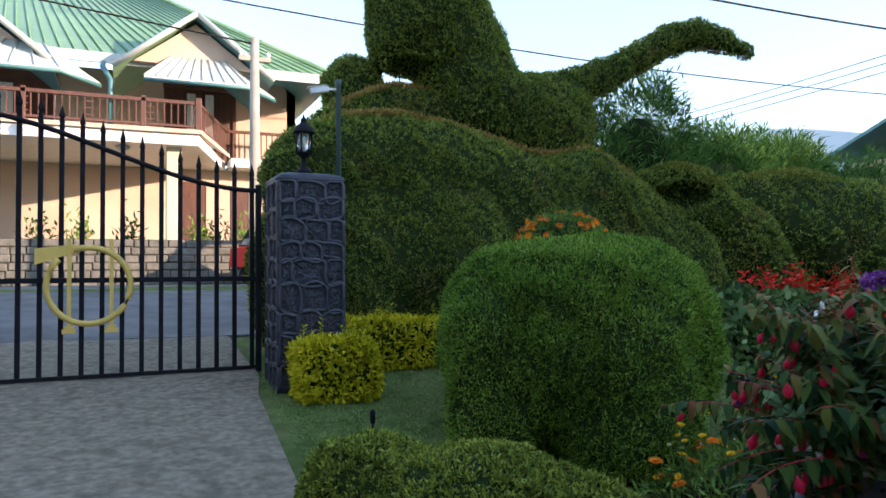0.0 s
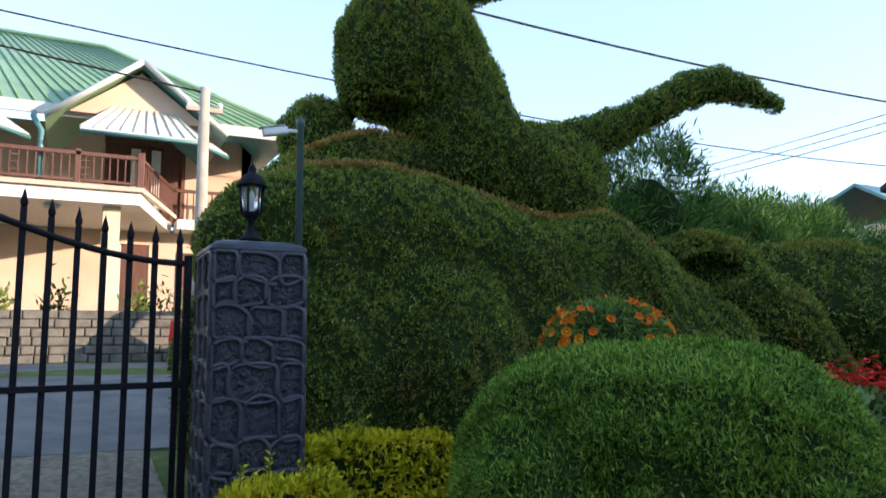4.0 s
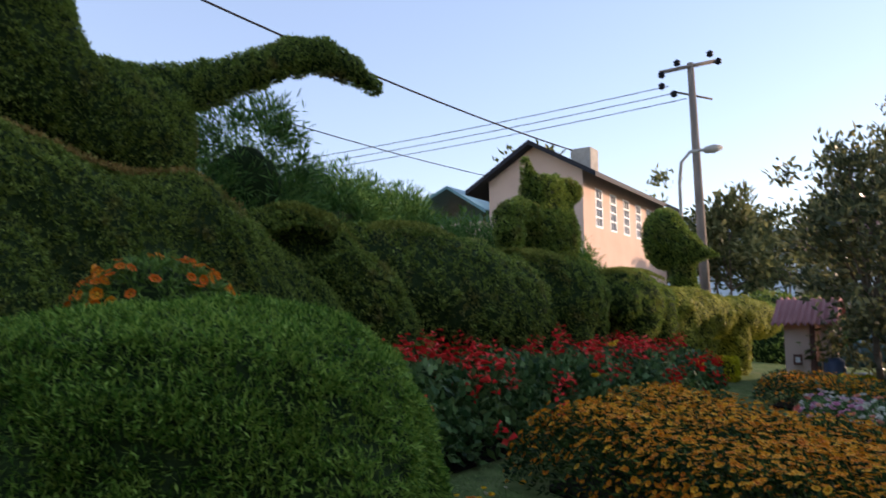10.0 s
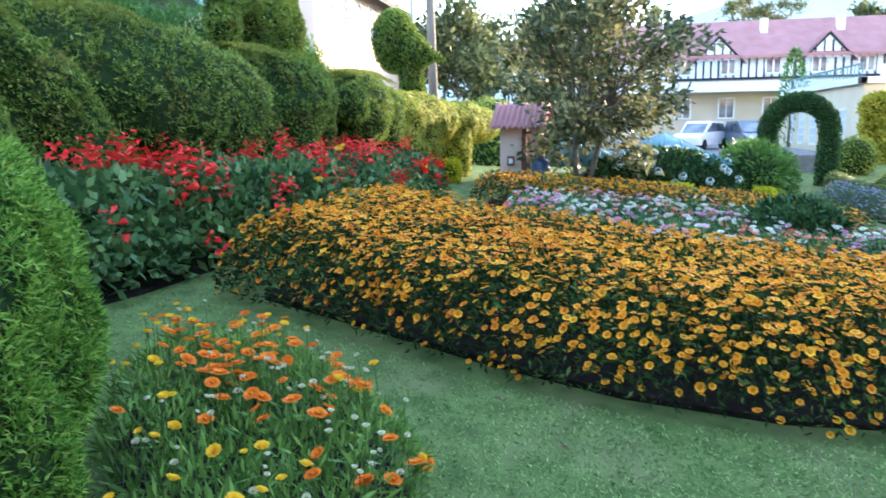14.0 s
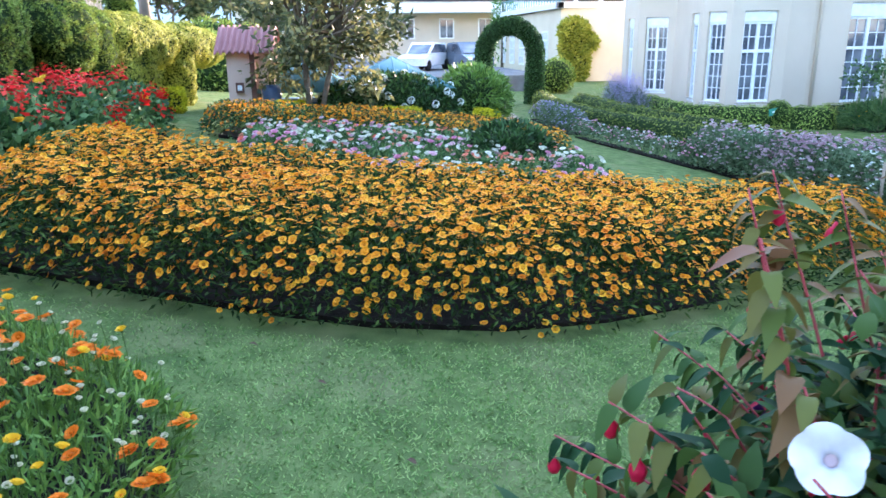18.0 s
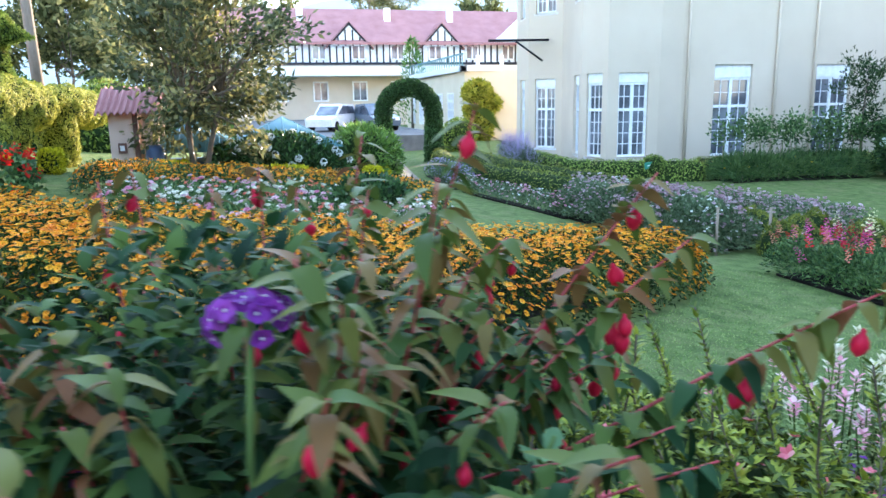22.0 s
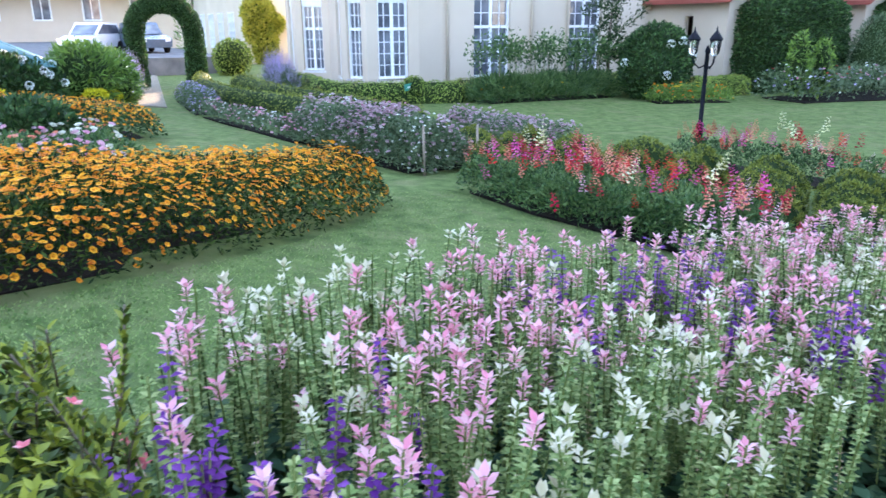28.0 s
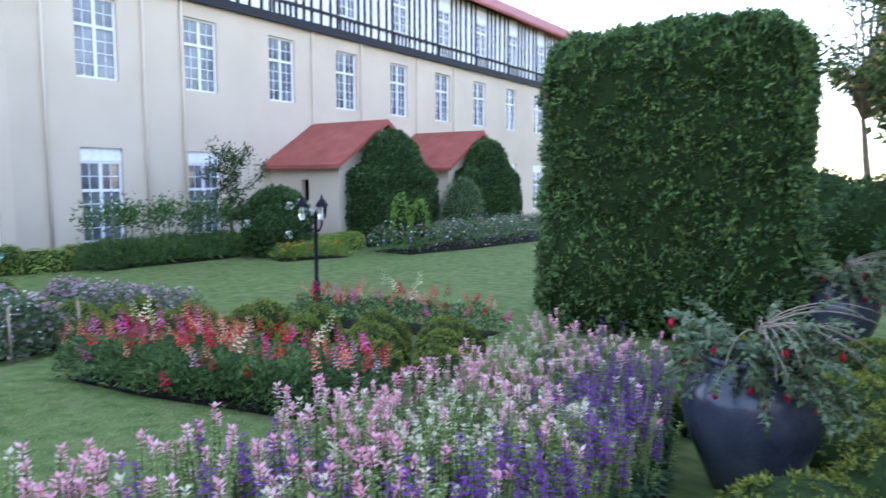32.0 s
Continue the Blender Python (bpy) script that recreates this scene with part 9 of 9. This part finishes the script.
def car(x, y, z, turn, paint, label):
    top = empty("car", Matrix.Translation((x, y, z)) @ Matrix.Rotation(radians(turn), 4, "Z"), label, "car", "parked cars")
    part("body", prism([(-2.2, 0.35), (2.1, 0.3), (2.2, 0.75), (1.3, 0.95), (-2.1, 1.05), (-2.25, 0.8)], 1.75, m=Matrix.Translation((0, -0.87, 0))), paint, top)
    part("cabin", prism([(-2.0, 1.0), (-1.6, 1.6), (0.2, 1.65), (1.1, 0.98)], 1.5, m=Matrix.Translation((0, -0.75, 0))), paint, top)
    for s in (-1, 1):
        part("side_window", prism([(-1.75, 1.05), (-1.45, 1.5), (0.12, 1.55), (0.85, 1.03)], 0.02, m=Matrix.Translation((0, s * 0.76 - 0.01, 0))), M_GLASS, top)
        part("headlight", box(2.02, s * 0.65 - 0.15, 0.62, 2.2, s * 0.65 + 0.15, 0.78, 0.03), M_WHITEPAINT, top)
    part("windscreen", box(-0.01, -0.65, 0, 0.01, 0.65, 0.85, 0, pose(1.08, 0, 1.02, 0, -55, 0)), M_GLASS, top)
    for wx in (-1.35, 1.4):
        for wy in (-0.8, 0.8):
            wheel(top, pose(wx, wy, 0.32, 90, 0, 0), 0.32, 0.2)


car(47.0, -3.6, 0.05, 150, M_CAR_WHITE, "white van parked beyond the garden arch")
car(46.5, -6.2, 0.05, 190, M_CAR_DARK, "dark blue-grey car parked beyond the arch")
# raised parking court behind the kiosks
put("pavement", from_bm("pavement", box(38, -9, -1.0, 84, 14, 0.05, 0.0)), M_ROAD, kind="structure", label="grey paved parking court beside the far wing", category="pavement")

# ---------- far wing details ----------
for k in range(9):
    y = -29 + k * 4.4
    part("pane", box(-0.05, y, 3.0, 0.0, y + 1.5, 5.0), M_GLASS, far)
for k in range(9):
    y = -29 + k * 4.4
    fr_ = bmesh.new()
    for a in ((y - 0.1, 2.9, y + 0.05, 5.1), (y + 1.45, 2.9, y + 1.6, 5.1), (y, 2.9, y + 1.5, 3.05), (y, 4.95, y + 1.5, 5.1), (y + 0.7, 3.0, y + 0.8, 5.0)):
        bm_box(fr_, -0.12, a[0], a[1], -0.04, a[2], a[3])
    part("window_frame", fr_, M_WHITEPAINT, far)
    up_ = bmesh.new()
    bm_box(up_, -0.34, y + 0.1, 7.5, -0.16, y + 1.5, 8.9)
    part("pane", up_, M_GLASS, far)
    up_ = bmesh.new()
    for a in ((y, 7.4, y + 0.15, 9.0), (y + 1.45, 7.4, y + 1.6, 9.0), (y + 0.7, 7.4, y + 0.85, 9.0), (y, 7.4, y + 1.6, 7.55)):
        bm_box(up_, -0.4, a[0], a[1], -0.3, a[2], a[3])
    part("window_frame", up_, M_WHITEPAINT, far)
part("canopy", box(-3.0, -26, 5.6, 0.0, 10, 6.6, 0.02), M_WHITEPAINT, far)
for k, y in enumerate((-9.5, -20.0)):
    part("dormer", prism([(-2.2, 8.9), (2.2, 8.9), (0, 11.2)], 3.0, m=Matrix.Translation((-0.9, y, 0)) @ Matrix.Rotation(radians(90), 4, "Z") @ Matrix.Translation((0, -3.0, 0))), M_WHITEPAINT, far)
    for s in (-1, 1):
        part("dormer_roof", tube([(-1.0, y + s * 2.5, 8.7), (-1.0, y, 11.3)], 0.16, 4), M_TIMBER, far)
    for q in (-1.2, -0.4, 0.4, 1.2):
        part("timber", box(-1.02, y + q - 0.07, 8.9, -0.9, y + q + 0.07, 11.0 - abs(q) * 1.0), M_TIMBER, far)
    for s in (-1, 1):
        plane("dormer_roof", [(-1.2, y + s * 2.7, 8.6), (-1.2, y, 11.5), (3.4, y, 11.5), (3.4, y + s * 2.7, 8.6)][::s], M_ROOF_PINK, far)
for y in (-4.5, -14.5, -22.0):
    part("chimney_vent", box(2.6, y - 0.35, 11.4, 3.3, y + 0.35, 13.4), M_WHITEPAINT, far)
part("gable_end", prism([(-5.5, 9.2), (5.5, 9.2), (0, 14.0)], 0.4, m=Matrix.Translation((-3.0, -31, 0)) @ Matrix.Rotation(radians(90), 4, "Z")), M_WHITEPAINT, far)

# terrace wing details
for k in range(7):
    part("parapet_post", box(-0.1, -8.5 + k * 1.6, 4.85, 0.1, -8.3 + k * 1.6, 5.5), M_WHITEPAINT, tw)
for k in range(26):
    part("railing_bar", box(0.3 + k * 0.65, 2.1, 4.85, 0.36 + k * 0.65, 2.16, 5.6), M_ROOF_TEAL, tw)
part("railing", box(0.2, 2.08, 5.55, 18, 2.18, 5.65), M_ROOF_TEAL, tw)
part("door_frame", wall_panel(1.1, 2.6, 0.08, [(0.1 + 0.32 * i, 0.15 + 0.48 * j, 0.36 + 0.32 * i, 0.55 + 0.48 * j) for i in range(3) for j in range(5)], m=Matrix.Translation((-0.75, -1.85, 0.1)) @ Matrix.Rotation(radians(-97), 4, "Z")), M_WHITEPAINT, tw)
part("door_glass", box(0, 0.05, 0, 1.1, 0.08, 2.5, 0, Matrix.Translation((-0.75, -1.85, 0.1)) @ Matrix.Rotation(radians(-97), 4, "Z")), M_GLASS, tw)
for i in range(5):
    part("window_frame", wall_panel(1.4, 2.3, 0.08, [(0.1 + 0.32 * a, 0.15 + 0.54 * b, 0.36 + 0.32 * a, 0.6 + 0.54 * b) for a in range(4) for b in range(4)], m=Matrix.Translation((18 - 2 - 3 * i, 2.16, 0.9)) @ Matrix.Rotation(radians(180), 4, "Z")), M_WHITEPAINT, tw)
    part("pane", box(18 - 3.4 - 3 * i, 1.9, 0.9, 18 - 2 - 3 * i, 1.93, 3.2), M_GLASS, tw)
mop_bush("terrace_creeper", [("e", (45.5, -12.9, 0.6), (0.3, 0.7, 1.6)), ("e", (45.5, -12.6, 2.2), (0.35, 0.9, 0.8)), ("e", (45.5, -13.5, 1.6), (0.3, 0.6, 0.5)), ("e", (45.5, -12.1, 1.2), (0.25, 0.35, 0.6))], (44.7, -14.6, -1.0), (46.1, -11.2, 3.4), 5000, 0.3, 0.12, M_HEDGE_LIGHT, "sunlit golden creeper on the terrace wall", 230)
mop_bush("round_shrub", [("e", (36.5, -8.8, 0.0), (0.9, 0.9, 0.9))], (35.4, -9.9, -1.0), (37.6, -7.7, 1.1), 2500, 0.12, 0.05, M_HEDGE, "dark round shrub by the terrace door", 231)
conifer(61.5, -11.9, 7.6, 1.5, 240, n=1100, L=0.45, label="dark tiered pine in front of the far wing")
for i, (x, y, rx, rz) in enumerate([(29.0, 6.6, 1.6, 1.6), (31.5, 5.6, 1.6, 1.5), (34.0, 7.0, 1.8, 2.2), (36.0, 3.6, 1.4, 1.5), (38.0, 6.0, 2.0, 2.0), (28.0, 9.0, 1.6, 2.2)]):
    mop_bush("dark_shrub", [("e", (x, y, 0.6), (rx, rx, rz)), ("e", (x + 0.8, y - 0.5, 0.3), (rx * 0.7, rx * 0.7, rz * 0.8))], (x - 2.4, y - 2.6, -0.8), (x + 2.8, y + 2.4, rz + 1.0), 3500, 0.2, 0.08, M_LEAF if i % 2 else M_HEDGE, "dark rounded shrub beyond the shed", 250 + i, cell=0.25)

# small details by the gate
mop_bush("green_bush", [("e", (11.4, -0.4, 0.25), (0.55, 0.6, 0.4))], (10.6, -1.3, -0.3), (12.2, 0.5, 0.9), 2200, 0.1, 0.045, M_LEAF, "leafy green bush in the middle of the mixed bed", 260)
sp = empty("garden_spike_light", Matrix.Translation((1.62, 4.95, gz(1.62, 4.95))), "small dark garden spike light on the lawn", "lamp")
part("spike", tube([(0, 0, -0.05), (0, 0, 0.1)], 0.008, 6), M_IRON, sp)
part("head", lathe([(0.016, 0.08), (0.02, 0.09), (0.02, 0.16), (0.012, 0.175), (0, 0.178)], 10), M_IRON, sp)
for k, (x, y) in enumerate([(10.35, -5.5), (10.3, -6.4)]):
    st_ = empty("bed_stake", Matrix.Translation((x, y, gz(x, y))), "pale wooden stake at the end of the flower bed", "stake", "bed stakes")
    part("stake", tube([(0, 0, -0.05), (0.02, 0, 0.75)], 0.022, 6), M_TWIG, st_)
